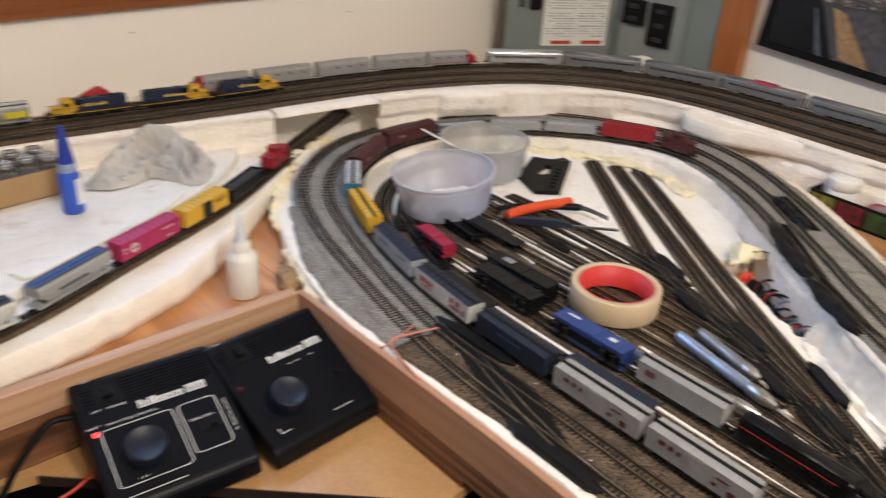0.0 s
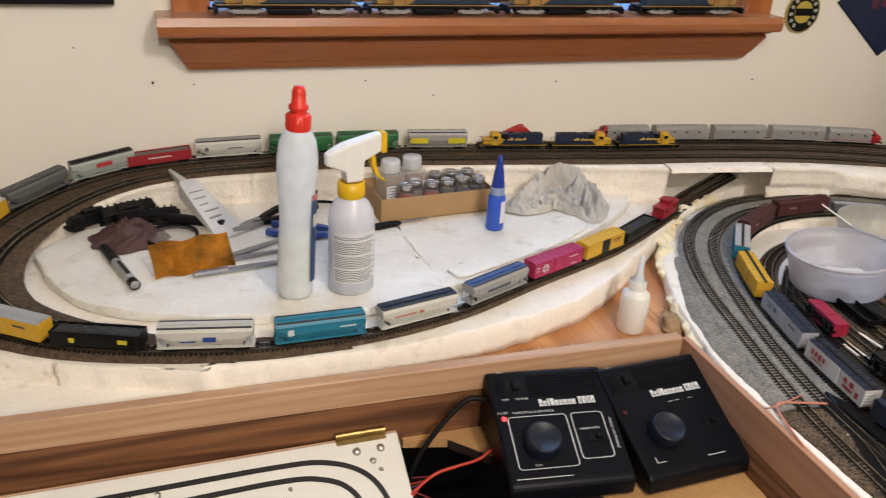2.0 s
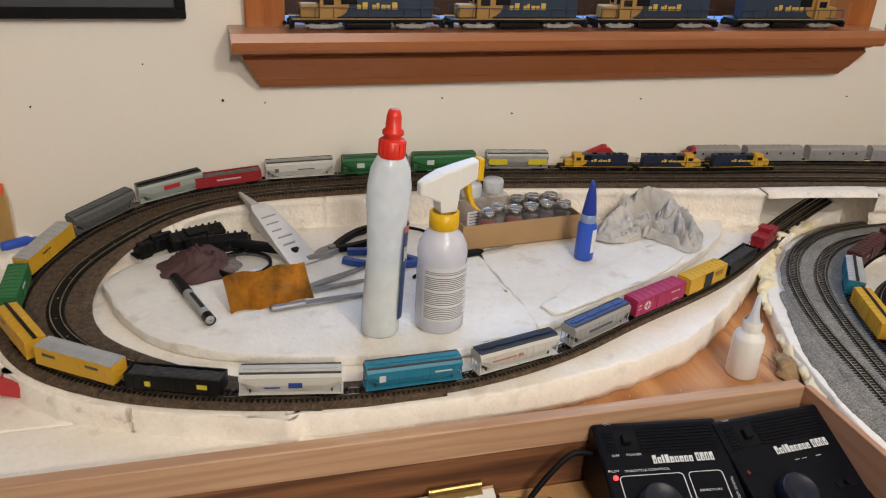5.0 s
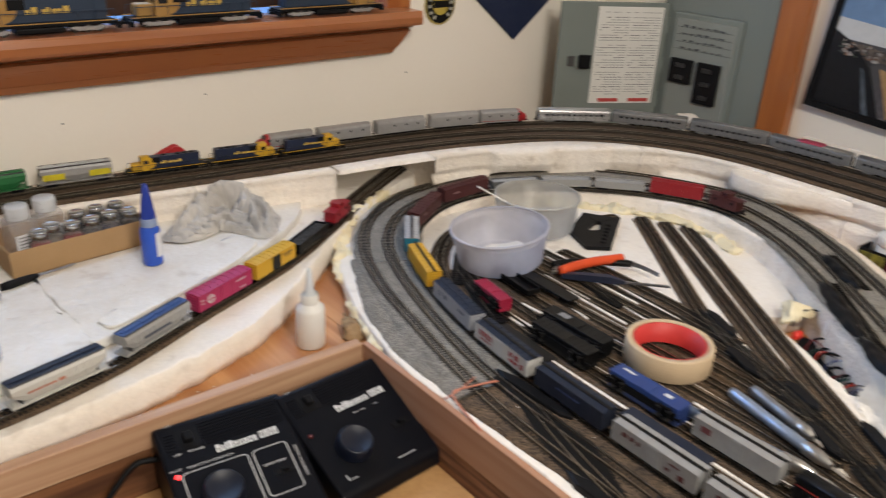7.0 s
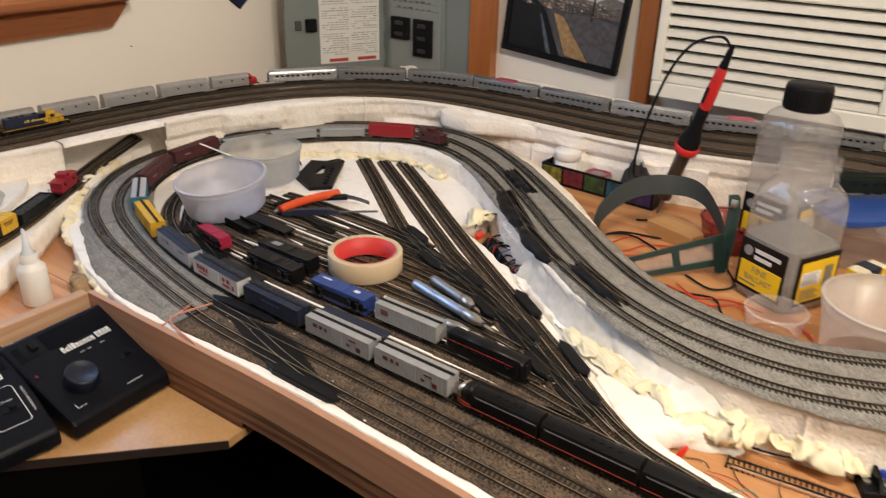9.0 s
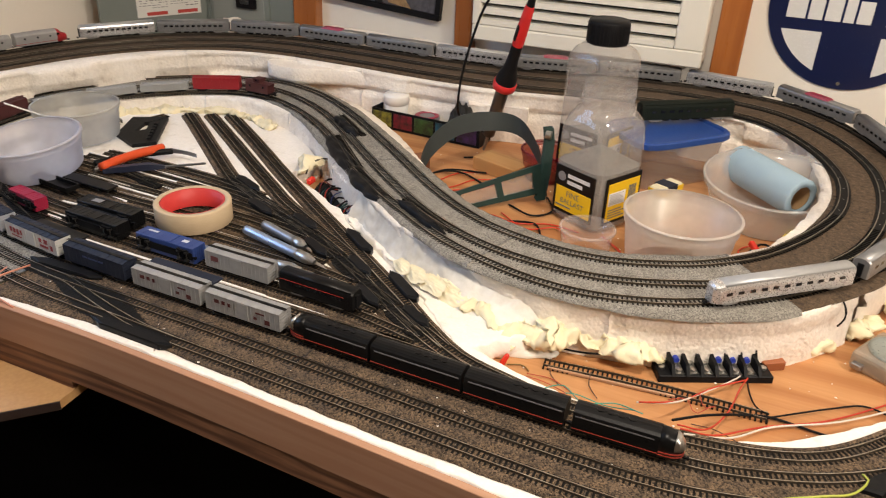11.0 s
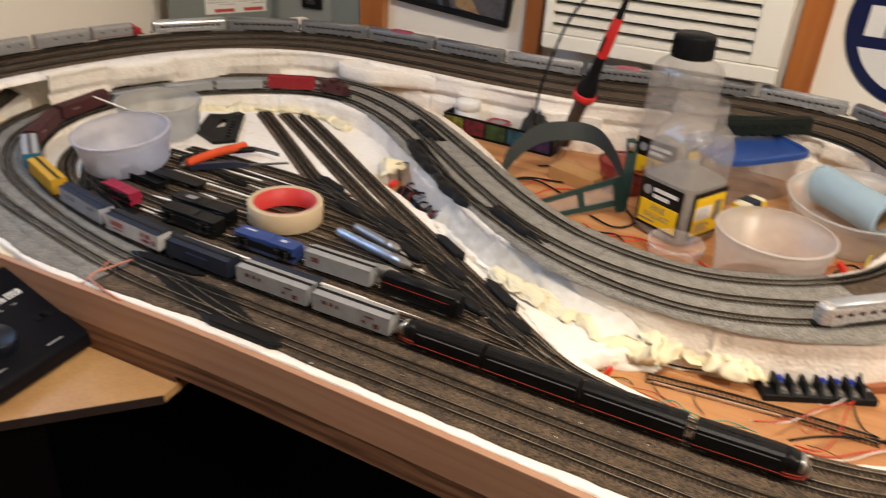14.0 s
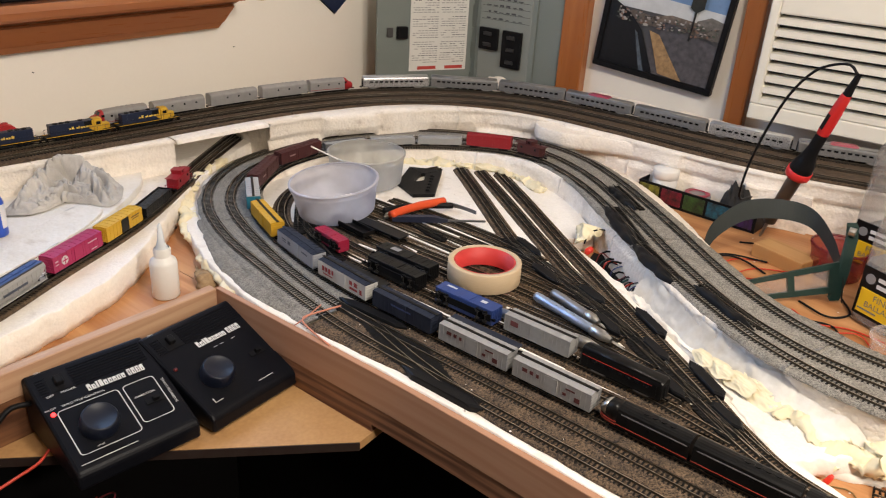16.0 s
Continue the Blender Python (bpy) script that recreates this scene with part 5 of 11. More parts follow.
# freight train round the loop, from the tunnel mouth back along the wall
gondola(on("second", 0.612, 0.880), BLACKP, "low black gondola heaped with coal behind the red caboose", COAL, deep=0.0125, long=0.088)
caboose(on("second", 0.688, 0.930), CRIMSON, "crimson red caboose with a roof cupola", roof=CRIMSON, long=0.064)
boxcar(on("second", 0.535, 0.836), YELLOW, YELLOW, "yellow boxcar with a dark sliding door", door=BLACKP, marks=((-0.022, 0.019, 0.018, 0.0014), (-0.022, 0.016, 0.014, 0.001)), mark=(0.05, 0.04, 0.03), walk_board=None, long=0.084)
mg_car = boxcar(on("second", 0.455, 0.797), MAGENTA, MAGENTA, "magenta-red boxcar with a round white emblem", marks=((-0.024, 0.019, 0.016, 0.0014), (-0.026, 0.009, 0.010, 0.001), (0.037, 0.018, 0.005, 0.0016), (0.037, 0.014, 0.005, 0.001)), mark=(0.6, 0.5, 0.5), walk_board=None)
for s in (-1, 1):
    disc_ = part("emblem", cylinder(bmesh.new(), 0.0052, 0.0092, 0.0099, "y", 24, (0.024, 0, 0.0150)), WHITEB, mg_car, "round white emblem with a cross", place=pose(0, 0, 0, 0, 0, 0 if s > 0 else 180))
    for q in ((-0.0042, -0.0007, 0.0042, 0.0007), (-0.0007, -0.0042, 0.0007, 0.0042)):
        part("cross_bar", boxed(0.024 + q[0], 0.0097, 0.0150 + q[1], 0.024 + q[2], 0.01005, 0.0150 + q[3]), MAGENTA, disc_)
hopper(on("second", 0.365, 0.756), LGREY, BLUEROOF, "grey covered hopper with a blue roof", marks=((0.004, 0.016, 0.036, 0.0028),), mark=(0.05, 0.06, 0.09))
hopper(on("second", 0.265, 0.720), WHITE_CAR, NAVY, "white covered hopper with a navy roof", marks=((0.018, 0.0172, 0.026, 0.0016), (0.0, 0.0172, 0.006, 0.003)), mark=(0.45, 0.16, 0.10))
hopper(on("second", 0.160, 0.706), TEAL, TEAL, "teal covered hopper with a white letter mark", marks=((0.030, 0.017, 0.006, 0.0065), (-0.026, 0.018, 0.016, 0.0014)), mark=(0.6, 0.65, 0.65))
hopper(on("second", 0.052, 0.711), WHITE_CAR, paint((0.50, 0.495, 0.46), 0.45), "white covered hopper with a blue emblem", marks=((-0.004, 0.0155, 0.012, 0.0052), (0.016, 0.0135, 0.014, 0.0012)), mark=(0.02, 0.06, 0.28))
GON = (-0.044, 0.736)
gondola(on("second", *GON), BLACKP, "black gondola with yellow lettering", COAL, ((0.022, 0.0115, 0.005, 0.005), (-0.026, 0.0125, 0.009, 0.0045)), (0.60, 0.52, 0.03), deep=0.0145)
boxcar(along("second", *GON, -0.092), YELLOW, ROOFSILVER, "yellow boxcar with a ribbed silver roof", marks=((0.026, 0.018, 0.014, 0.003), (-0.02, 0.018, 0.014, 0.0025)), mark=(0.08, 0.07, 0.05), walk_board=None, long=0.09)
boxcar(along("second", *GON, -0.178), ORANGE, ORANGE, "orange-yellow boxcar with a dark running board", marks=((0.02, 0.018, 0.014, 0.0022),), mark=(0.06, 0.05, 0.03), long=0.08)
boxcar(along("second", *GON, -0.254), GREEN, GREEN, "plain green boxcar in the freight train", marks=((0.0, 0.018, 0.014, 0.003),), walk_board=None, long=0.072)
boxcar(along("second", *GON, -0.334), ORANGE, ROOFSILVER, "orange-yellow boxcar with a grey roof", marks=((0.01, 0.018, 0.014, 0.0022),), mark=(0.06, 0.05, 0.03), walk_board=None, long=0.086)
hopper(along("second", *GON, -0.424), DGREY, DGREY, "dark grey covered hopper with sloping ends", long=0.09)
hopper(along("second", *GON, -0.514), paint((0.36, 0.40, 0.37)), BLACKP, "pale grey hopper with red lettering and a black roof", marks=((0.0, 0.0180, 0.020, 0.0055),), mark=(0.45, 0.03, 0.03), long=0.088)
gondola(on("second", 0.005, 1.115), REDC, "red gondola with white lettering", DGREY, ((0.0, 0.013, 0.03, 0.002),), (0.6, 0.5, 0.5), deep=0.0135, long=0.09)
hopper(on("second", 0.100, 1.121), WHITE_CAR, LGREY, "pale grey covered hopper with a diamond mark", marks=((0.03, 0.0165, 0.005, 0.005), (-0.008, 0.0165, 0.022, 0.0014)))
hopper(on("second", 0.197, 1.121), GREEN, GREEN, "green covered hopper with a white emblem", marks=((0.02, 0.0165, 0.010, 0.0065),), mark=(0.6, 0.62, 0.6))
hopper(on("second", 0.296, 1.119), GREEN, GREEN, "green covered hopper with a white emblem", marks=((0.02, 0.0165, 0.010, 0.0065),), mark=(0.6, 0.62, 0.6))
hopper(on("second", 0.398, 1.111), SILVER, ROOFSILVER, "silver covered hopper with yellow side panels", marks=((-0.028, 0.0150, 0.026, 0.008), (0.028, 0.0150, 0.026, 0.008)), mark=(0.62, 0.52, 0.02), posts=False)
hood_unit(on("second", 0.513, 1.099), BLUEW, YELLOW, "blue and yellow road diesel facing backwards", long=0.113)
hood_unit(on("second", 0.623, 1.084, 180), BLUEW, YELLOW, "blue and yellow road diesel with yellow lettering", long=0.109)
hood_unit(on("second", 0.733, 1.073, 180), BLUEW, YELLOW, "blue and yellow road diesel with yellow lettering", long=0.109)

# streamliner along the walls
for x, y, cab, turn in ((1.110, 1.045, True, 180), (1.013, 1.072, False, 0), (0.910, 1.089, False, 0), (0.808, 1.100, False, 0)):
    f_unit(on("third", x, y, turn), SILVER, WB_RED, "silver streamlined diesel with a red nose" if cab else "silver cabless streamlined booster diesel", cab=cab, stripe=WB_RED if cab else None)
f_unit(on("third", 0.705, 1.110, 0), SILVER, WB_RED, "silver streamlined diesel with a red nose", cab=True, stripe=WB_RED)
COACHES = ((4.891, 0.139), (4.751, 0.139), (4.611, 0.140), (4.471, 0.141), (4.327, 0.142), (4.183, 0.143), (4.038, 0.144), (3.893, 0.144), (3.748, 0.145), (3.601, 0.147), (3.440, 0.162), (3.263, 0.170), (3.077, 0.166), (2.899, 0.168))
for k, (s, long) in enumerate(COACHES):
    x, y = PATHS["third"][int(round((s + (0.012 if k < 7 else 0.006 if k == 7 else 0.0)) / 0.004)), :2]
    domed = k in (3, 6, 9)
    bright = k in (0, 5, 8, 13)
    coach(on("third", x, y), mat("polished_coach", (0.62, 0.62, 0.62), 0.28, None, 60, 0.4, 800, 0.04, metal=0.7) if bright else COACH_GREY, COACH_GREY if not bright else ROOFSILVER,
          "grey coach with a red dome roof" if domed else ("bright silver coach with a row of windows" if bright else "grey fluted streamlined coach"), dome=domed, round_end=1 if k == 13 else 0, long=long)

# long train through the yard
for y, cab, turn in ((-0.133, True, 180), (-0.037, False, 0), (0.056, False, 0), (0.149, True, 0)):
    f_unit(on("third", 0.636, y, turn), BLACKP, BLACKP, "black streamlined diesel with a red stripe and silver nose" if cab else "black booster diesel with a red stripe", long=0.095, cab=cab,
           stripe=paint((0.40, 0.05, 0.03)), belly=paint((0.16, 0.16, 0.165)), tip=STEEL if cab else None, group="black diesels")
BOXSILVER = mat("boxcar_silver", (0.36, 0.36, 0.355), 0.45, (0.26, 0.26, 0.255), 90, 0.6, 900, 0.05, metal=0.2)
for y in (0.243, 0.342):
    boxcar(on("third", 0.64, y), BOXSILVER, BOXSILVER, "silver boxcar with a dark running board and ribbed end", marks=((0.030, 0.018, 0.006, 0.004), (0.022, 0.018, 0.004, 0.004), (0.015, 0.0175, 0.003, 0.004), (-0.022, 0.019, 0.010, 0.0016), (-0.030, 0.0115, 0.006, 0.005), (-0.016, 0.0125, 0.004, 0.003)), mark=(0.10, 0.022, 0.022), rib=16, long=0.096)
boxcar(on("third", 0.645, 0.440), NAVY, NAVY, "dark navy blue boxcar with ribbed sides", marks=((0.0, 0.018, 0.03, 0.002),), mark=(0.03, 0.05, 0.14), long=0.096, rib=14)
boxcar(on("third", 0.653, 0.540), WHITEB, NAVY, "white-sided boxcar with red lettering and a navy roof", marks=((0.034, 0.017, 0.004, 0.006), (0.028, 0.017, 0.004, 0.006), (0.022, 0.0165, 0.004, 0.007), (0.016, 0.017, 0.003, 0.006), (0.025, 0.0105, 0.018, 0.0014), (-0.018, 0.018, 0.005, 0.005), (-0.027, 0.018, 0.006, 0.0055), (-0.023, 0.0115, 0.014, 0.003), (-0.036, 0.0125, 0.004, 0.006)), mark=(0.32, 0.035, 0.04), long=0.096)
boxcar(on("third", 0.668, 0.640), paint((0.36, 0.37, 0.40)), NAVY, "pale grey boxcar with a navy roof", marks=((0.014, 0.017, 0.006, 0.005), (0.026, 0.018, 0.010, 0.0014), (0.026, 0.015, 0.008, 0.0012), (-0.024, 0.018, 0.014, 0.002)), mark=(0.08, 0.09, 0.12), long=0.096, walk_board=NAVY)
boxcar(on("third", 0.695, 0.738), ORANGE, ORANGE, "yellow boxcar with a black running board", long=0.09)
boxcar(on("third", 0.738, 0.818), TEAL, ROOFSILVER, "teal boxcar with a ribbed silver roof", long=0.08, walk_board=BLACKP)
for x, y in ((0.806, 0.876), (0.900, 0.903)):
    boxcar(on("third", x, y), MAROON, MAROON, "dark brown-red boxcar with ribbed sides", long=0.094, walk_board=MAROON, marks=((0.02, 0.016, 0.012, 0.002),), mark=(0.3, 0.2, 0.2))
for x, y, m, lab in ((0.987, 0.880, DGREY, "dark grey gondola"), (1.057, 0.833, LGREY, "pale grey gondola"), (1.115, 0.772, LGREY, "pale grey gondola")):
    gondola(on("third", x, y), m, lab + " with a flat cover", LGREY, deep=0.011, long=0.084)
boxcar(on("third", 1.157, 0.698), REDC, REDC, "bright red boxcar ahead of the caboose", long=0.086, walk_board=REDC)
caboose(on("third", 1.172, 0.622), MAROON, "dark red caboose with a roof cupola")

# cars on the yard tracks
def tipped(route, x, y, tall=0.0258, turn=0):
    """The pose of a car lying on its side across a track, wheels to the front."""
    return on(route, x, y, turn) @ pose(0, 0.013, 0.0102, 90, 0, 0)


ROYAL = paint((0.02, 0.05, 0.20))
CRIMSON = paint((0.33, 0.010, 0.045), 0.4)
boxcar(tipped("yard_1", 0.707, 0.405), ROYAL, ROYAL, "royal blue boxcar with white marks lying on its side", marks=((0.026, 0.018, 0.014, 0.003), (-0.022, 0.016, 0.008, 0.005)), mark=(0.6, 0.62, 0.66), long=0.09, walk_board=None)
boxcar(on("yard_1", 0.706, 0.305), BOXSILVER, BOXSILVER, "grey boxcar with a dark running board", marks=((0.028, 0.017, 0.010, 0.006),), mark=(0.16, 0.05, 0.05), rib=16, long=0.09)
coach(on("yard_1", 0.701, 0.206), BLACKP, BLACKP, "black passenger car with a red stripe", long=0.096, windows=7, stripe=paint((0.40, 0.03, 0.02)), group="yard cars", flutes=False)
flatcar(on("yard_0", 0.674, 0.355), NAVY, "empty navy blue flatcar on the yard", long=0.10, group="yard cars")
boxcar(tipped("yard_1", 0.711, 0.515), BLACKP, BLACKP, "black boxcar lying on its side, wheels showing", group="yard cars", long=0.09, walk_board=None)
boxcar(tipped("yard_2", 0.741, 0.525), BLACKP, BLACKP, "black boxcar with a pale label lying on its side", group="yard cars", marks=((0.02, 0.016, 0.014, 0.008),), mark=(0.25, 0.25, 0.26), long=0.096, walk_board=None)
boxcar(tipped("yard_1", 0.722, 0.640) @ Matrix.Scale(0.84, 4), CRIMSON, CRIMSON, "small crimson boxcar lying on its side", group="yard cars", long=0.074, walk_board=None)
flatcar(on("yard_0", 0.681, 0.545), BLACKP, "empty black flatcar parked in the yard", group="yard cars")
gondola(on("yard_3", 0.776, 0.655), BLACKP, "empty low black gondola in the yard", long=0.08, deep=0.006, group="yard cars")
flatcar(on("yard_4", 0.803, 0.62), BLACKP, "empty black flatcar parked in the yard", group="yard cars")

# ---- things on the walls ----
def in_room(x, y, z, rx=0, ry=0, rz=0):
    return ROOM @ pose(x, y, z, rx, ry, rz)


# the window with its deep sill, in the shelf wall
win = tagged(new("window_1"), "varnished wooden window with a deep moulded sill", "window", kind="structure")
win.matrix_basis = ROOM.copy()
for a, b in ((-1.498, -1.45), (-0.60, -0.55)):
    part("window_frame", boxed(a, -0.014, 0.2755, b, 0.09, 0.98, 0.002), TRIM, win)
part("window_frame", boxed(-1.4495, -0.012, 0.931, -0.6005, 0.09, 0.98, 0.002), TRIM_X, win)
part("pane", boxed(-1.449, 0.070, 0.2885, -0.601, 0.074, 0.930), mat("window_glass", (0.9, 0.95, 1.0), 0.03, None, 3, 0.1, 30, 0.0, through_light=1.0), win).visible_shadow = False
part("sash_rail", boxed(-1.449, 0.054, 0.2878, -0.601, 0.0695, 0.332, 0.002), mat("dark_sash", (0.045, 0.020, 0.012), 0.45), win, "dark bottom rail of the sash")
part("glazing_bar", boxed(-1.034, 0.062, 0.2885, -1.016, 0.082, 0.930), TRIM, win)
sill_ring = [(-0.062, 0.266), (-0.060, 0.262), (0.085, 0.262), (0.085, 0.2745), (0.0, 0.2875), (-0.052, 0.2875), (-0.060, 0.283), (-0.063, 0.275)]
part("window_sill", loft([[(x, y, z if z < 0.28 else 0.285) for y, z in sill_ring] for x in (-1.518, -0.563)]), TRIM_X, win, "rounded varnished sill")
apron = [(-0.044, 0.262), (-0.041, 0.257), (-0.033, 0.2535), (-0.032, 0.2515), (-0.037, 0.2500), (-0.024, 0.2242), (-0.0232, 0.2225), (-0.0205, 0.2222), (-0.0205, 0.2208), (-0.014, 0.211), (0.0, 0.211), (0.0, 0.262)]
part("apron", loft([[(x0 + (-1 if x0 < -1 else 1) * (0.026 * (z - 0.211) / 0.05 - 0.006), y, z) for y, z in apron] for x0 in (-1.489, -0.583)]), TRIM_X, win, "moulded apron under the sill")
back = tagged(part("dusk_backdrop", boxed(-2.2, 0.42, 0.0, 0.2, 0.43, 1.4), mat("dusk_sky", (0.05, 0.1, 0.2), 0.9, glow=(0.22, 0.45, 1.0, 0.9)), place=ROOM.copy()), "blue dusk light outside the window", "backdrop", kind="structure")
for u, turn in ((-1.352, 180), (-1.153, 180), (-0.950, 180), (-0.730, 0)):
    hood_unit(in_room(u, -0.030, 0.2852, 0, 0, turn), paint((0.014, 0.030, 0.062), 0.5), paint((0.36, 0.20, 0.05), 0.5), "large blue and yellow display locomotive on the window sill", 1.80, "display locomotives", (0.62, 0.42, 0.08))


def disc(r, depth, at=(0, 0), seg=40, squeeze=1.0):
    """A round plate in the x-z plane, facing -y."""
    return cylinder(bmesh.new(), r, -depth, 0, "y", seg, (at[0], 0, at[1]))


def emblem(u, z, r):
    e = thing("round_emblem", in_room(u, -0.0005, z), "small black and yellow round railway emblem", "wall sign", "round emblems")
    part("plate", disc(r, 0.003), paint((0.42, 0.33, 0.10)), e)
    part("ring", disc(r * 0.92, 0.0036), BLACKP, e)
    part("centre", disc(r * 0.52, 0.0042), paint((0.50, 0.38, 0.06)), e)
    part("bar", boxed(-r * 0.5, -0.0047, -r * 0.16, r * 0.5, -0.003, r * 0.18), BLACKP, e)
    m = paint((0.45, 0.44, 0.38))
    for k in range(14):
        if k % 7 in (0, 6):
            continue
        a = 2 * math.pi * (k + 0.25) / 14
        part("lettering", boxed(-r * 0.07, -0.0044, r * 0.64, r * 0.07, -0.003, r * 0.82), m, e, place=pose(0, 0, 0, 0, math.degrees(a), 0))


emblem(-0.473, 0.284, 0.0355)
emblem(-0.095, 0.312, 0.0355)

dia = thing("diamond_sign", in_room(-0.275, -0.0005, 0.300), "dark blue diamond-shaped sign with faded red pattern", "wall sign")
part("plate", loft([[(-0.124, y, 0), (0, y, -0.092), (0.124, y, 0), (0, y, 0.092)] for y in (-0.004, 0)]), paint((0.010, 0.018, 0.055), 0.3), dia)
part("rim", loft([[(-0.126, y, 0), (0, y, -0.094), (0.126, y, 0), (0, y, 0.094)] for y in (-0.0022, -0.0002)]), BLACKP, dia)
for k in range(5):
    part("lettering", boxed(-0.05 + k * 0.022, -0.0046, -0.010 + 0.004 * (k % 2), -0.036 + k * 0.022, -0.003, 0.016), paint((0.10, 0.02, 0.04)), dia)

# dark framed picture beside the window
def framed(name, m, w, h, label, cat="picture", rim=0.012, face=None):
    e = thing(name, m, label, cat)
    bm = bmesh.new()
    box(bm, 0, -0.016, 0, w, 0, rim, 0.001)
    box(bm, 0, -0.016, h - rim, w, 0, h, 0.001)
    box(bm, 0, -0.016, rim, rim, 0, h - rim, 0.001)
    box(bm, w - rim, -0.016, rim, w, 0, h - rim, 0.001)
    part("frame", bm, BLACK, e, "black picture frame")
    part("print", boxed(rim, -0.008, rim, w - rim, -0.002, h - rim), face or paint((0.06, 0.06, 0.07)), e)
    return e


framed("framed_picture", in_room(-2.02, -0.001, 0.2945), 0.455, 0.34, "dark picture in a black frame on the window wall")

bm = bmesh.new()
for k, (u, z) in enumerate(((-1.53, 0.192), (-1.478, 0.188), (-1.75, 0.191), (-1.62, 0.239), (-1.24, 0.187), (-0.93, 0.177), (-1.135, 0.162), (-0.547, 0.170))):
    nail = tagged(part("nail", cylinder(bmesh.new(), 0.0016 if k == 0 else 0.0009, -0.003, 0.001, "y", 10), BLACK, place=in_room(u, 0, z)), "small dark nail head in the cream wall", "nail", "wall nails")
bm.free()

# ---- the other wall ----
for k, (a, b) in enumerate(((-0.467, -0.412), (-0.811, -0.775), (-1.305, -1.258))):
    room_part("trim", boxed(-0.028, a, -0.3, -0.0002, b, CEIL_Z, 0.002), TRIM, "varnished wooden upright post on the wall", "post")

# breaker box, its door swung open
GREYM = mat("grey_enamel", (0.195, 0.225, 0.210), 0.42, (0.160, 0.185, 0.172), 8, 0.5, 400, 0.08)
GREYD = mat("grey_enamel_inside", (0.255, 0.28, 0.26), 0.45, (0.21, 0.232, 0.215), 8, 0.5, 400, 0.08)
eb = thing("breaker_panel", in_room(0, 0, 0), "grey metal breaker panel with its door swung open", "electrical panel")
part("cover", boxed(-0.022, -0.412, -0.04, -0.0004, -0.172, 0.45, 0.003, 2), GREYM, eb)
part("inset_rim", boxed(-0.026, -0.352, 0.02, -0.0215, -0.198, 0.275, 0.004, 2), GREYM, eb)
part("dead_front", boxed(-0.0275, -0.340, 0.03, -0.0235, -0.208, 0.264, 0.002), GREYD, eb)
for (a, b, c, d), n in (((-0.262, 0.140, -0.214, 0.187), 2), ((-0.322, 0.108, -0.274, 0.187), 3)):
    br = part("breaker", boxed(-0.036, a, b, -0.0274, c, d, 0.001), BLACK, eb)
    for k in range(n):
        z = b + (d - b) * (k + 0.5) / n
        part("switch", boxed(-0.040, (a + c) / 2 - 0.010, z - 0.004, -0.0358, (a + c) / 2 + 0.010, z + 0.004, 0.001), mat("breaker_toggle", (0.03, 0.03, 0.032), 0.35), br)
for k in range(4):
    part("writing_line", boxed(-0.0279, -0.334, 0.205 + k * 0.014, -0.0274, -0.214, 0.2056 + k * 0.014), BLACKP, eb)
    for j in range(6):
        part("handwriting", boxed(-0.0279, -0.316 + j * 0.016, 0.2065 + k * 0.014, -0.0274, -0.316 + j * 0.016 + random.uniform(0.006, 0.013), 0.2065 + k * 0.014 + random.uniform(0.0015, 0.004)), paint((0.06, 0.065, 0.07)), eb)
ang = math.degrees(math.atan2(0.112, -0.195))
door = part("door", boxed(0, -0.004, 0.035, 0.226, 0.004, 0.287, 0.002, 2), GREYM, eb, place=pose(-0.026, -0.186, 0, 0, 0, ang))
for z in (0.08, 0.15, 0.23):
    part("hinge", cylinder(bmesh.new(), 0.004, z, z + 0.03, "z"), GREYM, door)
paper = part("directory_paper", boxed(0.012, 0.0042, 0.088, 0.150, 0.0050, 0.279), mat("paper", (0.74, 0.74, 0.70), 0.8, (0.66, 0.65, 0.6), 12, 0.5, 300, 0.05), door, "printed directory sheet")
INK = paint((0.16, 0.16, 0.16))
PALEINK = paint((0.34, 0.34, 0.33))
for k in range(34):
    z = 0.106 + k * 0.0049
    if k % 11 == 10:
        continue
    for j in range(2):
        x0 = 0.018 + j * 0.066
        bm = bmesh.new()
        x = x0
        while x < x0 + (0.058 if k % 5 else 0.03):
            w = random.uniform(0.003, 0.010)
            if random.random() < 0.85:
                box(bm, x, 0.0049, z, min(x + w, x0 + 0.060), 0.0053, z + 0.0016)
            x += w + 0.0022
        part("print_line", bm, INK if (k + j) % 4 == 0 else PALEINK, paper)
for x in (0.020, 0.086):
    part("red_label", boxed(x, 0.0049, 0.091, x + 0.044, 0.0053, 0.098), paint((0.50, 0.06, 0.05)), paper)
part("latch", boxed(0.158, 0.004, 0.160, 0.182, 0.016, 0.186, 0.002), BLACK, door)
part("latch_plate", boxed(0.190, 0.004, 0.163, 0.204, 0.008, 0.183, 0.001), paint((0.06, 0.06, 0.06)), door)

# framed photograph, hanging askew
photo = framed("framed_photograph", in_room(-0.006, -0.488, 0.150) @ pose(0, 0, 0, 0, 0, -90) @ pose(0, 0, 0, 0, 5.0, 0), 0.252, 0.215, "black-framed photograph of a street with a rail line", "picture", 0.011, paint((0.07, 0.07, 0.075), 0.35, "photo_ground"))


def flat_shape(name, pts, y, m, parent):
    part(name, loft([[(x, yy, z) for x, z in pts] for yy in (y, y + 0.0006)]), m, parent)


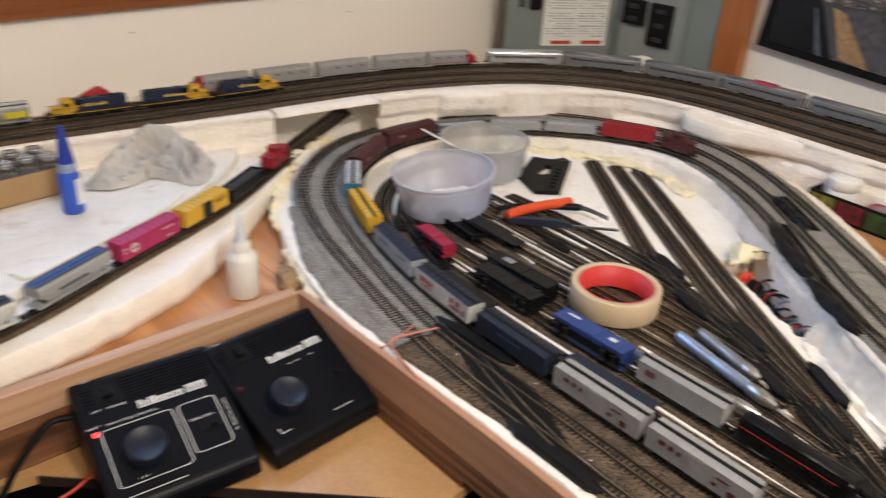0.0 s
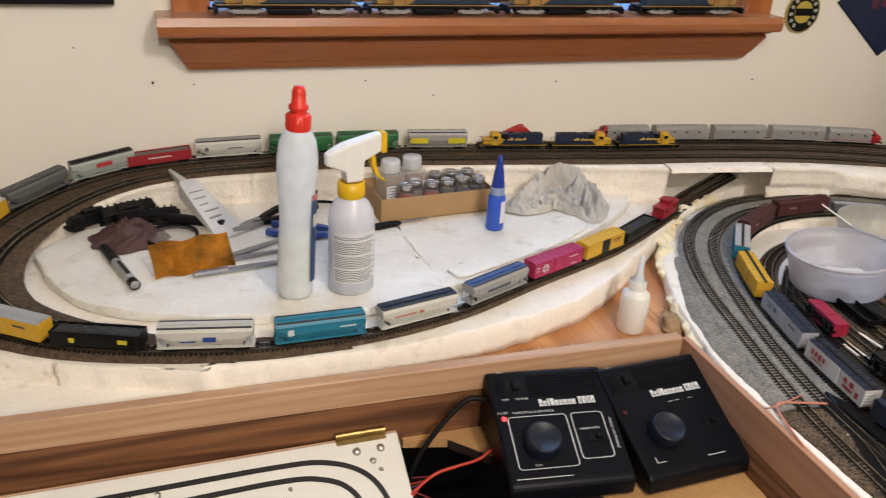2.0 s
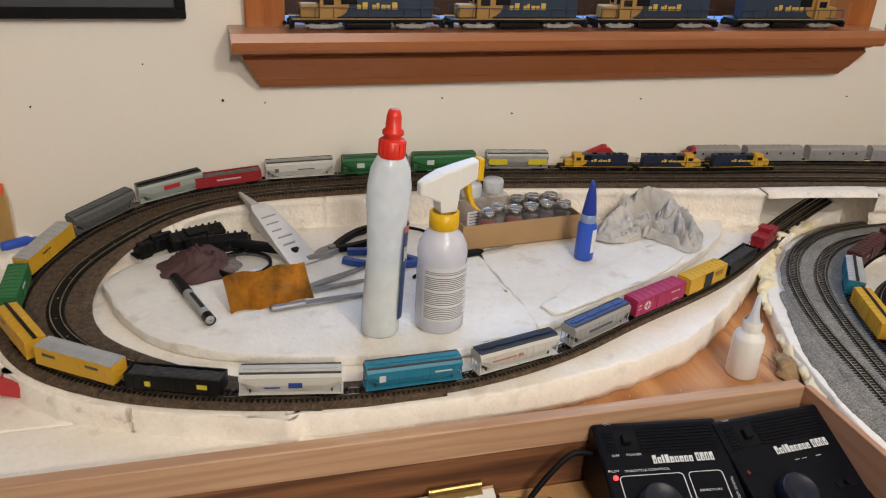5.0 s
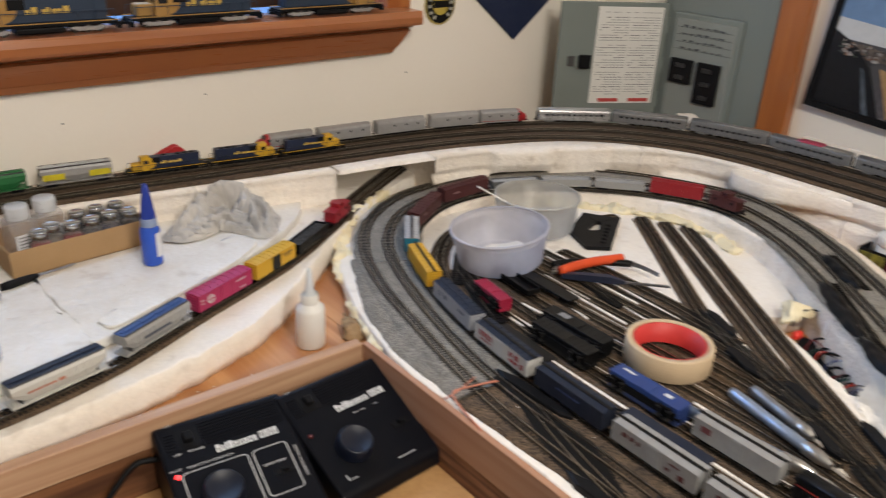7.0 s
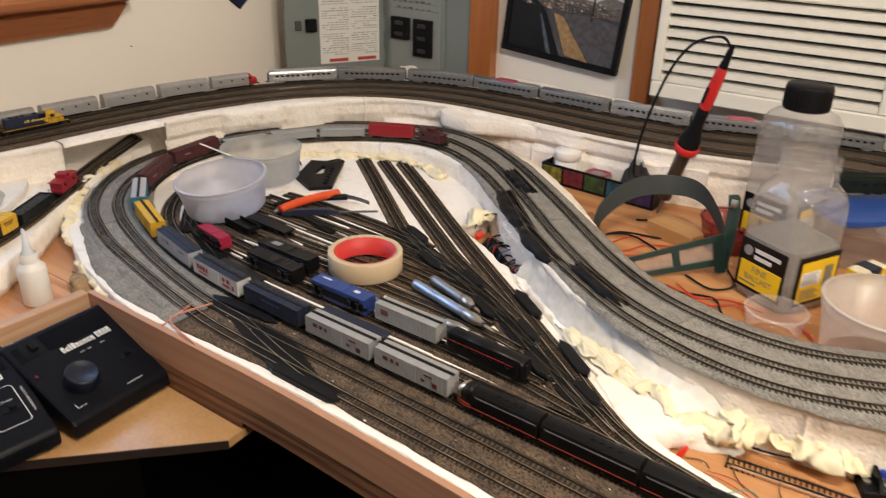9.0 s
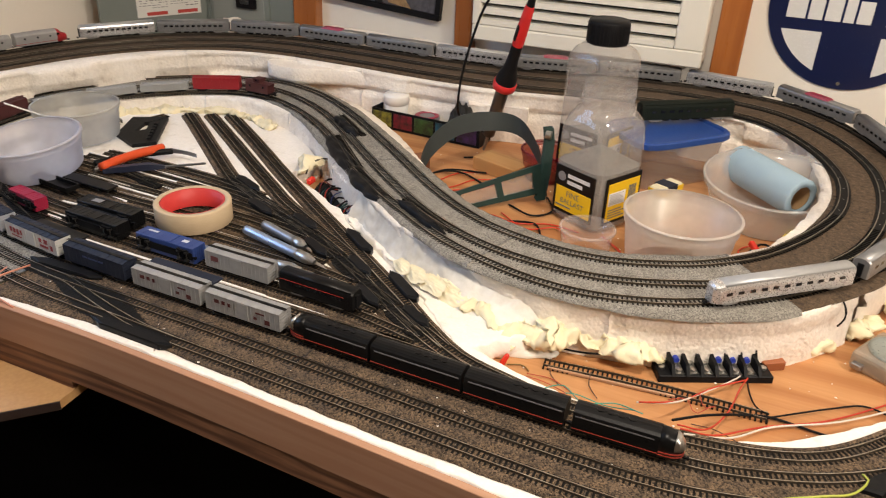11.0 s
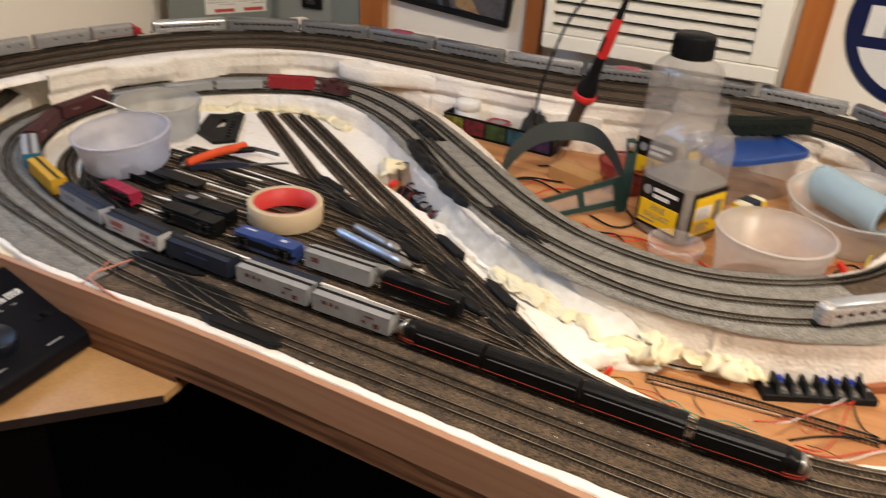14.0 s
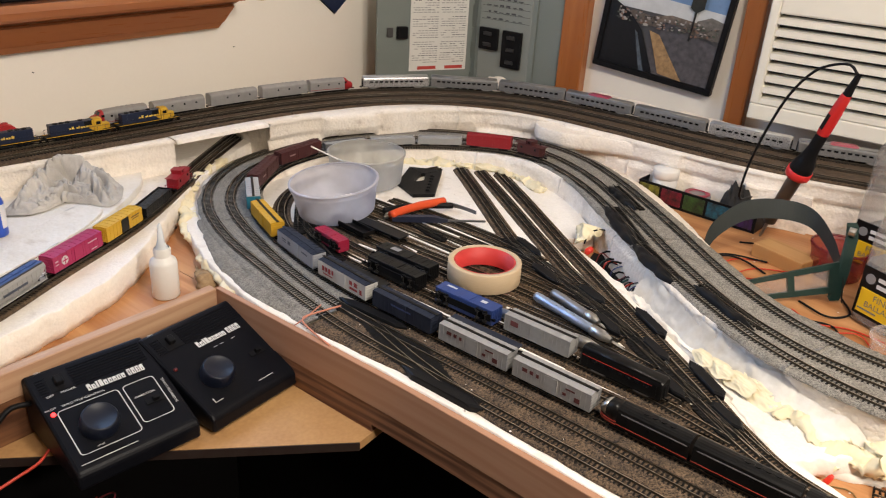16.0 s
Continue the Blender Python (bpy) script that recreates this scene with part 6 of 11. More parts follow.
PHOTO = [("sky_patch", [(0.012, 0.125), (0.24, 0.125), (0.24, 0.204), (0.012, 0.204)], (0.20, 0.34, 0.58)),
         ("cloud_patch", [(0.012, 0.125), (0.24, 0.125), (0.24, 0.150), (0.012, 0.158)], (0.75, 0.78, 0.80)),
         ("town_patch", [(0.03, 0.108), (0.06, 0.122), (0.10, 0.118), (0.14, 0.128), (0.24, 0.122), (0.24, 0.10), (0.03, 0.100)], (0.26, 0.21, 0.18)),
         ("house_patch", [(0.19, 0.105), (0.24, 0.100), (0.24, 0.135), (0.215, 0.140), (0.19, 0.128)], (0.26, 0.24, 0.22)),
         ("road_patch", [(0.10, 0.012), (0.24, 0.012), (0.24, 0.09), (0.15, 0.112), (0.12, 0.112)], (0.13, 0.125, 0.14)),
         ("dark_patch", [(0.012, 0.012), (0.128, 0.012), (0.088, 0.088), (0.055, 0.118), (0.012, 0.138)], (0.007, 0.008, 0.011)),
         ("rail_patch", [(0.100, 0.012), (0.110, 0.012), (0.080, 0.082), (0.074, 0.086)], (0.13, 0.16, 0.20)),
         ("train_patch", [(0.140, 0.016), (0.190, 0.012), (0.125, 0.088), (0.104, 0.092)], (0.56, 0.35, 0.17)),
         ("pole_patch", [(0.182, 0.09), (0.186, 0.09), (0.187, 0.165), (0.183, 0.165)], (0.03, 0.03, 0.03)),
         ("palm_patch", [(0.172, 0.150), (0.185, 0.142), (0.199, 0.152), (0.198, 0.172), (0.185, 0.180), (0.173, 0.168)], (0.035, 0.04, 0.035))]
for k, (n_, pts, col) in enumerate(PHOTO):
    flat_shape(n_, pts, -0.0088 - 0.0007 * k, mat("photo_" + n_, tuple(c * 0.75 for c in col), 0.35, tuple(c * (0.62 if k < 2 else 0.30) for c in col), 60 if k < 2 else 110, 0.9, 700, 0.0), photo)
for k in range(150):
    x, z = random.uniform(0.03, 0.236), random.uniform(0.098, 0.122)
    c = random.choice([(0.34, 0.31, 0.29), (0.24, 0.14, 0.10), (0.07, 0.09, 0.07), (0.42, 0.40, 0.38), (0.04, 0.04, 0.04), (0.12, 0.10, 0.09)])
    part("town_block", boxed(x, -0.0164, z, x + random.uniform(0.002, 0.006), -0.0150, z + random.uniform(0.0015, 0.004)), paint(c, 0.4), photo)

# air conditioner
CREAM = mat("cream_casing", (0.80, 0.765, 0.67), 0.42, (0.73, 0.69, 0.59), 10, 0.4, 500, 0.06)
ac = thing("air_conditioner", in_room(0, 0, 0), "cream plastic wall air conditioner with a slatted grille", "air conditioner")
part("housing", boxed(-0.058, -1.245, 0.118, -0.0004, -0.830, 0.47, 0.006, 2), CREAM, ac)
bm = bmesh.new()
for a in ((-1.245, 0.118, -0.830, 0.146), (-1.245, 0.146, -1.196, 0.47), (-0.8465, 0.146, -0.830, 0.47), (-1.196, 0.302, -0.8465, 0.47)):
    box(bm, -0.082, a[0], a[1], -0.057, a[2], a[3], 0.0025)
part("bezel", bm, CREAM, ac)
part("grille_back", boxed(-0.0605, -1.1965, 0.146, -0.0575, -0.8463, 0.302), paint((0.030, 0.027, 0.022)), ac)
for k in range(8):
    z = 0.1475 + k * 0.0196
    part("slat", loft([[(-0.081, y, z), (-0.062, y, z + 0.004), (-0.062, y, z + 0.0135), (-0.081, y, z + 0.0098)] for y in (-1.1955, -0.847)]), CREAM, ac)
part("brand_bar", boxed(-0.0825, -1.052, 0.318, -0.0815, -1.006, 0.328), paint((0.12, 0.12, 0.12)), ac)

# round enamel sign
sg = thing("round_sign", in_room(-0.0005, -1.467, 0.232) @ pose(0, 0, 0, 0, 0, -90), "large round navy and white enamel sign", "wall sign")
ENAMEL = mat("navy_enamel", (0.006, 0.012, 0.055), 0.22, None, 12, 0.3, 300, 0.03)
WHITE_E = mat("white_enamel", (0.70, 0.70, 0.68), 0.25, None, 12, 0.3, 300, 0.03)
part("rim", disc(0.1365, 0.0025, seg=64), paint((0.25, 0.25, 0.26)), sg)
part("plate", disc(0.1355, 0.0035, seg=64), ENAMEL, sg)
for s in (-1, 1):
    pts = [(s * 0.045, -0.045), (s * 0.045, -0.109)]
    for k in range(9):
        a = math.radians(-67.6 + k * (67.6 - 22.5) / 8)
        pts.append((s * 0.118 * math.cos(a), 0.118 * math.sin(a)))
    part("white_field", loft([[(x, y, z) for x, z in pts] for y in (-0.0042, -0.0032)]), WHITE_E, sg)
    pts = [(s * 0.045, 0.045), (s * 0.045, 0.109)] + [(s * 0.118 * math.cos(math.radians(67.6 - k * 45.1 / 8)), 0.118 * math.sin(math.radians(67.6 - k * 45.1 / 8))) for k in range(9)]
    part("white_field", loft([[(x, y, z) for x, z in pts] for y in (-0.0042, -0.0032)]), WHITE_E, sg)
for x0, w, h in ((-0.106, 0.030, 0.050), (-0.072, 0.022, 0.036), (-0.046, 0.024, 0.036), (-0.018, 0.016, 0.044), (0.002, 0.022, 0.036), (0.046, 0.028, 0.050), (0.078, 0.026, 0.036)):
    part("lettering", boxed(x0, -0.0044, -0.026, x0 + w, -0.0032, -0.026 + h, 0.0004), WHITE_E, sg)
part("bolt", cylinder(bmesh.new(), 0.003, -0.0055, -0.003, "y", 12, (0, 0, -0.126)), paint((0.20, 0.17, 0.11)), sg)

# ---- control shelf ----
shelf = thing("controller_shelf", pose(0, 0, 0), "worn plywood shelf with a diagonal dark front edge", "shelf")
ring = [(0.5720, 0.656), (0.5720, 0.4055), (0.5346, 0.403), (0.280, 0.643), (0.235, 0.652), (0.235, 0.656)]
part("board", loft([[(x, y, z) for x, y in ring] for z in (-0.0680, -0.058)]), mat("worn_plywood", (0.62, 0.37, 0.16), 0.34, (0.40, 0.21, 0.085), 8, 0.9, 220, 0.1, coat=0.25), shelf)
part("bracket", loft([[(0.30, y, -0.0684), (0.53, y, -0.0684), (0.53, y, -0.16)] for y in (0.640, 0.655)]), ROUGHWOOD, shelf)
# Filler strip, added so that no gap shows between shelf and plank.
part("cleat", boxed(0.5545, 0.406, -0.0579, 0.5700, 0.655, -0.0481), ROUGHWOOD_Y, shelf, "brown strip added to close the gap under the plank")
edge = np.array([0.280 - 0.5346, 0.643 - 0.403])
a_ = math.degrees(math.atan2(edge[1], edge[0]))
part("edge_strip", boxed(0, -0.0016, -0.0683, 0.349, -0.0002, -0.0583), paint((0.020, 0.009, 0.006), 0.6), shelf, "dark brown edge", place=pose(0.5346, 0.403, 0, 0, 0, a_) @ Matrix.Scale(-1, 4, (0, 1, 0)))


def text(name, body, size, m, parent, place, label=""):
    cu = bpy.data.curves.new(name, "FONT")
    cu.body, cu.size, cu.align_x, cu.align_y, cu.extrude = body, size, "CENTER", "CENTER", 0.00005
    tmp = bpy.data.objects.new(name, cu)
    scene.collection.objects.link(tmp)
    me = bpy.data.meshes.new_from_object(tmp.evaluated_get(bpy.context.evaluated_depsgraph_get()))
    bpy.data.objects.remove(tmp)
    bpy.data.curves.remove(cu)
    me.materials.clear()
    me.materials.append(m)
    ob = new(name, me)
    ob.parent, ob.matrix_basis = parent, place
    return ob


INKW = mat("white_ink", (0.72, 0.72, 0.70), 0.6, (0.5, 0.5, 0.5), 300, 0.5, 900, 0.0)
CASE = mat("controller_black", (0.0040, 0.0045, 0.0070), 0.38, (0.007, 0.007, 0.009), 60, 0.5, 1600, 0.20, depth=0.0002, spec=0.16)
KNOB = mat("knob_black", (0.004, 0.007, 0.018), 0.42, None, 60, 0.5, 900, 0.1)


def controller(m, worn):
    """A train controller: sloping case, ribs, throttle knob, switches, white lines."""
    c = thing("train_controller", m, "black plastic train controller with worn white print" if worn else "black plastic train controller with white print and a lit red lamp", "controller", "train controllers")
    w, d, zb, zf, base = 0.0610, 0.1245, 0.068, 0.024, 0.004
    prof = [(0, base), (0, zf - 0.004), (0.004, zf), (d - 0.006, zb), (d, zb - 0.006), (d, base)]
    bm = loft([[(x, y, z) for y, z in prof] for x in (-w, w)])
    bmesh.ops.bevel(bm, geom=bm.edges[:], offset=0.003, segments=2, affect="EDGES", profile=0.5)
    part("case", bm, CASE, c)
    for x in (-w + 0.012, w - 0.012):
        for y in (0.012, d - 0.012):
            part("foot", cylinder(bmesh.new(), 0.006, 0, 0.0045, "z", 12, (x, y, 0)), BLACK, c)
    face = new("control_face")
    face.empty_display_size = 0.01
    face.parent = c
    slope = math.degrees(math.atan2(zb - zf, d - 0.010))
    top = pose(0, 0.004, zf, slope, 0, 0)
    bpy.data.objects.remove(face)

    def on_face(x, y, lift=0.0, turn=0, upright=False):
        m = top @ Matrix.Scale(0.76, 4, (0, 1, 0)) @ pose(x, y, lift, 0, 0, turn)
        return m @ Matrix.Scale(1.316, 4, (0, 1, 0)) if upright else m
    for k in range(8):
        part("vent_rib", boxed(-0.022, 0, -0.0006, 0.052, 0.0018, 0.0009), CASE, c, place=on_face(0, 0.121 + k * 0.0043))
        if k < 7:
            part("vent_rib", boxed(-0.054, 0, -0.0006, -0.046, 0.0018, 0.0009), CASE, c, place=on_face(0, 0.121 + k * 0.0043))
    part("switch_well", boxed(-0.044, 0.122, -0.001, -0.024, 0.150, 0.0004), BLACK, c, place=on_face(0, 0))
    part("power_switch", boxed(-0.038, 0.130, 0, -0.030, 0.143, 0.006, 0.001), BLACK, c, place=on_face(0, 0))
    vs = [(0.0182, 0), (0.0184, 0.002), (0.0170, 0.0120), (0.0158, 0.0138), (0.0150, 0.0140), (0.0144, 0.0134), (0.0, 0.0134)]
    turned("throttle_knob", vs, KNOB, c, seg=36, place=on_face(-0.022, 0.052, 0.0002, 0, True))
    part("direction_switch", box(boxed(0.026, 0.050, -0.0002, 0.046, 0.058, 0.0010), 0.033, 0.0515, 0.0008, 0.039, 0.0565, 0.0060), BLACK, c, place=on_face(0, 0))
    turned("pilot_lamp", [(0.0022, 0), (0.0022, 0.0012), (0.0012, 0.0022), (0, 0.0024)], mat("dim_red_lamp", (0.10, 0.01, 0.01), 0.3) if worn else mat("lit_red_lamp", (0.6, 0.02, 0.02), 0.3, glow=(1.0, 0.03, 0.03, 6.0)), c, "red pilot lamp", 14, place=on_face(-0.053, 0.090, 0, 0, True))
    x = -0.014
    for k in range(13):
        wide_, high_ = (0.0019 if k == 2 else 0.0035), (0.0105 if k in (0, 2, 3, 9, 10, 11, 12) else 0.0076)
        part("brand_bar", boxed(x, 0.1050, 0.0003, x + wide_, 0.1050 + high_, 0.0008), INKW, c, place=on_face(0, 0))
        if k not in (2, 3):
            part("brand_gap", boxed(x + wide_ * 0.42, 0.1066, 0.0006, x + wide_ * 0.66, 0.1050 + high_ * (0.75 if k % 2 else 0.5), 0.0009), CASE, c, place=on_face(0, 0))
        x += wide_ + (0.0032 if k == 8 else 0.0010)

    def frame_line(x0, y0, x1, y1, some=(1, 1, 1, 1)):
        t, r = 0.0009, 0.0050
        if all(some):
            rings = []
            for d in (0.0, t):
                pts = []
                for cx, cy, a0 in ((x1 - r, y1 - r, 0), (x0 + r, y1 - r, 90), (x0 + r, y0 + r, 180), (x1 - r, y0 + r, 270)):
                    pts += [(cx + (r - d) * math.cos(math.radians(a0 + 15 * k)), cy + (r - d) * math.sin(math.radians(a0 + 15 * k)), 0.0006) for k in range(7)]
                rings.append(pts)
            n = len(rings[0])
            mesh_ob("white_line", rings[0] + rings[1], [(i, (i + 1) % n, n + (i + 1) % n, n + i) for i in range(n)], INKW, c, place=on_face(0, 0))
            return
        for keep, q in zip(some, ((x0, y0, x1, y0 + t), (x0, y1 - t, x1, y1), (x0, y0, x0 + t, y1), (x1 - t, y0, x1, y1))):
            if keep:
                part("white_line", boxed(q[0], q[1], 0.0003, q[2], q[3], 0.0007), INKW, c, place=on_face(0, 0))
    if worn:
        frame_line(-0.046, 0.014, -0.036, 0.022, (1, 0, 1, 0))
        part("white_line", boxed(0.010, 0.010, 0.0003, 0.030, 0.0109, 0.0007), INKW, c, place=on_face(0, 0))
        for x in (0.0, 0.008, 0.024):
            part("white_line", boxed(x, 0.094, 0.0003, x + 0.005, 0.0948, 0.0007), INKW, c, place=on_face(0, 0))
        text("lettering", "ON", 0.0042, INKW, c, on_face(-0.047, 0.160, 0.0005))
    else:
        frame_line(-0.050, 0.018, 0.010, 0.092)
        frame_line(0.014, 0.026, 0.047, 0.092)
        part("white_line", boxed(-0.054, 0.006, 0.0003, 0.0, 0.0068, 0.0007), INKW, c, place=on_face(0, 0))
        for body, size, x, y, turn in (("ON", 0.0042, -0.047, 0.160, 0), ("OFF", 0.0042, -0.047, 0.118, 0), ("POWER", 0.0042, -0.030, 0.118, 0), ("PILOT", 0.0040, -0.053, 0.0985, 0), ("THROTTLE CONTROL", 0.0042, -0.022, 0.0975, 0),
                                       ("DIRECTION", 0.0040, 0.030, 0.068, 0), ("TRACK DC  ACCESSORIES AC", 0.0034, 0.053, 0.060, -90), ("STOP", 0.0030, -0.030, 0.023, 0)):
            text("lettering", body, size, INKW, c, on_face(x, y, 0.0005, turn))
    return c


controller(pose(0.3675, 0.530, -0.058, 0, 0, -6), False)
controller(pose(0.5000, 0.5205, -0.058, 0, 0, 3), True)
wire("power_cord", [(0.318, 0.640, -0.012), (0.298, 0.642, -0.010), (0.278, 0.638, -0.024), (0.258, 0.632, -0.044), (0.240, 0.625, -0.070), (0.232, 0.62, -0.11), (0.24, 0.61, -0.18)], 0.0028, BLACK, label="thick black power cord behind the controller", category="cable")
REDW = paint((0.55, 0.045, 0.02), 0.4, "red_wire")
wire("red_lead", [(0.318, 0.610, -0.048), (0.300, 0.603, -0.054), (0.275, 0.600, -0.056), (0.25, 0.597, -0.060), (0.22, 0.59, -0.08)], 0.0016, REDW, label="orange-red lead from the controller", category="cable")
for k in range(7):
    y = 0.60 + 0.006 * k
    wire("loose_wire", [(0.24 + 0.004 * k, y, -0.073 - 0.004 * k), (0.225, y - 0.01, -0.09), (0.245 + 0.01 * k, y - 0.03, -0.10 - 0.005 * k), (0.28 + 0.012 * k, y - 0.06, -0.085 - 0.004 * k), (0.33, 0.56 - 0.004 * k, -0.09)], 0.0009, [REDW, BLACK, paint((0.25, 0.03, 0.04)), paint((0.10, 0.08, 0.16))][k % 4], label="thin loose wire hanging under the shelf", category="cable")

# hinged schematic panel
panel = thing("schematic_panel", pose(0.228, 0.652, -0.046, 24, 0, 1.5), "white hinged panel with a hand-drawn black track diagram", "control panel")
PANELW = mat("panel_white", (0.78, 0.77, 0.73), 0.4, (0.72, 0.70, 0.64), 8, 0.4, 300, 0.04)
part("sheet", boxed(-0.50, -0.26, -0.010, 0, 0, 0, 0.0008), PANELW, panel)
part("edge_wood", boxed(-0.50, 0.0002, -0.010, 0, 0.0022, -0.0006), PINE, panel)
MARKER = mat("marker_black", (0.012, 0.011, 0.012), 0.5, (0.03, 0.03, 0.03), 100, 0.5, 600, 0.0)


def drawn(pts, w):
    vs, fs = sweep(spline(pts, 0.004), [(-w, 0.0), (w, 0.0), (w, 0.0006), (-w, 0.0006)])
    mesh_ob("track_line", vs, fs, MARKER, panel)


drawn([(-0.46, -0.020, 0), (-0.36, -0.0185, 0), (-0.24, -0.017, 0), (-0.12, -0.016, 0), (-0.075, -0.020, 0), (-0.042, -0.036, 0), (-0.025, -0.065, 0), (-0.022, -0.11, 0), (-0.022, -0.16, 0)], 0.0026)
drawn([(-0.44, -0.036, 0), (-0.30, -0.034, 0), (-0.22, -0.033, 0), (-0.12, -0.031, 0), (-0.082, -0.036, 0), (-0.058, -0.050, 0), (-0.046, -0.078, 0), (-0.045, -0.12, 0)], 0.0026)
drawn([(-0.44, -0.052, 0), (-0.32, -0.050, 0), (-0.22, -0.048, 0), (-0.13, -0.048, 0), (-0.10, -0.056, 0)], 0.002)
drawn([(-0.43, -0.075, 0), (-0.30, -0.072, 0), (-0.18, -0.070, 0)], 0.002)
text("lettering", "1", 0.014, MARKER, panel, pose(-0.252, -0.0255, 0.0006))
text("lettering", "2", 0.014, MARKER, panel, pose(-0.228, -0.0255, 0.0006))
for x, y, r in ((-0.020, -0.014, 0.0042), (-0.044, -0.014, 0.0042), (-0.030, -0.026, 0.0034), (-0.024, -0.036, 0.0024), (-0.240, -0.034, 0.0045), (-0.192, -0.040, 0.0024), (-0.112, -0.040, 0.0022)):
    turned("screw", [(r, 0), (r * 0.95, r * 0.3), (r * 0.5, r * 0.62), (0, r * 0.7)], STEEL, panel, seg=14, place=pose(x, y, 0.0002))
part("toggle", cylinder(bmesh.new(), 0.0018, 0.002, 0.018, "z", 10, (-0.240, -0.034, 0)), STEEL, panel)
hinge = part("hinge", cylinder(bmesh.new(), 0.0036, -0.062, -0.012, "x", 12, (0, 0.0035, 0.003)), mat("brass", (0.42, 0.30, 0.12), 0.35, (0.25, 0.16, 0.06), 80, 0.7, 500, 0.1, metal=1.0), panel, "brass barrel hinge")
part("leaf", boxed(-0.062, -0.005, 0.0, -0.012, 0.0, 0.0014), MATS["brass"], hinge)

# ---- bottles and tools on the island ----
IZ = 0.0442


def film(name, colour, cover, rough=0.15, gloss=1.0):
    """Thin plastic: lets light straight through, clouded by its own colour, with a surface gloss."""
    m = bpy.data.materials.new(name)
    m.use_nodes = True
    n, l = m.node_tree.nodes, m.node_tree.links
    n.remove(n["Principled BSDF"])
    clear, cloud, trans, shine = n.new("ShaderNodeBsdfTransparent"), n.new("ShaderNodeBsdfDiffuse"), n.new("ShaderNodeBsdfTranslucent"), n.new("ShaderNodeBsdfGlossy")
    clear.inputs[0].default_value = (*[0.9 + 0.1 * c for c in colour], 1)
    cloud.inputs[0].default_value = trans.inputs[0].default_value = (*colour, 1)
    shine.inputs["Roughness"].default_value = rough
    nz = n.new("ShaderNodeTexNoise")
    nz.inputs["Scale"].default_value = 45.0
    tc = n.new("ShaderNodeTexCoord")
    l.new(tc.outputs["Object"], nz.inputs["Vector"])
    mr = n.new("ShaderNodeMapRange")
    mr.inputs["To Min"].default_value, mr.inputs["To Max"].default_value = cover * 0.8, min(cover * 1.2, 1)
    l.new(nz.outputs["Fac"], mr.inputs["Value"])
    both, body, top = n.new("ShaderNodeMixShader"), n.new("ShaderNodeMixShader"), n.new("ShaderNodeMixShader")
    both.inputs[0].default_value = 0.3
    l.new(cloud.outputs[0], both.inputs[1])
    l.new(trans.outputs[0], both.inputs[2])
    l.new(mr.outputs[0], body.inputs[0])
    l.new(clear.outputs[0], body.inputs[1])
    l.new(both.outputs[0], body.inputs[2])
    lw, pw, rim = n.new("ShaderNodeLayerWeight"), n.new("ShaderNodeMath"), n.new("ShaderNodeMath")
    pw.operation, rim.operation = "POWER", "MULTIPLY_ADD"
    pw.inputs[1].default_value = 4.0
    rim.inputs[1].default_value, rim.inputs[2].default_value = 0.45 * gloss, 0.035 * gloss
    lw.inputs["Blend"].default_value = 0.5
    l.new(lw.outputs["Facing"], pw.inputs[0])
    l.new(pw.outputs[0], rim.inputs[0])
    l.new(rim.outputs[0], top.inputs[0])
    l.new(body.outputs[0], top.inputs[1])
    l.new(shine.outputs[0], top.inputs[2])
    l.new(top.outputs[0], n["Material Output"].inputs["Surface"])
    MATS[name] = m
    return m


MILK = film("milky_plastic", (0.88, 0.92, 0.94), 0.8, 0.25)
CLEARP = film("clear_plastic", (0.66, 0.62, 0.58), 0.24, 0.06, 1.7)
HAZY = film("hazy_plastic", (0.84, 0.81, 0.80), 0.26, 0.22)
TUBW = film("cloudy_plastic", (0.93, 0.93, 0.99), 0.72, 0.25)
# The lilac cast is bluish window reflection put into the plastic's colour.
WINDOW_TINT = film("window_tint_plastic", (0.60, 0.585, 0.635), 0.80, 0.4, 0.6)
FROST = film("frosted_plastic", (0.72, 0.66, 0.60), 0.70, 0.3)
GLUEW = mat("white_glue", (0.80, 0.83, 0.80), 0.4, None, 20, 0.2, 200, 0.0)
REDCAP = mat("red_cap", (0.72, 0.035, 0.02), 0.35, None, 30, 0.3, 400, 0.03)
YELCAP = mat("yellow_cap", (0.75, 0.45, 0.01), 0.38, None, 30, 0.3, 400, 0.03)


def label_patch(r, z0, z1, a0, a1, m, parent, squash=1.0, name="label", n=14, lean=None):
    """A curved label round a bottle."""
    vs, fs = [], []
    for k in range(n + 1):
        a = math.radians(a0 + (a1 - a0) * k / n)
        for z in (z0, z1):
            vs.append((r * math.cos(a), r * squash * math.sin(a), z))
    fs = [(2 * k, 2 * k + 2, 2 * k + 3, 2 * k + 1) for k in range(n)]
    return mesh_ob(name, vs, fs, m, parent, "", True)


gl = thing("glue_bottle", pose(0.146, 0.793, IZ, 0, 2.6, 0) @ Matrix.Diagonal((0.80, 0.80, 0.93, 1)), "tall milky glue bottle with a red nozzle cap", "glue bottle")
prof = [(0.0, 0.0), (0.020, 0.0), (0.0235, 0.004), (0.0238, 0.030), (0.0225, 0.075), (0.0215, 0.095), (0.0235, 0.125), (0.0260, 0.150), (0.0260, 0.168), (0.0228, 0.187), (0.0170, 0.198), (0.0140, 0.202)]
turned("bottle", prof, MILK, gl, squash=0.8, seg=40)
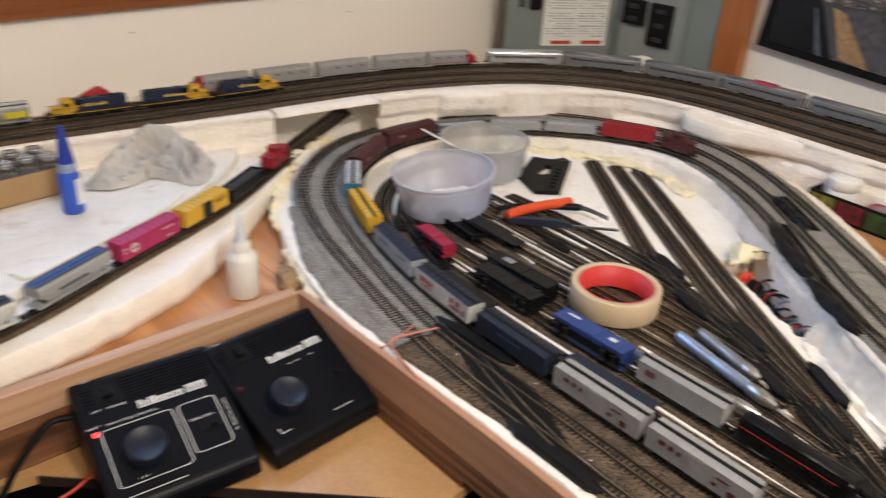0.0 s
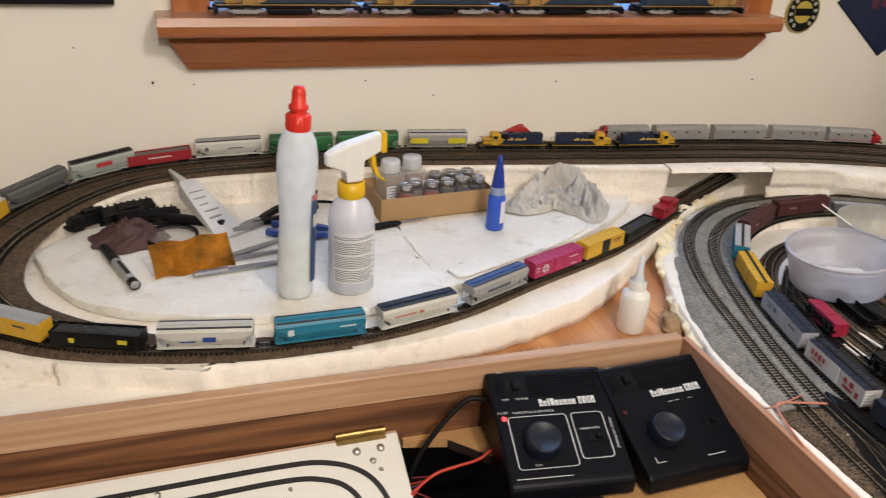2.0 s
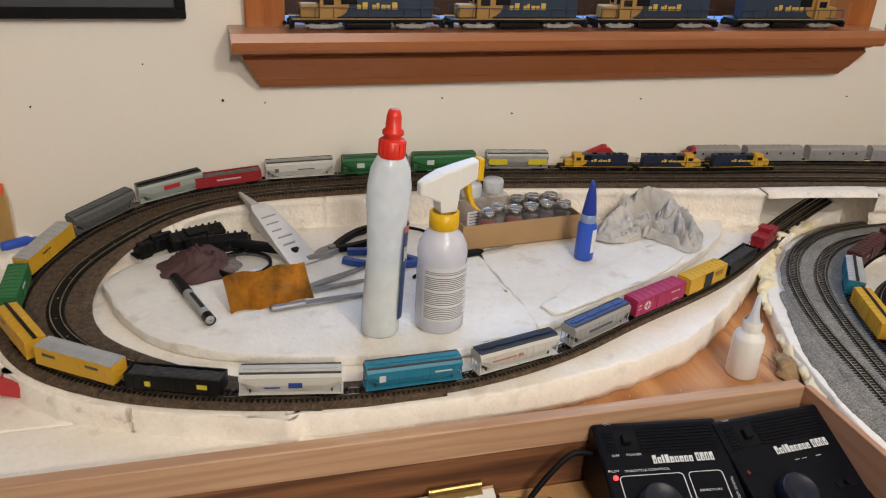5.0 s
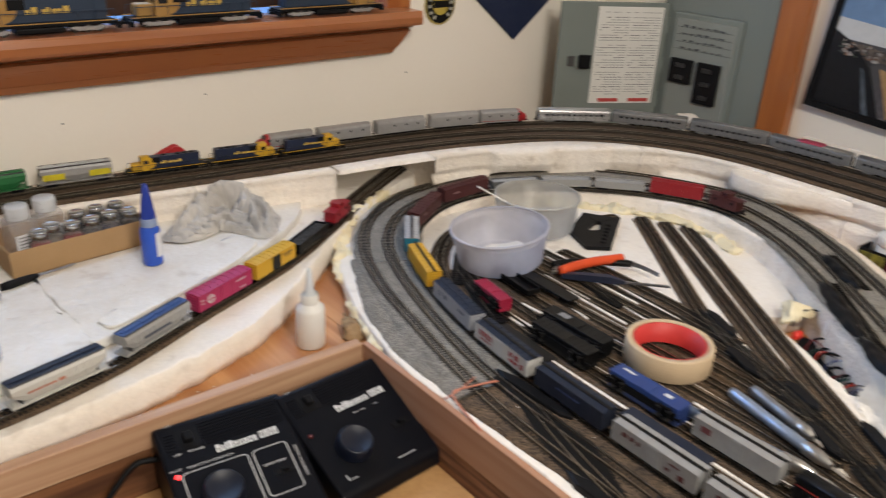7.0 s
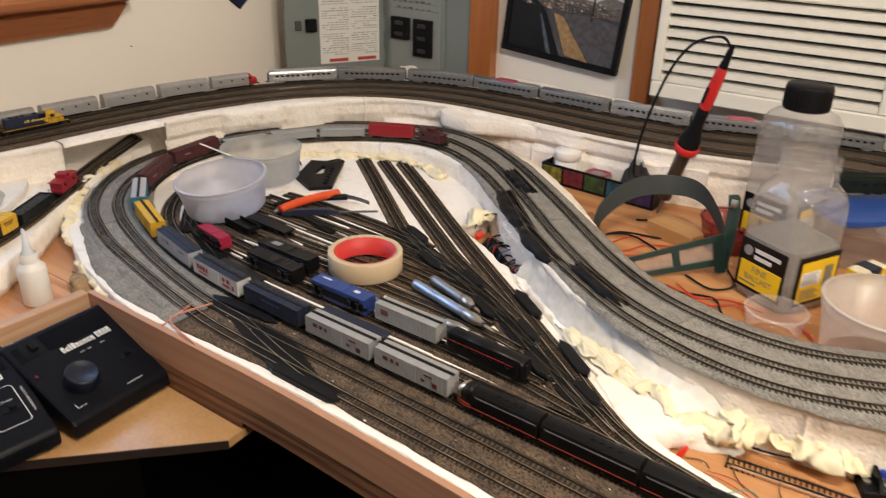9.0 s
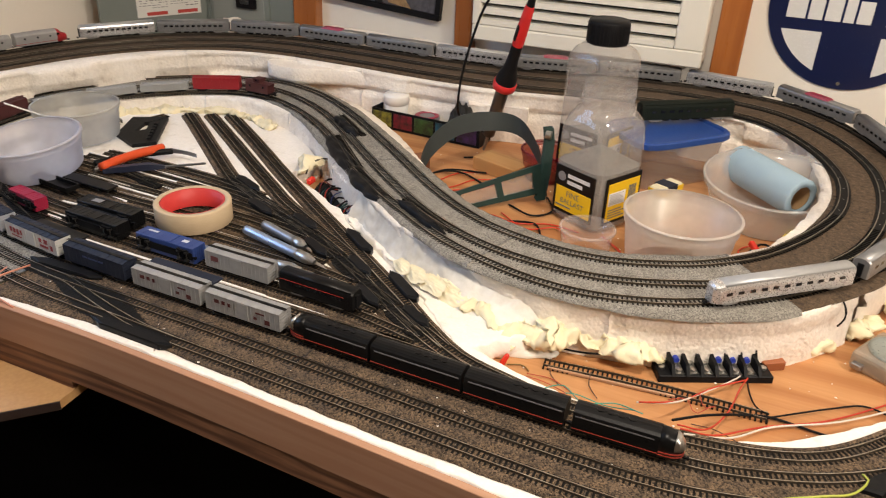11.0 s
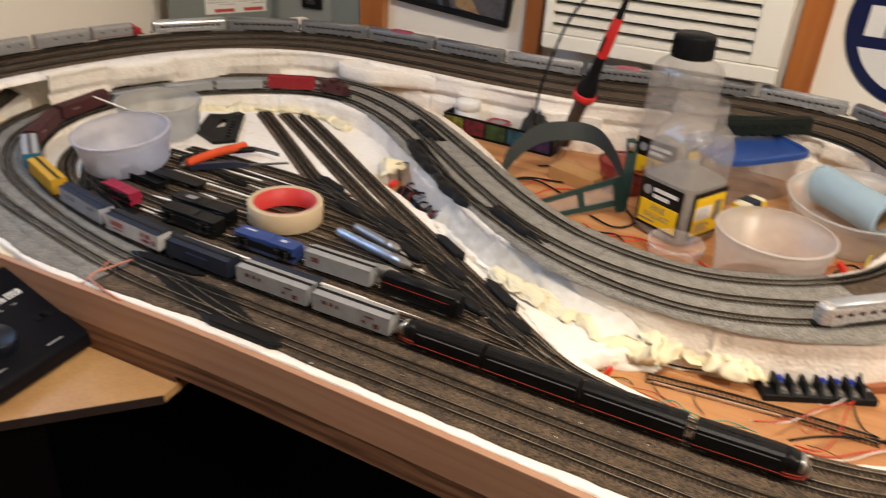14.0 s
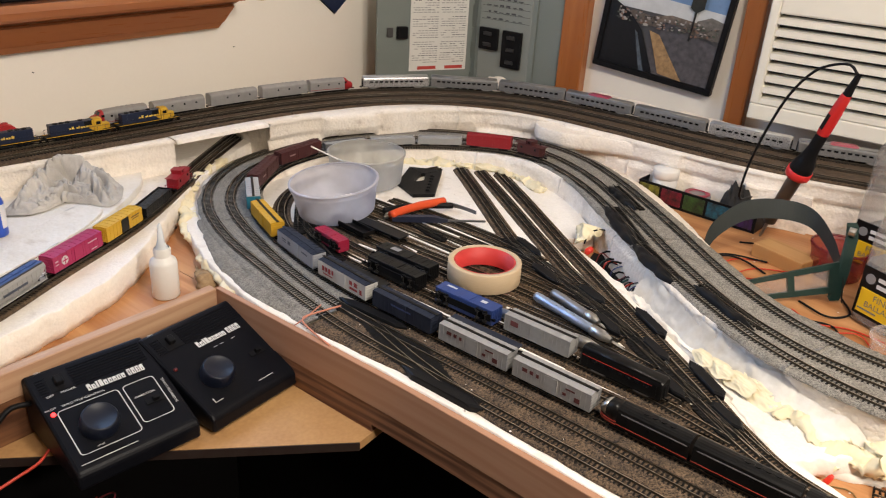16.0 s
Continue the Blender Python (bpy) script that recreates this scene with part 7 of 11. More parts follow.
turned("glue", [(0.0, 0.002), (0.0190, 0.002), (0.0222, 0.006), (0.0224, 0.030), (0.0212, 0.070), (0.0205, 0.080), (0.0, 0.0805)], GLUEW, gl, squash=0.78, seg=32)
cap = turned("cap", [(0.0152, 0.199), (0.0155, 0.201), (0.0150, 0.2155), (0.0115, 0.217)], REDCAP, gl, seg=28)
turned("nozzle", [(0.0108, 0.2165), (0.0095, 0.2195), (0.0124, 0.2215), (0.0120, 0.2250), (0.0090, 0.2265), (0.0085, 0.2390), (0.0064, 0.2450), (0.0, 0.2455)], REDCAP, cap, seg=24)
for k in range(16):
    a = 2 * math.pi * k / 16
    part("grip_rib", boxed(0.0147, -0.0006, 0.202, 0.0159, 0.0006, 0.2145), REDCAP, cap, place=pose(0, 0, 0, 0, 0, math.degrees(a)))
label_patch(0.0262, 0.022, 0.128, -48, 24, paint((0.03, 0.06, 0.16), 0.35), gl, 0.8, n=18)
label_patch(0.0266, 0.122, 0.129, -48, 24, paint((0.55, 0.16, 0.16), 0.35), gl, 0.8, n=18, name="red_band")
for k in range(4):
    label_patch(0.0268, 0.090 + 0.002 * (k % 2), 0.106, -42 + 9 * k, -35 + 9 * k, INKW, gl, 0.8, n=4, name="lettering")

sp = thing("spray_bottle", pose(0.209, 0.800, IZ, 0, 0, 12) @ Matrix.Diagonal((0.93, 0.93, 0.89, 1)), "clear spray bottle with a white and yellow trigger head", "spray bottle")
prof = [(0.0, 0.0), (0.024, 0.0), (0.0268, 0.003), (0.0268, 0.070), (0.0258, 0.080), (0.0268, 0.092), (0.0255, 0.103), (0.0200, 0.114), (0.0135, 0.120), (0.0125, 0.126)]
turned("bottle", prof, TUBW, sp, seg=40)
turned("liquid", [(0, 0.0015), (0.0235, 0.0015), (0.0258, 0.004), (0.0258, 0.066), (0, 0.0662)], mat("cloudy_water", (0.72, 0.76, 0.80), 0.1, None, 10, 0.1, 100, 0.0, through_light=0.6, ior=1.25), sp, seg=32)
lb = label_patch(0.0272, 0.018, 0.084, -162, 2, mat("label_white", (0.74, 0.74, 0.76), 0.5, None, 20, 0.3, 300, 0.02), sp, n=24)
for k in range(26):
    if k % 8 != 7:
        label_patch(0.0274, 0.0205 + k * 0.0023, 0.0214 + k * 0.0023, -156, -44 - 7 * (k % 3), INK, lb, name="print_line", n=14)
for k in range(9):
    label_patch(0.0274, 0.030, 0.052, -34 + k * 3.2, -33 + k * 3.2 + (k % 3) * 0.4, BLACKP, lb, name="print_line", n=1)
turned("collar", [(0.0150, 0.122), (0.0158, 0.124), (0.0155, 0.140), (0.0128, 0.141)], YELCAP, sp, seg=28)
head = part("trigger_head", loft([[(x, y * k, z0), (x, y * k, z1), (x, -y * k, z1), (x, -y * k, z0)] for x, y, k, z0, z1 in ((-0.031, 0.0065, 0.8, 0.163, 0.177), (-0.021, 0.0075, 1, 0.160, 0.182), (-0.0100, 0.009, 1, 0.154, 0.186), (-0.0085, 0.009, 1, 0.141, 0.187), (0.0095, 0.009, 1, 0.141, 0.191), (0.0125, 0.0085, 1, 0.165, 0.192), (0.034, 0.007, 1, 0.175, 0.197))]), WHITEP, sp)
soft_edge = head.modifiers.new("bevel", "BEVEL")
soft_edge.width, soft_edge.segments = 0.0025, 2
part("nozzle", boxed(0.034, -0.006, 0.172, 0.041, 0.006, 0.197, 0.001), YELCAP, sp)
part("trigger", loft([[(x, -0.005, z), (x, 0.005, z), (x + 0.005, 0.005, z - 0.001), (x + 0.005, -0.005, z - 0.001)] for x, z in ((0.022, 0.172), (0.023, 0.160), (0.028, 0.146), (0.036, 0.138))]), YELCAP, sp)

bl = thing("blue_glue_bottle", pose(0.424, 0.921, IZ) @ Matrix.Diagonal((0.85, 0.85, 0.95, 1)), "small blue bottle with a long pointed blue cap", "glue bottle")
BLUEP = mat("blue_plastic", (0.03, 0.10, 0.55), 0.35, None, 30, 0.3, 300, 0.03)
turned("bottle", [(0, 0), (0.0125, 0), (0.0138, 0.002), (0.0138, 0.046), (0.0115, 0.052)], BLUEP, bl, seg=28)
turned("neck", [(0.0112, 0.050), (0.0108, 0.062), (0.0095, 0.063)], mat("pale_blue_plastic", (0.35, 0.45, 0.70), 0.3, through_light=0.3), bl, seg=24)
turned("pointed_cap", [(0.0102, 0.062), (0.0100, 0.066), (0.0072, 0.085), (0.0042, 0.100), (0.0028, 0.106), (0, 0.1065)], paint((0.012, 0.04, 0.32), 0.35), bl, seg=24)
label_patch(0.0141, 0.012, 0.044, -80, 10, MATS["label_white"], bl)

bx = thing("paint_box", pose(0.280, 0.962, IZ, 0, 0, 6), "shallow brown cardboard box holding paint jars", "box")
CARD = mat("cardboard", (0.40, 0.25, 0.12), 0.8, (0.33, 0.20, 0.09), 30, 0.5, 300, 0.2)
bm = boxed(0, 0, 0, 0.164, 0.082, 0.0016)
for q in ((0, 0, 0.164, 0.0016), (0, 0.0804, 0.164, 0.082), (0, 0.0016, 0.0016, 0.0804), (0.1624, 0.0016, 0.164, 0.0804)):
    box(bm, q[0], q[1], 0, q[2], q[3], 0.0325)
part("tray", bm, CARD, bx)


def paint_jar(m, colour, label):
    j = thing("paint_jar", m, label, "paint jar", "paint jars")
    turned("glass", [(0, 0), (0.010, 0), (0.0112, 0.002), (0.0112, 0.028), (0.0092, 0.032), (0.0088, 0.035)], CLEARP, j, seg=18)
    turned("paint", [(0, 0.0012), (0.0102, 0.0012), (0.0102, 0.027), (0, 0.0272)], paint(colour, 0.3), j, seg=16)
    turned("lid", [(0.0092, 0.0335), (0.0096, 0.034), (0.0096, 0.0415), (0.0090, 0.0425), (0.0084, 0.0418), (0, 0.0418)], mat("tin_lid", (0.62, 0.62, 0.60), 0.24, (0.30, 0.29, 0.27), 200, 0.5, 600, 0.1, metal=0.9), j, seg=20)
    label_patch(0.0114, 0.006, 0.018, -130, -40, MATS["label_white"], j)


B6 = pose(0.280, 0.962, IZ + 0.0018, 0, 0, 6)
for x, y, c in ((0.040, 0.018, (0.30, 0.01, 0.02)), (0.058, 0.030, (0.12, 0.10, 0.09)), (0.078, 0.020, (0.28, 0.01, 0.02)), (0.102, 0.022, (0.02, 0.03, 0.05)), (0.126, 0.026, (0.02, 0.02, 0.06)), (0.148, 0.020, (0.05, 0.05, 0.05)), (0.096, 0.050, (0.05, 0.05, 0.06)), (0.120, 0.052, (0.03, 0.04, 0.05)), (0.145, 0.050, (0.2, 0.2, 0.2))):
    paint_jar(B6 @ pose(x, y, 0), c, "small glass paint jar with a metal lid")
for x, y in ((0.030, 0.052), (0.064, 0.060)):
    j = thing("square_bottle", B6 @ pose(x, y, 0, 0, 0, 8), "clear square plastic bottle with a ribbed white cap", "bottle", "square bottles")
    bm = boxed(-0.016, -0.016, 0, 0.016, 0.016, 0.050, 0.004, 2)
    part("bottle", bm, HAZY, j)
    turned("cap", [(0.0125, 0.0500), (0.0132, 0.052), (0.0132, 0.064), (0.0122, 0.066), (0, 0.066)], mat("clear_cap", (0.8, 0.82, 0.84), 0.3, None, 30, 0.2, 300, 0.03, through_light=0.4), j, seg=24)
    part("label", boxed(-0.013, -0.0164, 0.010, 0.013, -0.0160, 0.034), MATS["label_white"], j)
    for k in range(5):
        part("print_line", boxed(-0.010, -0.0167, 0.014 + k * 0.004, 0.008 - (k % 2) * 0.004, -0.0163, 0.0152 + k * 0.004), INK, j)


def crumpled(name, m, rx, ry, h, material, label, cat, seed, n=26, folds=3.0):
    """A cloth heap: a domed grid with creased folds."""
    rnd = random.Random(int(seed * 10))
    ridges = [(rnd.uniform(-0.4, 0.4), rnd.uniform(-0.4, 0.4), rnd.uniform(0, 3.1), rnd.uniform(0.06, 0.15), rnd.uniform(0.45, 1.0)) for _ in range(int(5 + folds * 4))]
    bm = bmesh.new()
    rows = []
    for i in range(n + 1):
        row = []
        for j in range(n + 1):
            u, v = i / n * 2 - 1, j / n * 2 - 1
            r = min(1.0, math.hypot(u, v))
            fold = 0.0
            for cx, cy, ca, wid, amp in ridges:
                du, dv = u - cx, v - cy
                run, off = du * math.cos(ca) + dv * math.sin(ca), -du * math.sin(ca) + dv * math.cos(ca) + 0.25 * math.sin((du + dv) * 3.0 + ca)
                fold = max(fold, amp * math.exp(-(off / wid) ** 2) * max(0.0, 1 - abs(run) / 0.9))
            z = h * max(0.0, 1 - r ** 3) * (0.14 + 0.86 * fold) + h * 0.04 * noise.noise(Vector((u * 6, v * 6, seed)))
            wob = 1 + 0.22 * noise.noise(Vector((math.atan2(v, u) * 1.4, seed, 0)))
            row.append(bm.verts.new((u * rx * wob, v * ry * wob, max(z, 0.0006))))
        rows.append(row)
    for i in range(n):
        for j in range(n):
            u, v = (i + 0.5) / n * 2 - 1, (j + 0.5) / n * 2 - 1
            if math.hypot(u, v) < 1.06:
                bm.faces.new((rows[i][j], rows[i + 1][j], rows[i + 1][j + 1], rows[i][j + 1]))
    bmesh.ops.delete(bm, geom=[v for v in bm.verts if not v.link_faces], context="VERTS")
    return tagged(part(name, bm, material, place=m, smooth=True), label, cat)


def draped(name, m, rx, ry, h, material, label, cat, seed, n=72):
    """A dropped cloth: a heap of sharp warped folds with hollows between them and an uneven hem."""
    bm = bmesh.new()
    rows = []
    for i in range(n + 1):
        row = []
        for j in range(n + 1):
            u, v = i / n * 2 - 1, j / n * 2 - 1
            k = max(abs(u), abs(v)) / (math.hypot(u, v) or 1)
            u, v = u * (0.35 + 0.65 * k), v * (0.35 + 0.65 * k)
            r = math.hypot(u, v)
            wu = u + 0.35 * noise.noise(Vector((u * 1.3, v * 1.3, seed)))
            wv = v + 0.35 * noise.noise(Vector((u * 1.3, v * 1.3, seed + 7)))
            ridge = 1 - abs(noise.noise(Vector((wu * 2.1 + wv, wv * 1.1, seed + 3)))) * 2.4
            small = 1 - abs(noise.noise(Vector((wu * 4.6, wv * 3.2 + wu * 1.5, seed + 5)))) * 2.2
            dome = max(0.0, 1 - r ** 2.2) ** 0.8
            z = h * dome * (0.42 + 0.36 * max(ridge, -0.5) + 0.24 * max(small, -0.6) + 0.16 * max(1 - abs(noise.noise(Vector((wu * 9.0 + wv * 3, wv * 6.0, seed + 21)))) * 2.4, -0.4)) + h * 0.03 * noise.noise(Vector((u * 14, v * 14, seed)))
            wob = 1 + 0.30 * noise.noise(Vector((math.cos(math.atan2(v, u)) * 1.6, math.sin(math.atan2(v, u)) * 1.6, seed)))
            slip = 0.10 * noise.noise(Vector((wu * 4, wv * 4, seed + 11))) * dome
            row.append(bm.verts.new(((u + slip) * rx * wob, (v - slip * 1.4) * ry * wob, max(z, 0.0008 + 0.0016 * (1 + noise.noise(Vector((u * 7, v * 7, seed))))))))
        rows.append(row)
    for i in range(n):
        for j in range(n):
            bm.faces.new((rows[i][j], rows[i + 1][j], rows[i + 1][j + 1], rows[i][j + 1]))
    return tagged(part(name, bm, material, place=m, smooth=True), label, cat)




def dropped_cloth(name, m, hem, ridges, material, label, cat, seed, rows=46, turns=170):
    """A dropped cloth: folds are ridges that fall away on both sides, inside a wavy hem (x, y)."""
    cx, cy = sum(p[0] for p in hem) / len(hem), sum(p[1] for p in hem) / len(hem)
    ring = spline([(x, y, 0.0) for x, y in hem + hem[:1]], 0.002)
    turn_of = [math.atan2(p[1] - cy, p[0] - cx) for p in ring]
    far = [math.hypot(p[0] - cx, p[1] - cy) for p in ring]
    vs, fs = [], []
    for i in range(rows + 1):
        r = i / rows
        for k in range(turns):
            a = 2 * math.pi * k / turns - math.pi
            near = min(range(len(ring)), key=lambda j: abs(math.remainder(turn_of[j] - a, 2 * math.pi)))
            x, y = cx + math.cos(a) * far[near] * r, cy + math.sin(a) * far[near] * r
            wx, wy = x + 0.010 * noise.noise(Vector((x * 45, y * 45, seed))), y + 0.010 * noise.noise(Vector((x * 45, y * 45, seed + 7)))
            z = 0.006 + 0.014 * max(0.0, 1 - r) + 0.05 * max(0.0, y)
            for line in ridges:
                for (x0, y0, z0), (x1, y1, z1) in zip(line, line[1:]):
                    dx, dy = x1 - x0, y1 - y0
                    u = min(1.0, max(0.0, ((wx - x0) * dx + (wy - y0) * dy) / (dx * dx + dy * dy)))
                    off = math.hypot(wx - x0 - u * dx, wy - y0 - u * dy)
                    z = max(z, z0 + (z1 - z0) * u - 2.1 * (math.hypot(off, 0.0025) - 0.0025))
            crease = abs(noise.noise(Vector((wx * 60 + wy * 25, wy * 34, seed + 3))))
            small = abs(noise.noise(Vector((wx * 110 - wy * 50, wy * 60, seed + 5))))
            z += 0.004 - 0.012 * math.exp(-(crease / 0.07) ** 2) - 0.006 * math.exp(-(small / 0.09) ** 2) + 0.0016 * noise.noise(Vector((x * 190, y * 190, seed)))
            lift = 0.0035 * max(0.0, noise.noise(Vector((math.cos(a) * 2.5, math.sin(a) * 2.5, seed + 2))) + 0.2)
            z = z * (1 - r ** 9) + lift * r ** 3
            vs.append((x, y, max(z, 0.0008)))
    for i in range(rows):
        for k in range(turns):
            k2 = (k + 1) % turns
            fs.append((i * turns + k, i * turns + k2, (i + 1) * turns + k2, (i + 1) * turns + k))
    return tagged(mesh_ob(name, vs, fs, material, place=m, smooth=True), label, cat)


RAG_HEM = [(-0.080, -0.004), (-0.058, -0.020), (-0.030, -0.018), (-0.004, -0.010), (0.012, -0.030), (0.030, -0.060), (0.052, -0.052), (0.070, -0.030), (0.086, 0.000), (0.080, 0.036), (0.050, 0.062), (0.024, 0.072), (-0.012, 0.062), (-0.050, 0.036), (-0.074, 0.016)]
RAG_FOLDS = [[(0.029, 0.056, 0.048), (-0.020, 0.026, 0.038), (-0.074, 0.000, 0.010)], [(0.029, 0.056, 0.048), (0.050, 0.030, 0.043), (0.080, 0.004, 0.017)], [(0.050, 0.030, 0.041), (0.037, -0.020, 0.026), (0.031, -0.056, 0.008)],
             [(-0.020, 0.026, 0.036), (-0.031, -0.010, 0.012)], [(0.000, 0.010, 0.019), (0.020, -0.028, 0.014)], [(0.061, 0.010, 0.030), (0.058, -0.038, 0.009)], [(-0.048, 0.012, 0.024), (-0.060, -0.014, 0.007)]]
dropped_cloth("rag", pose(0.534, 0.972, IZ), RAG_HEM, RAG_FOLDS, mat("grey_cloth", (0.60, 0.57, 0.53), 0.95, (0.36, 0.335, 0.30), 34, 0.8, 900, 0.35), "crumpled dirty grey rag on the foam", "rag", 2.0)
slab("foam_offcut", [(0.326, 0.812), (0.358, 0.834), (0.390, 0.855), (0.450, 0.893), (0.507, 0.929), (0.536, 0.938), (0.549, 0.926), (0.549, 0.900), (0.520, 0.877), (0.477, 0.850), (0.420, 0.826), (0.375, 0.806), (0.335, 0.794)], IZ, IZ + 0.0034, FOAM_WORN, "thin white foam offcut lying along the track", "foam sheet", jag=0.0016)

pen = thing("marker_pen", pose(-0.035, 0.882, IZ + 0.0055, 0, 90, 111), "grey and black permanent marker", "marker pen")
turned("barrel", [(0, -0.050), (0.0048, -0.050), (0.0055, -0.046), (0.0055, 0.014), (0.0050, 0.016)], mat("pen_grey", (0.36, 0.36, 0.37), 0.4), pen, seg=18)
turned("cap", [(0.0058, 0.014), (0.0060, 0.016), (0.0052, 0.058), (0, 0.060)], BLACK, pen, seg=18)
turned("end_plug", [(0.0057, -0.051), (0.0057, -0.040), (0, -0.0515)], BLACK, pen, seg=18)
part("lettering", boxed(-0.0062, -0.002, -0.030, -0.0050, 0.002, 0.004), BLACKP, pen)

crumpled("brown_pouch", pose(-0.030, 0.966, IZ, 0, 0, 12), 0.044, 0.038, 0.028, mat("brown_leather", (0.095, 0.050, 0.047), 0.7, (0.05, 0.02, 0.02), 40, 0.6, 500, 0.3), "soft dark brown pouch", "pouch", 11.0, n=40, folds=9.0)
mg = thing("magnifier", pose(0.030, 0.975, IZ, 0, 0, -35), "folding magnifier with a black handle and clear lens", "magnifier")
turned("lens", [(0.030, 0.004), (0.026, 0.007), (0.012, 0.009), (0, 0.0095)], CLEARP, mg, seg=30, place=pose(0, -0.02, 0))
turned("rim", [(0.029, 0.001), (0.032, 0.001), (0.032, 0.007), (0.029, 0.007)], BLACK, mg, seg=30, place=pose(0, -0.02, 0))
part("handle", boxed(-0.045, 0.010, 0.006, 0.050, 0.024, 0.016, 0.004, 2), BLACK, mg, place=pose(0, 0, 0, 0, 0, 8))
pc = thing("orange_pouch", pose(0.046, 0.862, IZ, 0, 0, 14) @ Matrix.Scale(0.98, 4), "translucent orange plastic sleeve propped on edge", "plastic sleeve")
bm = bmesh.new()
n = 12
g = [[bm.verts.new((-0.045 + 0.09 * i / n, 0.006 * math.sin(i * 0.9) * 0.4 + 0.030 * (j / 4), 0.0015 + 0.030 * (j / 4) + 0.0012 * math.sin(i * 1.3 + j))) for j in range(5)] for i in range(n + 1)]
for i in range(n):
    for j in range(4):
        bm.faces.new((g[i][j], g[i + 1][j], g[i + 1][j + 1], g[i][j + 1]))
bmesh.ops.solidify(bm, geom=bm.faces[:], thickness=0.0012)
part("sleeve", bm, mat("orange_film", (0.80, 0.32, 0.015), 0.16, (0.20, 0.085, 0.006), 40, 1.0, 200, 0.08, through_light=0.35), pc)
part("card", boxed(-0.020, 0.012, 0.004, 0.004, 0.014, 0.022, 0.0005), BLACKP, pc, place=pose(0, 0.006, 0, -42, 0, 0))

TA, TB = Vector((0.030, 1.046, 0.079)), Vector((0.088, 0.952, 0.0455))
TX = (TB - TA).normalized()
TY = Vector((0, 0, 1)).cross(TX).normalized()
TM = Matrix((TX, TY, TX.cross(TY))).transposed().to_4x4()
TM.translation = TA.lerp(TB, 0.56)
tb = thing("caulk_tube", TM @ Matrix.Scale(0.94, 4), "squeezed white tube with a pointed nozzle", "tube")
part("tube", loft([[(x, y, 0.001), (x, y, 0.001 + t), (x, -y, 0.001 + t), (x, -y, 0.001)] for x, y, t in ((-0.055, 0.010, 0.018), (-0.045, 0.014, 0.018), (0.0, 0.018, 0.012), (0.045, 0.020, 0.004), (0.055, 0.020, 0.0015))]), mat("tube_white", (0.66, 0.65, 0.64), 0.45, (0.5, 0.5, 0.5), 60, 0.4, 300, 0.1), tb)
part("nozzle", loft([[(x, r, 0.010 - r), (x, r, 0.010 + r), (x, -r, 0.010 + r), (x, -r, 0.010 - r)] for x, r in ((-0.095, 0.0015), (-0.060, 0.0055), (-0.054, 0.008))]), mat("nozzle_grey", (0.5, 0.5, 0.48), 0.4), tb)
for k in range(5):
    x = -0.030 + 0.0125 * k
    part("print_line", boxed(x, -0.011, 0.001, x + 0.0016, 0.010 - 0.004 * (k % 3), 0.0196 - 0.0053 * max(0.0, (x + 0.045) / 0.022 * 0.5)), PALEINK, tb)
for x, y, r in ((-0.075, 1.022, 18), (-0.035, 1.032, 5), (-0.008, 1.012, -12)):
    sh = thing("model_tender_shell", pose(x, y, IZ + 0.004, 24 - r, 0, 20 + r), "black unpainted locomotive shell part", "model part", "black model parts")
    part("shell", boxed(-0.034, -0.009, 0.0, 0.034, 0.009, 0.015, 0.002), BLACKP, sh)
    part("ledge", boxed(-0.038, -0.0105, 0.0, 0.038, 0.0105, 0.003, 0.0005), BLACKP, sh)
    part("hatch", boxed(-0.014, -0.006, 0.0148, 0.012, 0.006, 0.0185, 0.001), BLACKP, sh)
    for k in range(8):
        part("side_rib", boxed(-0.031 + 0.0082 * k, -0.0102, 0.002, -0.0290 + 0.0082 * k, 0.0102, 0.0158), BLACKP, sh)
    for u in (-0.024, 0.024):
        part("truck", boxed(u - 0.008, -0.0085, -0.0042, u + 0.008, 0.0085, 0.0006, 0.001), BLACK, sh)
STEELD = mat("dull_steel", (0.34, 0.35, 0.37), 0.35, (0.24, 0.24, 0.25), 60, 0.5, 400, 0.05, metal=0.9)


def pliers(m, grip, label):
    """Two crossed levers with coated grips."""
    p = thing("pliers", m, label, "pliers", "hand tools")
    for s in (-1, 1):
        vs, fs = sweep(spline([(0, 0, 0.005), (0.025, s * 0.010, 0.005), (0.06, s * 0.017, 0.005), (0.092, s * 0.012, 0.005)], 0.005), [(-0.0035, -0.0035), (0.0035, -0.0035), (0.0035, 0.0035), (-0.0035, 0.0035)])
        mesh_ob("grip", vs, fs, grip, p)
        part("jaw", loft([[(x, s * a, 0.002), (x, s * b, 0.002), (x, s * b, 0.008), (x, s * a, 0.008)] for x, a, b in ((0.004, -0.001, 0.008), (-0.010, 0.0003, 0.009), (-0.038, 0.0003, 0.0025))]), STEELD, p)
    part("pivot", cylinder(bmesh.new(), 0.005, 0.001, 0.0105, "z", 14), STEELD, p)


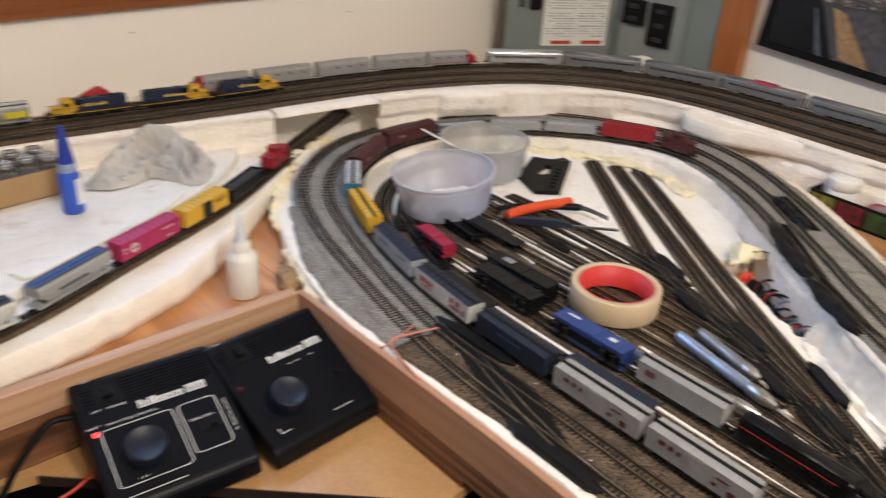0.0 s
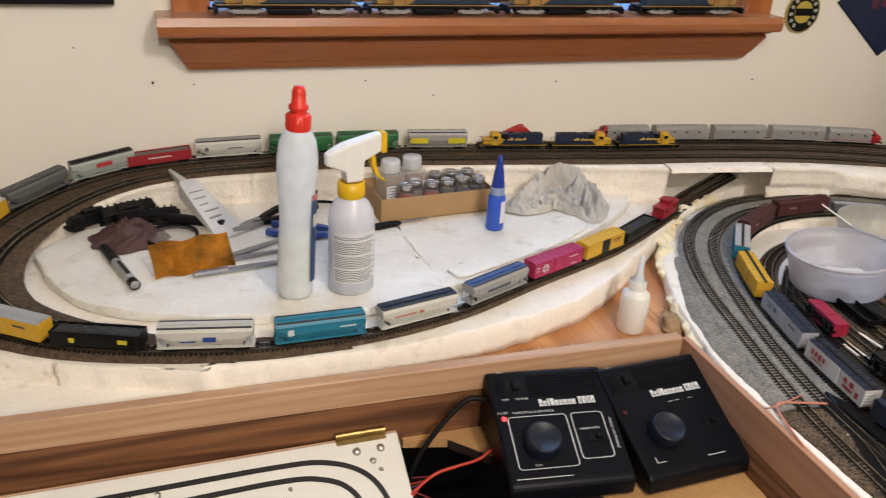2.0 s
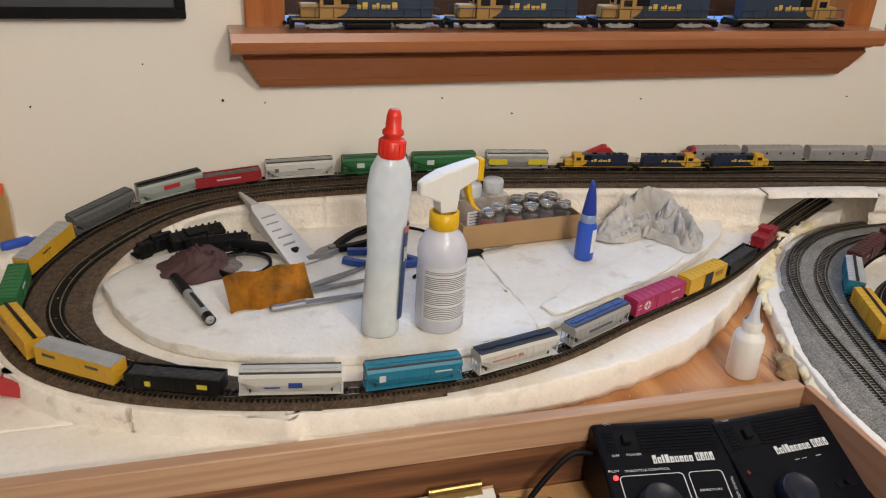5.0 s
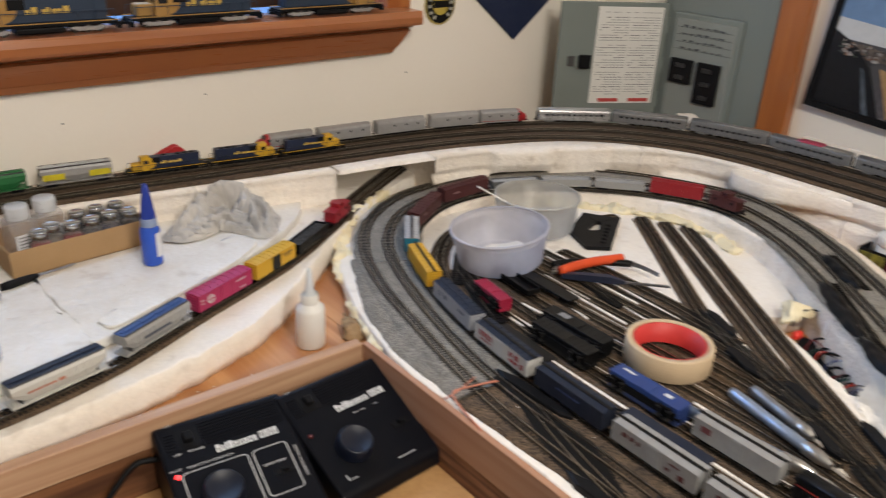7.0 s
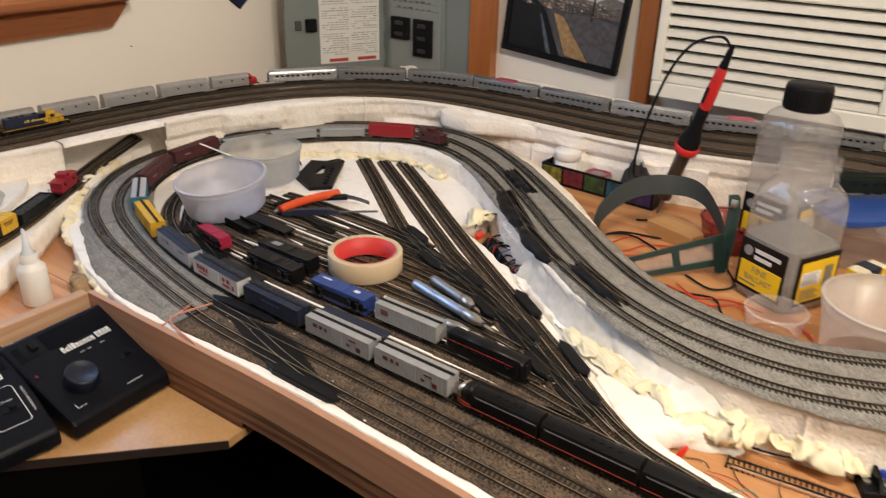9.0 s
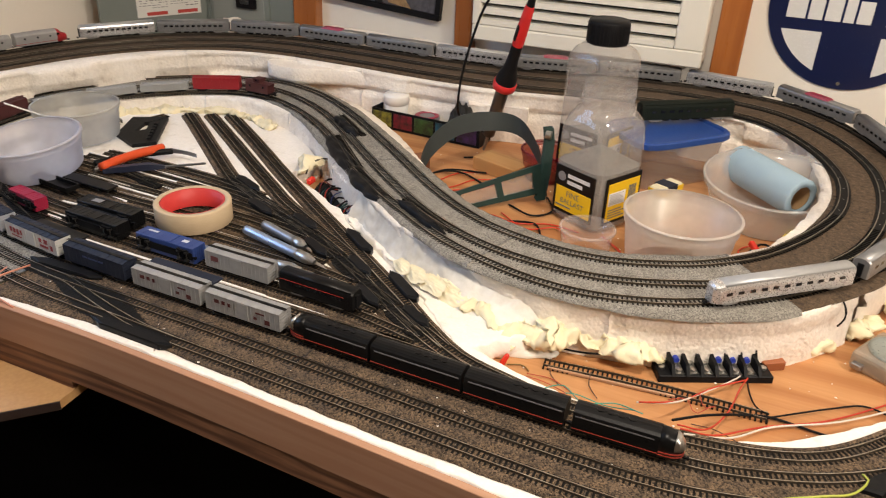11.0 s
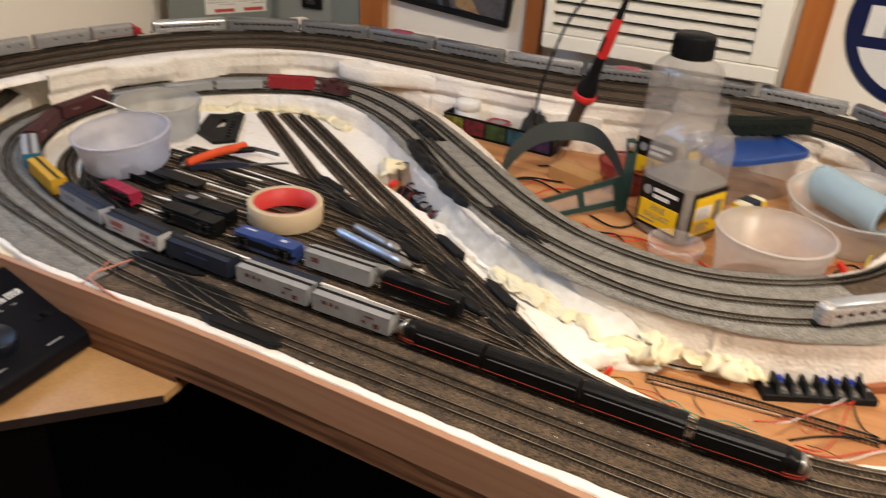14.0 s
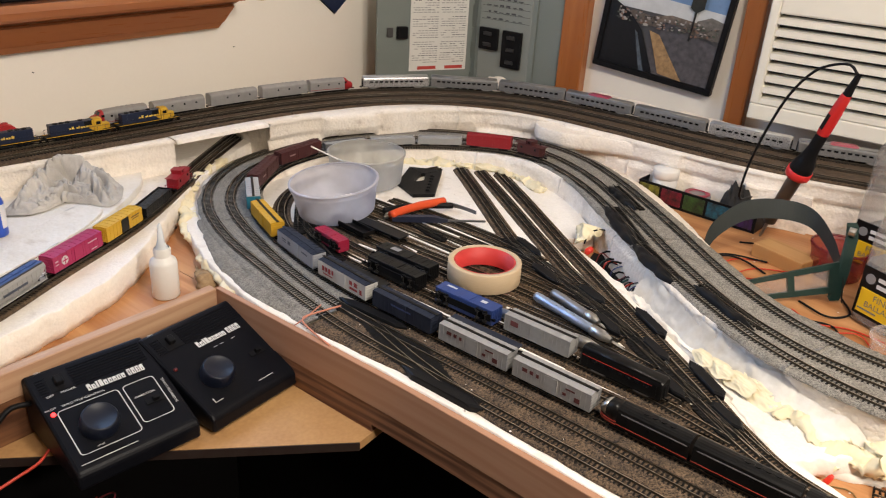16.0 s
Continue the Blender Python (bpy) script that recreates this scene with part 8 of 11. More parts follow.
pliers(pose(0.122, 0.98, IZ, 0, 0, 35), BLACK, "black-handled small pliers lying open")
pliers(pose(0.222, 0.930, IZ, 0, 0, 160), paint((0.02, 0.07, 0.30)), "blue-handled pliers behind the bottles")
for x, y, a, l, lab in ((0.085, 0.885, 14, 0.13, "thin steel file"), (0.105, 0.905, 30, 0.12, "steel scriber with a blue grip"), (0.10, 0.862, 10, 0.11, "bent steel tweezers")):
    k = thing("hand_tool", pose(x, y, IZ, 0, 0, a), lab + " lying on the foam", "hand tool", "hand tools")
    part("shaft", loft([[(u, w, 0.001), (u, w, 0.004), (u, -w, 0.004), (u, -w, 0.001)] for u, w in ((-l / 2, 0.003), (0.0, 0.0045), (l / 2, 0.0015))]), STEELD, k)
    part("handle", boxed(-l / 2 - 0.004, -0.004, 0.0008, -l / 2 + 0.035, 0.004, 0.0062, 0.0015), STEELD, k)
wire("soldering_lead", [(0.15, 1.02, IZ + 0.002), (0.20, 1.035, IZ + 0.006), (0.245, 1.02, IZ + 0.004), (0.250, 0.98, IZ + 0.002), (0.235, 0.93, IZ + 0.002), (0.205, 0.90, IZ + 0.002)], 0.002, BLACK, label="thin black lead looping on the foam", category="cable")
sc = thing("screwdriver", pose(0.292, 0.948, IZ + 0.004, 0, 90, 13), "small screwdriver with a dark handle", "screwdriver")
turned("handle", [(0, -0.03), (0.004, -0.03), (0.005, -0.02), (0.0042, 0.005), (0.002, 0.012)], BLACK, sc, seg=12)
turned("blade", [(0.0014, 0.011), (0.0014, 0.05), (0.0006, 0.055)], STEELD, sc, seg=8)

# at the loop's far end
cg = thing("amber_glue_bottle", pose(-0.262, 1.108, 0.027) @ Matrix.Scale(0.72, 4), "amber glue bottle with an orange cap and red tip", "glue bottle")
turned("bottle", [(0, 0), (0.013, 0), (0.0142, 0.002), (0.0142, 0.080), (0.011, 0.090)], mat("amber_plastic", (0.80, 0.56, 0.22), 0.2, None, 20, 0.2, 200, 0.02, through_light=0.7), cg, seg=24)
turned("cap", [(0.011, 0.089), (0.0108, 0.104), (0.0060, 0.106)], paint((0.70, 0.10, 0.02), 0.4), cg, seg=20)
turned("tip", [(0.006, 0.105), (0.004, 0.118), (0.0020, 0.135), (0.0022, 0.136), (0.0018, 0.160), (0, 0.161)], paint((0.55, 0.03, 0.03), 0.4), cg, seg=16)
cl = thing("red_clamp", pose(-0.190, 0.806, 0.012, 0, 0, -14), "red plastic spring clamp", "clamp")
CLAMP = paint((0.50, 0.02, 0.03), 0.35)
for s in (-1, 1):
    part("jaw", loft([[(x, s * y - w, 0.002), (x, s * y - w, t), (x, s * y + w, t), (x, s * y + w, 0.002)] for x, y, w, t in ((-0.012, 0.009, 0.006, 0.016), (0.010, 0.012, 0.007, 0.019), (0.032, 0.010, 0.006, 0.016), (0.054, 0.005, 0.0035, 0.010))]), CLAMP, cl)
    wire("handle", [(-0.006, s * 0.008, 0.010), (-0.030, s * 0.015, 0.011), (-0.058, s * 0.024, 0.010), (-0.085, s * 0.028, 0.008)], 0.0068, CLAMP, cl, step=0.004, seg=12)
part("pivot", cylinder(bmesh.new(), 0.008, 0.001, 0.0205, "z", 18, (-0.004, 0, 0)), STEELD, cl)
part("pad", boxed(0.047, -0.030, -0.0015, 0.067, -0.012, 0.010, 0.002, 2), paint((0.40, 0.40, 0.40)), cl)
offcut = thing("side_foam", pose(0, 0, 0), "loose white styrofoam offcuts beside the loop", "foam sheet")
part("sheet", boxed(-0.60, 0.6735, 0.0004, -0.232, 1.07, 0.010, 0.002, 2), FOAM, offcut)
part("sheet", boxed(-0.2312, 0.7458, 0.0004, -0.06, 0.90, 0.0085, 0.002, 2), FOAM, offcut)
part("sheet", boxed(-0.60, 1.0715, 0.0004, -0.236, 1.132, 0.027, 0.002, 2), FOAM, offcut)
draped("blue_bag", pose(-0.342, 1.026, 0.0104, 0, 0, 8), 0.072, 0.034, 0.052, mat("blue_film", (0.012, 0.05, 0.26), 0.3, (0.02, 0.08, 0.34), 30, 0.5, 200, 0.1), "folded shiny blue plastic bag beside the loop", "bag", 51.0, n=40)
part("sheet", boxed(-0.2312, 0.6742, 0.0004, 0.16, 0.745, 0.0085, 0.002, 2), FOAM, offcut)

# ---- things on the yard ----
YZ = 0.0262
BLACKM = mat("black_matte", (0.007, 0.007, 0.008), 0.42, (0.010, 0.010, 0.011), 120, 0.6, 700, 0.3, spec=0.15)
tp = thing("masking_tape", pose(0.79, 0.439, YZ), "roll of cream masking tape on a red core", "tape roll")
turned("tape", [(0.0385, 0.0), (0.0452, 0.0), (0.0458, 0.0008), (0.0458, 0.0242), (0.0452, 0.025), (0.0385, 0.025), (0.0385, 0.0)], mat("tape_cream", (0.60, 0.46, 0.30), 0.6, (0.52, 0.39, 0.24), 120, 0.5, 900, 0.15, stretch=(1, 1, 8)), tp, seg=72)
turned("core", [(0.0362, 0.0006), (0.0384, 0.0006), (0.0384, 0.0246), (0.0362, 0.0246), (0.0362, 0.0006)], mat("tape_core_red", (0.62, 0.05, 0.045), 0.5, (0.5, 0.03, 0.03), 60, 0.4, 500, 0.1), tp, seg=64)


def tub(name, m, r, h, material, label, taper=0.88, wall=0.0012, lip=0.0022, seg=56):
    """A thin-walled round plastic tub, open at the top, with a rolled lip."""
    t = thing(name, m, label, "plastic tub", "plastic tubs")
    b = r * taper
    turned("shell", [(0, 0.0), (b - 0.003, 0.0), (b, 0.003), (b + (r - b) * 0.8, h * 0.8), (r, h * 0.82), (r, h - 0.001)], material, t, seg=seg)
    turned("lip", [(r - wall * 0.4, h - 0.0028), (r + lip, h - 0.0026), (r + lip, h - 0.0004), (r + lip * 0.5, h + 0.0005), (r - wall, h + 0.0003)], material, t, seg=seg)
    return t


b1 = tub("mixing_tub", pose(0.807, 0.717, YZ + 0.0035) @ Matrix.Rotation(math.radians(-6.5), 4, Vector((0.35, 0.94, 0))), 0.0630, 0.0485, WINDOW_TINT, "cloudy plastic tub tinted for window light, with a little plaster powder inside", 0.88)
crumpled("plaster_powder", pose(0.807, 0.717, YZ + 0.0050) @ Matrix.Rotation(math.radians(-6.5), 4, Vector((0.35, 0.94, 0))), 0.046, 0.040, 0.003, WHITEP, "small heap of white plaster powder", "powder", 5.0, n=20)
tub("mixing_tub", pose(0.933, 0.780, YZ), 0.0610, 0.050, film("cloudy_tub", (0.56, 0.545, 0.50), 0.66, 0.35, 0.7), "empty cloudy grey plastic tub", 0.93)
st = thing("stir_stick", look((0.838, 0.800, 0.098), (0.905, 0.765, 0.055)), "thin white plastic stick leaning across the tubs", "stick")
part("rod", boxed(-0.0022, -0.0009, -0.075, 0.0022, 0.0009, 0.004, 0.0005), WHITEP, st)

# red-handled pliers
pl = thing("pliers", pose(0.905, 0.612, YZ + 0.004, 0, 0, 0), "flush cutters with fat orange-red handles", "pliers", "hand tools")
ORG = mat("orange_grip", (0.72, 0.085, 0.02), 0.42, (0.6, 0.06, 0.015), 40, 0.4, 400, 0.08)
wire("grip", [(-0.067, 0.027, 0.006), (-0.04, 0.025, 0.007), (-0.01, 0.020, 0.007), (0.015, 0.014, 0.006), (0.033, 0.010, 0.005)], 0.0062, ORG, pl, step=0.004, seg=12)
wire("grip", [(-0.055, 0.052, 0.002), (-0.03, 0.044, 0.002), (0.0, 0.026, 0.002), (0.02, 0.008, 0.002), (0.035, -0.006, 0.002)], 0.0045, BLACK, pl, step=0.004, seg=10)
part("jaw", loft([[(x, y - w, 0), (x, y + w, 0), (x, y + w, 0.006), (x, y - w, 0.006)] for x, y, w in ((0.030, 0.006, 0.005), (0.036, -0.012, 0.006), (0.037, -0.030, 0.0035), (0.036, -0.048, 0.001))]), STEELD, pl)
sl = thing("needle_file", pose(0.872, 0.600, YZ + 0.002, 0, 0, -47), "dark steel file with a blue-black handle", "file", "hand tools")
part("handle", loft([[(x, -w, 0), (x, w, 0), (x, w, 2 * w), (x, -w, 2 * w)] for x, w in ((-0.05, 0.003), (-0.03, 0.0042), (0.01, 0.0045), (0.03, 0.002))]), paint((0.015, 0.02, 0.045), 0.4), sl)
part("blade", boxed(0.029, -0.0015, 0.001, 0.085, 0.0015, 0.0035), STEELD, sl)
for x, y, a in ((0.857, 0.662, 30), (0.852, 0.648, -12)):
    k = thing("steel_tool", pose(x, y, YZ, 0, 0, a), "short bright steel tool bit under the tub", "hand tool", "hand tools")
    part("shaft", cylinder(bmesh.new(), 0.0024, -0.016, 0.016, "x", 10, (0, 0, 0.003)), STEEL, k)
    part("collar", cylinder(bmesh.new(), 0.004, -0.004, 0.004, "x", 10, (0, 0, 0.004)), STEELD, k)
cn = thing("wire_clip", pose(0.785, 0.66, YZ, 0, 0, 25), "small cream plastic clip beside the tub", "clip")
for q in ((-0.010, -0.006, 0.010, -0.002), (-0.010, 0.003, 0.006, 0.007), (-0.010, -0.002, -0.006, 0.003), (0.006, -0.002, 0.010, 0.004)):
    part("bar", boxed(q[0], q[1], 0, q[2], q[3], 0.004, 0.001), mat("cream_plastic", (0.70, 0.62, 0.44), 0.5), cn)

pt = thing("slotted_plate", pose(0, 0, 0.0212), "black plastic plate with a slot on the white foam", "plastic plate")
rim_ = [(0.9645, 0.7406), (1.0358, 0.7758), (1.065, 0.7274), (0.9688, 0.6645), (0.9419, 0.6866)]
slot_ = [(0.990, 0.727), (1.026, 0.741), (1.030, 0.735), (1.003, 0.716), (0.992, 0.721)]
for k in range(5):
    a, b, c, d = rim_[k], rim_[(k + 1) % 5], slot_[(k + 1) % 5], slot_[k]
    part("plate", loft([[(x, y, z) for x, y in (a, b, c, d)] for z in (0.0, 0.0052 + 0.0004 * (k % 2))]), BLACKM, pt)
for k in range(6):
    x, y = 0.972 + 0.011 * k, 0.682 + 0.0072 * k
    part("stud", boxed(-0.0035, -0.0030, 0.0050, 0.0035, 0.0030, 0.0085, 0.0008), BLACKM, pt, place=pose(x, y, 0, 0, 0, 33))

# hobby knives
KN = mat("blue_knife", (0.34, 0.43, 0.60), 0.3, (0.42, 0.48, 0.56), 60, 0.6, 500, 0.05, metal=0.7)


def hobby_knife(a, b, z, body, label):
    a, b = Vector((*a, z)), Vector((*b, z))
    d = b - a
    k = thing("hobby_knife", pose(*a, 0, 0, math.degrees(math.atan2(d.y, d.x))), label, "hobby knife", "hobby knives")
    L = d.length
    rot = pose(0, 0, 0, 0, 90, 0)
    turned("handle", [(0, 0), (0.0050, 0.001), (0.0056, 0.006), (0.0056, L * 0.30), (0.0050, L * 0.33), (0.0056, L * 0.36), (0.0056, L * 0.62), (0.0050, L * 0.64)], body, k, seg=18, place=rot)
    turned("chuck", [(0.0052, L * 0.64), (0.0064, L * 0.65), (0.0064, L * 0.76), (0.0048, L * 0.80), (0.0030, L * 0.85)], STEEL, k, "knurled steel chuck", 18, place=rot)
    part("blade", loft([[(L * 0.83, -0.0022, -0.0002), (L * 0.83, 0.0022, -0.0002), (L * 0.83, 0.0022, 0.0002), (L * 0.83, -0.0022, 0.0002)], [(L * 0.92, -0.0024, -0.0002), (L * 0.92, 0.0020, -0.0002), (L * 0.92, 0.0020, 0.0002), (L * 0.92, -0.0024, 0.0002)], [(L, -0.0022, -0.0001), (L, -0.0018, -0.0001), (L, -0.0018, 0.0001), (L, -0.0022, 0.0001)]]), STEEL, k)


hobby_knife((0.789, 0.362), (0.755, 0.225), YZ + 0.0052, KN, "blue aluminium hobby knife with a steel chuck")
hobby_knife((0.812, 0.352), (0.782, 0.262), YZ + 0.0045, mat("dark_handle", (0.30, 0.31, 0.33), 0.35, None, 40, 0.4, 400, 0.05, metal=0.7), "steel-grey hobby knife beside the blue one")
hobby_knife((0.728, 0.372), (0.742, 0.228), YZ + 0.0042, mat("steel_blue", (0.16, 0.20, 0.28), 0.35, None, 40, 0.4, 400, 0.05, metal=0.6), "slim steel probe lying between the tracks")
for k, line in enumerate(([(0.752, 0.222), (0.722, 0.135)], [(0.690, 0.335), (0.688, 0.26)], [(0.726, 0.66), (0.724, 0.56)], [(0.856, 0.60), (0.848, 0.50)], [(0.876, 0.70), (0.872, 0.54)], [(0.806, 0.645), (0.792, 0.55)], [(0.722, 0.43), (0.720, 0.37)], [(0.834, 0.66), (0.830, 0.58)], [(0.894, 0.721), (0.891, 0.647)], [(0.890, 0.611), (0.881, 0.487)], [(0.824, 0.615), (0.820, 0.516)], [(0.754, 0.621), (0.756, 0.589)], [(0.719, 0.624), (0.717, 0.580)], [(0.753, 0.378), (0.750, 0.337)])):
    (x0, y0), (x1, y1) = line
    L = math.hypot(x1 - x0, y1 - y0)
    s_ = thing("foam_strip", pose(x0, y0, 0.0206, 0, 0, math.degrees(math.atan2(y1 - y0, x1 - x0))), "bare white foam strip between two yard tracks", "foam strip", "foam strips")
    part("strip", boxed(0, -0.0017, 0, L, 0.0017, 0.0030 + 0.0002 * (k % 3) + (0.0005 if k > 7 else 0), 0.0006), FOAM, s_)


# ---- turnouts with black switch motors ----
def turnout(a, b, z, wide, label="black turnout base with guard rails and switch motor", motor=1, tall=0.004):
    a, b = Vector((*a, 0)), Vector((*b, 0))
    d = b - a
    L = d.length
    t = thing("turnout", pose(a.x, a.y, z, 0, 0, math.degrees(math.atan2(d.y, d.x))), label, "turnout", "turnouts")
    ring = [(0, -wide * 0.25), (L * 0.12, -wide * 0.5), (L * 0.85, -wide * 0.5), (L, -wide * 0.2), (L, wide * 0.2), (L * 0.85, wide * 0.45), (L * 0.12, wide * 0.5), (0, wide * 0.3)]
    part("base", loft([[(x, y, u) for x, y in ring] for u in (-0.003, tall * 0.35)]), BLACKM, t)
    n = max(4, int(L / 0.006))
    for k in range(n):
        x = L * (k + 0.5) / n
        shared("tie_block", "tie_block%.4f%.4f" % (wide, tall), lambda: boxed(-0.0012, -wide * 0.46, tall * 0.3, 0.0012, wide * 0.44, tall * 0.5), TIE, t, pose(x, 0, 0))
    for u, v in ((-0.20, -0.20), (0.19, 0.19), (-0.20, 0.06), (0.19, 0.40)):
        vs, fs = sweep(spline([(L * 0.04, wide * u, tall * 0.55), (L * 0.40, wide * (u + (v - u) * 0.22), tall * 0.55), (L * 0.96, wide * v, tall * 0.55)], 0.006), [(-0.0004, 0), (0.0004, 0), (0.0004, 0.0015), (-0.0004, 0.0015)])
        mesh_ob("point_rail", vs, fs, RAIL_SIDE, t)
    for u in (-0.12, 0.12):
        part("guard_rail", boxed(L * 0.52, wide * u - 0.0004, tall * 0.55, L * 0.72, wide * u + 0.0004, tall * 0.55 + 0.0014), RAIL_SIDE, t)
    if motor:
        yy = motor * wide * 0.48
        part("switch_motor", loft([[(L * 0.5 + x * L * k, yy + y * k, z) for x, y in ((-0.42, 0.001), (-0.30, -0.0065), (0.22, -0.0065), (0.42, -0.001), (0.25, 0.0060), (-0.28, 0.0060))] for z, k in ((-0.002, 1.0), (tall, 1.0), (tall + 0.0016, 0.86))]), BLACKM, t)
    return t


for x, y, a in ((0.6310, 0.480, 92), (0.5725, 0.332, 89)):
    mc = thing("switch_motor", pose(x, y, 0.0238, 0, 0, a), "long rounded black switch motor beside the crossover", "switch motor", "switch motors")
    part("cover", loft([[(u * k, v * k, z) for u, v in ((-0.052, 0), (-0.040, -0.0062), (0.034, -0.0062), (0.052, -0.001), (0.034, 0.0060), (-0.040, 0.0060))] for z, k in ((-0.003, 1.0), (0.0026, 1.0), (0.0040, 0.88))]), BLACKM, mc)
lad = [(0.916, 0.490), (0.882, 0.418), (0.852, 0.352), (0.824, 0.292), (0.793, 0.236), (0.760, 0.184), (0.727, 0.132), (0.698, 0.083)]
for (xa, ya), (xb, yb), mo in zip(lad, lad[1:], (1, -1, 1, -1, 1, -1, 1)):
    turnout((xa, ya), (xb, yb), 0.0238, 0.024, motor=mo)
for x, y, a in ((0.838, 0.236, 55), (0.770, 0.142, 53)):
    mc = thing("switch_motor", pose(x, y, 0.0226, 0, 0, a), "rounded black switch motor cover beside the ladder", "switch motor", "switch motors")
    part("cover", loft([[(x * k, y * k, z) for x, y in ((-0.034, 0), (-0.026, -0.007), (0.022, -0.007), (0.034, -0.001), (0.022, 0.0065), (-0.026, 0.0065))] for z, k in ((-0.003, 1.0), (0.0048, 1.0), (0.0062, 0.85))]), BLACKM, mc)
turnout((0.845, 0.545), (0.872, 0.665), 0.0238, 0.016, motor=0)
turnout((0.700, 0.60), (0.742, 0.70), 0.0238, 0.030, motor=0)
turnout((0.722, 0.70), (0.790, 0.775), 0.0238, 0.022, motor=0)


def housed_turnout(a, b, z, wide, seed, label="lumpy black turnout with its motor housing half buried in ballast"):
    """A turnout whose ties and machine sit under a swollen black housing; two rails run over it."""
    a, b = Vector((*a, 0)), Vector((*b, 0))
    d = b - a
    L = d.length
    t = thing("turnout", pose(a.x, a.y, z, 0, 0, math.degrees(math.atan2(d.y, d.x))), label, "turnout", "turnouts")
    rows, seg, vs, fs = 26, 13, [], []
    for i in range(rows + 1):
        u = i / rows
        half = wide * 0.5 * min(1.0, 0.35 + 3.2 * u, 0.30 + 3.0 * (1 - u)) * (0.86 + 0.34 * noise.noise(Vector((u * 5, seed, 0))))
        sway = wide * 0.16 * noise.noise(Vector((u * 3, seed + 5, 0)))
        for k in range(seg):
            v = -1 + 2 * k / (seg - 1)
            top = 0.0046 * (1 - abs(v) ** 3.5) * min(1, 6 * u, 6 * (1 - u)) + 0.0022 * noise.noise(Vector((u * 7, v * 2, seed)))
            if v > 0.1:
                top -= 0.0022
            vs.append((L * u, half * v + sway, -0.0034 if k in (0, seg - 1) else top))
    for i in range(rows):
        for k in range(seg - 1):
            fs.append((i * seg + k, (i + 1) * seg + k, (i + 1) * seg + k + 1, i * seg + k + 1))
    mesh_ob("housing", vs, fs, BLACKM, t, smooth=True)
    n = int(L / 0.0052)
    for k in range(n):
        shared("tie_block", "side_tie%.4f" % wide, lambda: boxed(-0.0011, -0.0045, -0.002, 0.0011, 0.0045, 0.0007), TIE, t, pose(L * (k + 0.5) / n, wide * 0.46, 0))
    for u, v in ((0.14, 0.10), (0.46, 0.44)):
        vs, fs = sweep(spline([(L * 0.02, wide * u, 0.0030), (L * 0.5, wide * (u + v) * 0.5, 0.0034), (L * 0.98, wide * v, 0.0030)], 0.006), [(-0.0004, 0), (0.0004, 0), (0.0004, 0.0013), (-0.0004, 0.0013)])
        mesh_ob("point_rail", vs, fs, RAIL_SIDE, t)
    return t


for k, (pa, pb, z, w_) in enumerate((((1.133, 0.447), (1.070, 0.372), 0.0584, 0.021), ((1.050, 0.407), (0.952, 0.312), 0.0590, 0.028), ((0.952, 0.317), (0.886, 0.234), 0.0602, 0.026), ((0.893, 0.212), (0.836, 0.122), 0.0634, 0.019))):
    housed_turnout(pa, pb, z, w_, 3.0 + 2.7 * k)
# long ties where the crossover leaves the second line
cw = thing("crossover_ties", pose(0, 0, 0), "long black ties on a solid black base under the crossover", "track ties")


def line_x(route, y):
    p = PATHS[route]
    p = p[p[:, 0] < 0.70]
    return float(p[int(np.argmin(np.abs(p[:, 1] - y))), 0])


base_rows = []
for k in range(50):
    y = 0.522 - 0.0047 * k
    xf, xs = line_x("front", y), line_x("second", y)
    x0 = xs + (xf - xs) * min(1.0, max(0.0, (0.475 - y) / 0.075)) - 0.0090
    x1 = xs + (xf - xs) * min(1.0, max(0.0, (0.395 - y) / 0.070)) + 0.0090
    base_rows.append((x0 + 0.001, x1 - 0.001, y))
    part("long_tie", boxed(x0, -0.00095, -0.0038, x1, 0.00095, -0.0019), TIE, cw, place=pose(0, y, 0.0259, 0, 0, random.uniform(-0.15, 0.15)))
part("base", loft([[(x0, y, 0.0222), (x1, y, 0.0222), (x1, y, 0.02392), (x0, y, 0.02392)] for x0, x1, y in base_rows]), BLACKM, cw)
mc = thing("switch_motor", pose(0.700, -0.336, 0.0238, 0, 0, -41), "wide flat black switch motor beside the curve", "switch motor", "switch motors")
part("cover", loft([[(u * k, v * k, z) for u, v in ((-0.046, 0.002), (-0.036, -0.0095), (0.034, -0.0105), (0.046, -0.003), (0.036, 0.0085), (-0.034, 0.0075))] for z, k in ((-0.003, 1.0), (0.0034, 1.0), (0.0050, 0.9))]), BLACKM, mc)

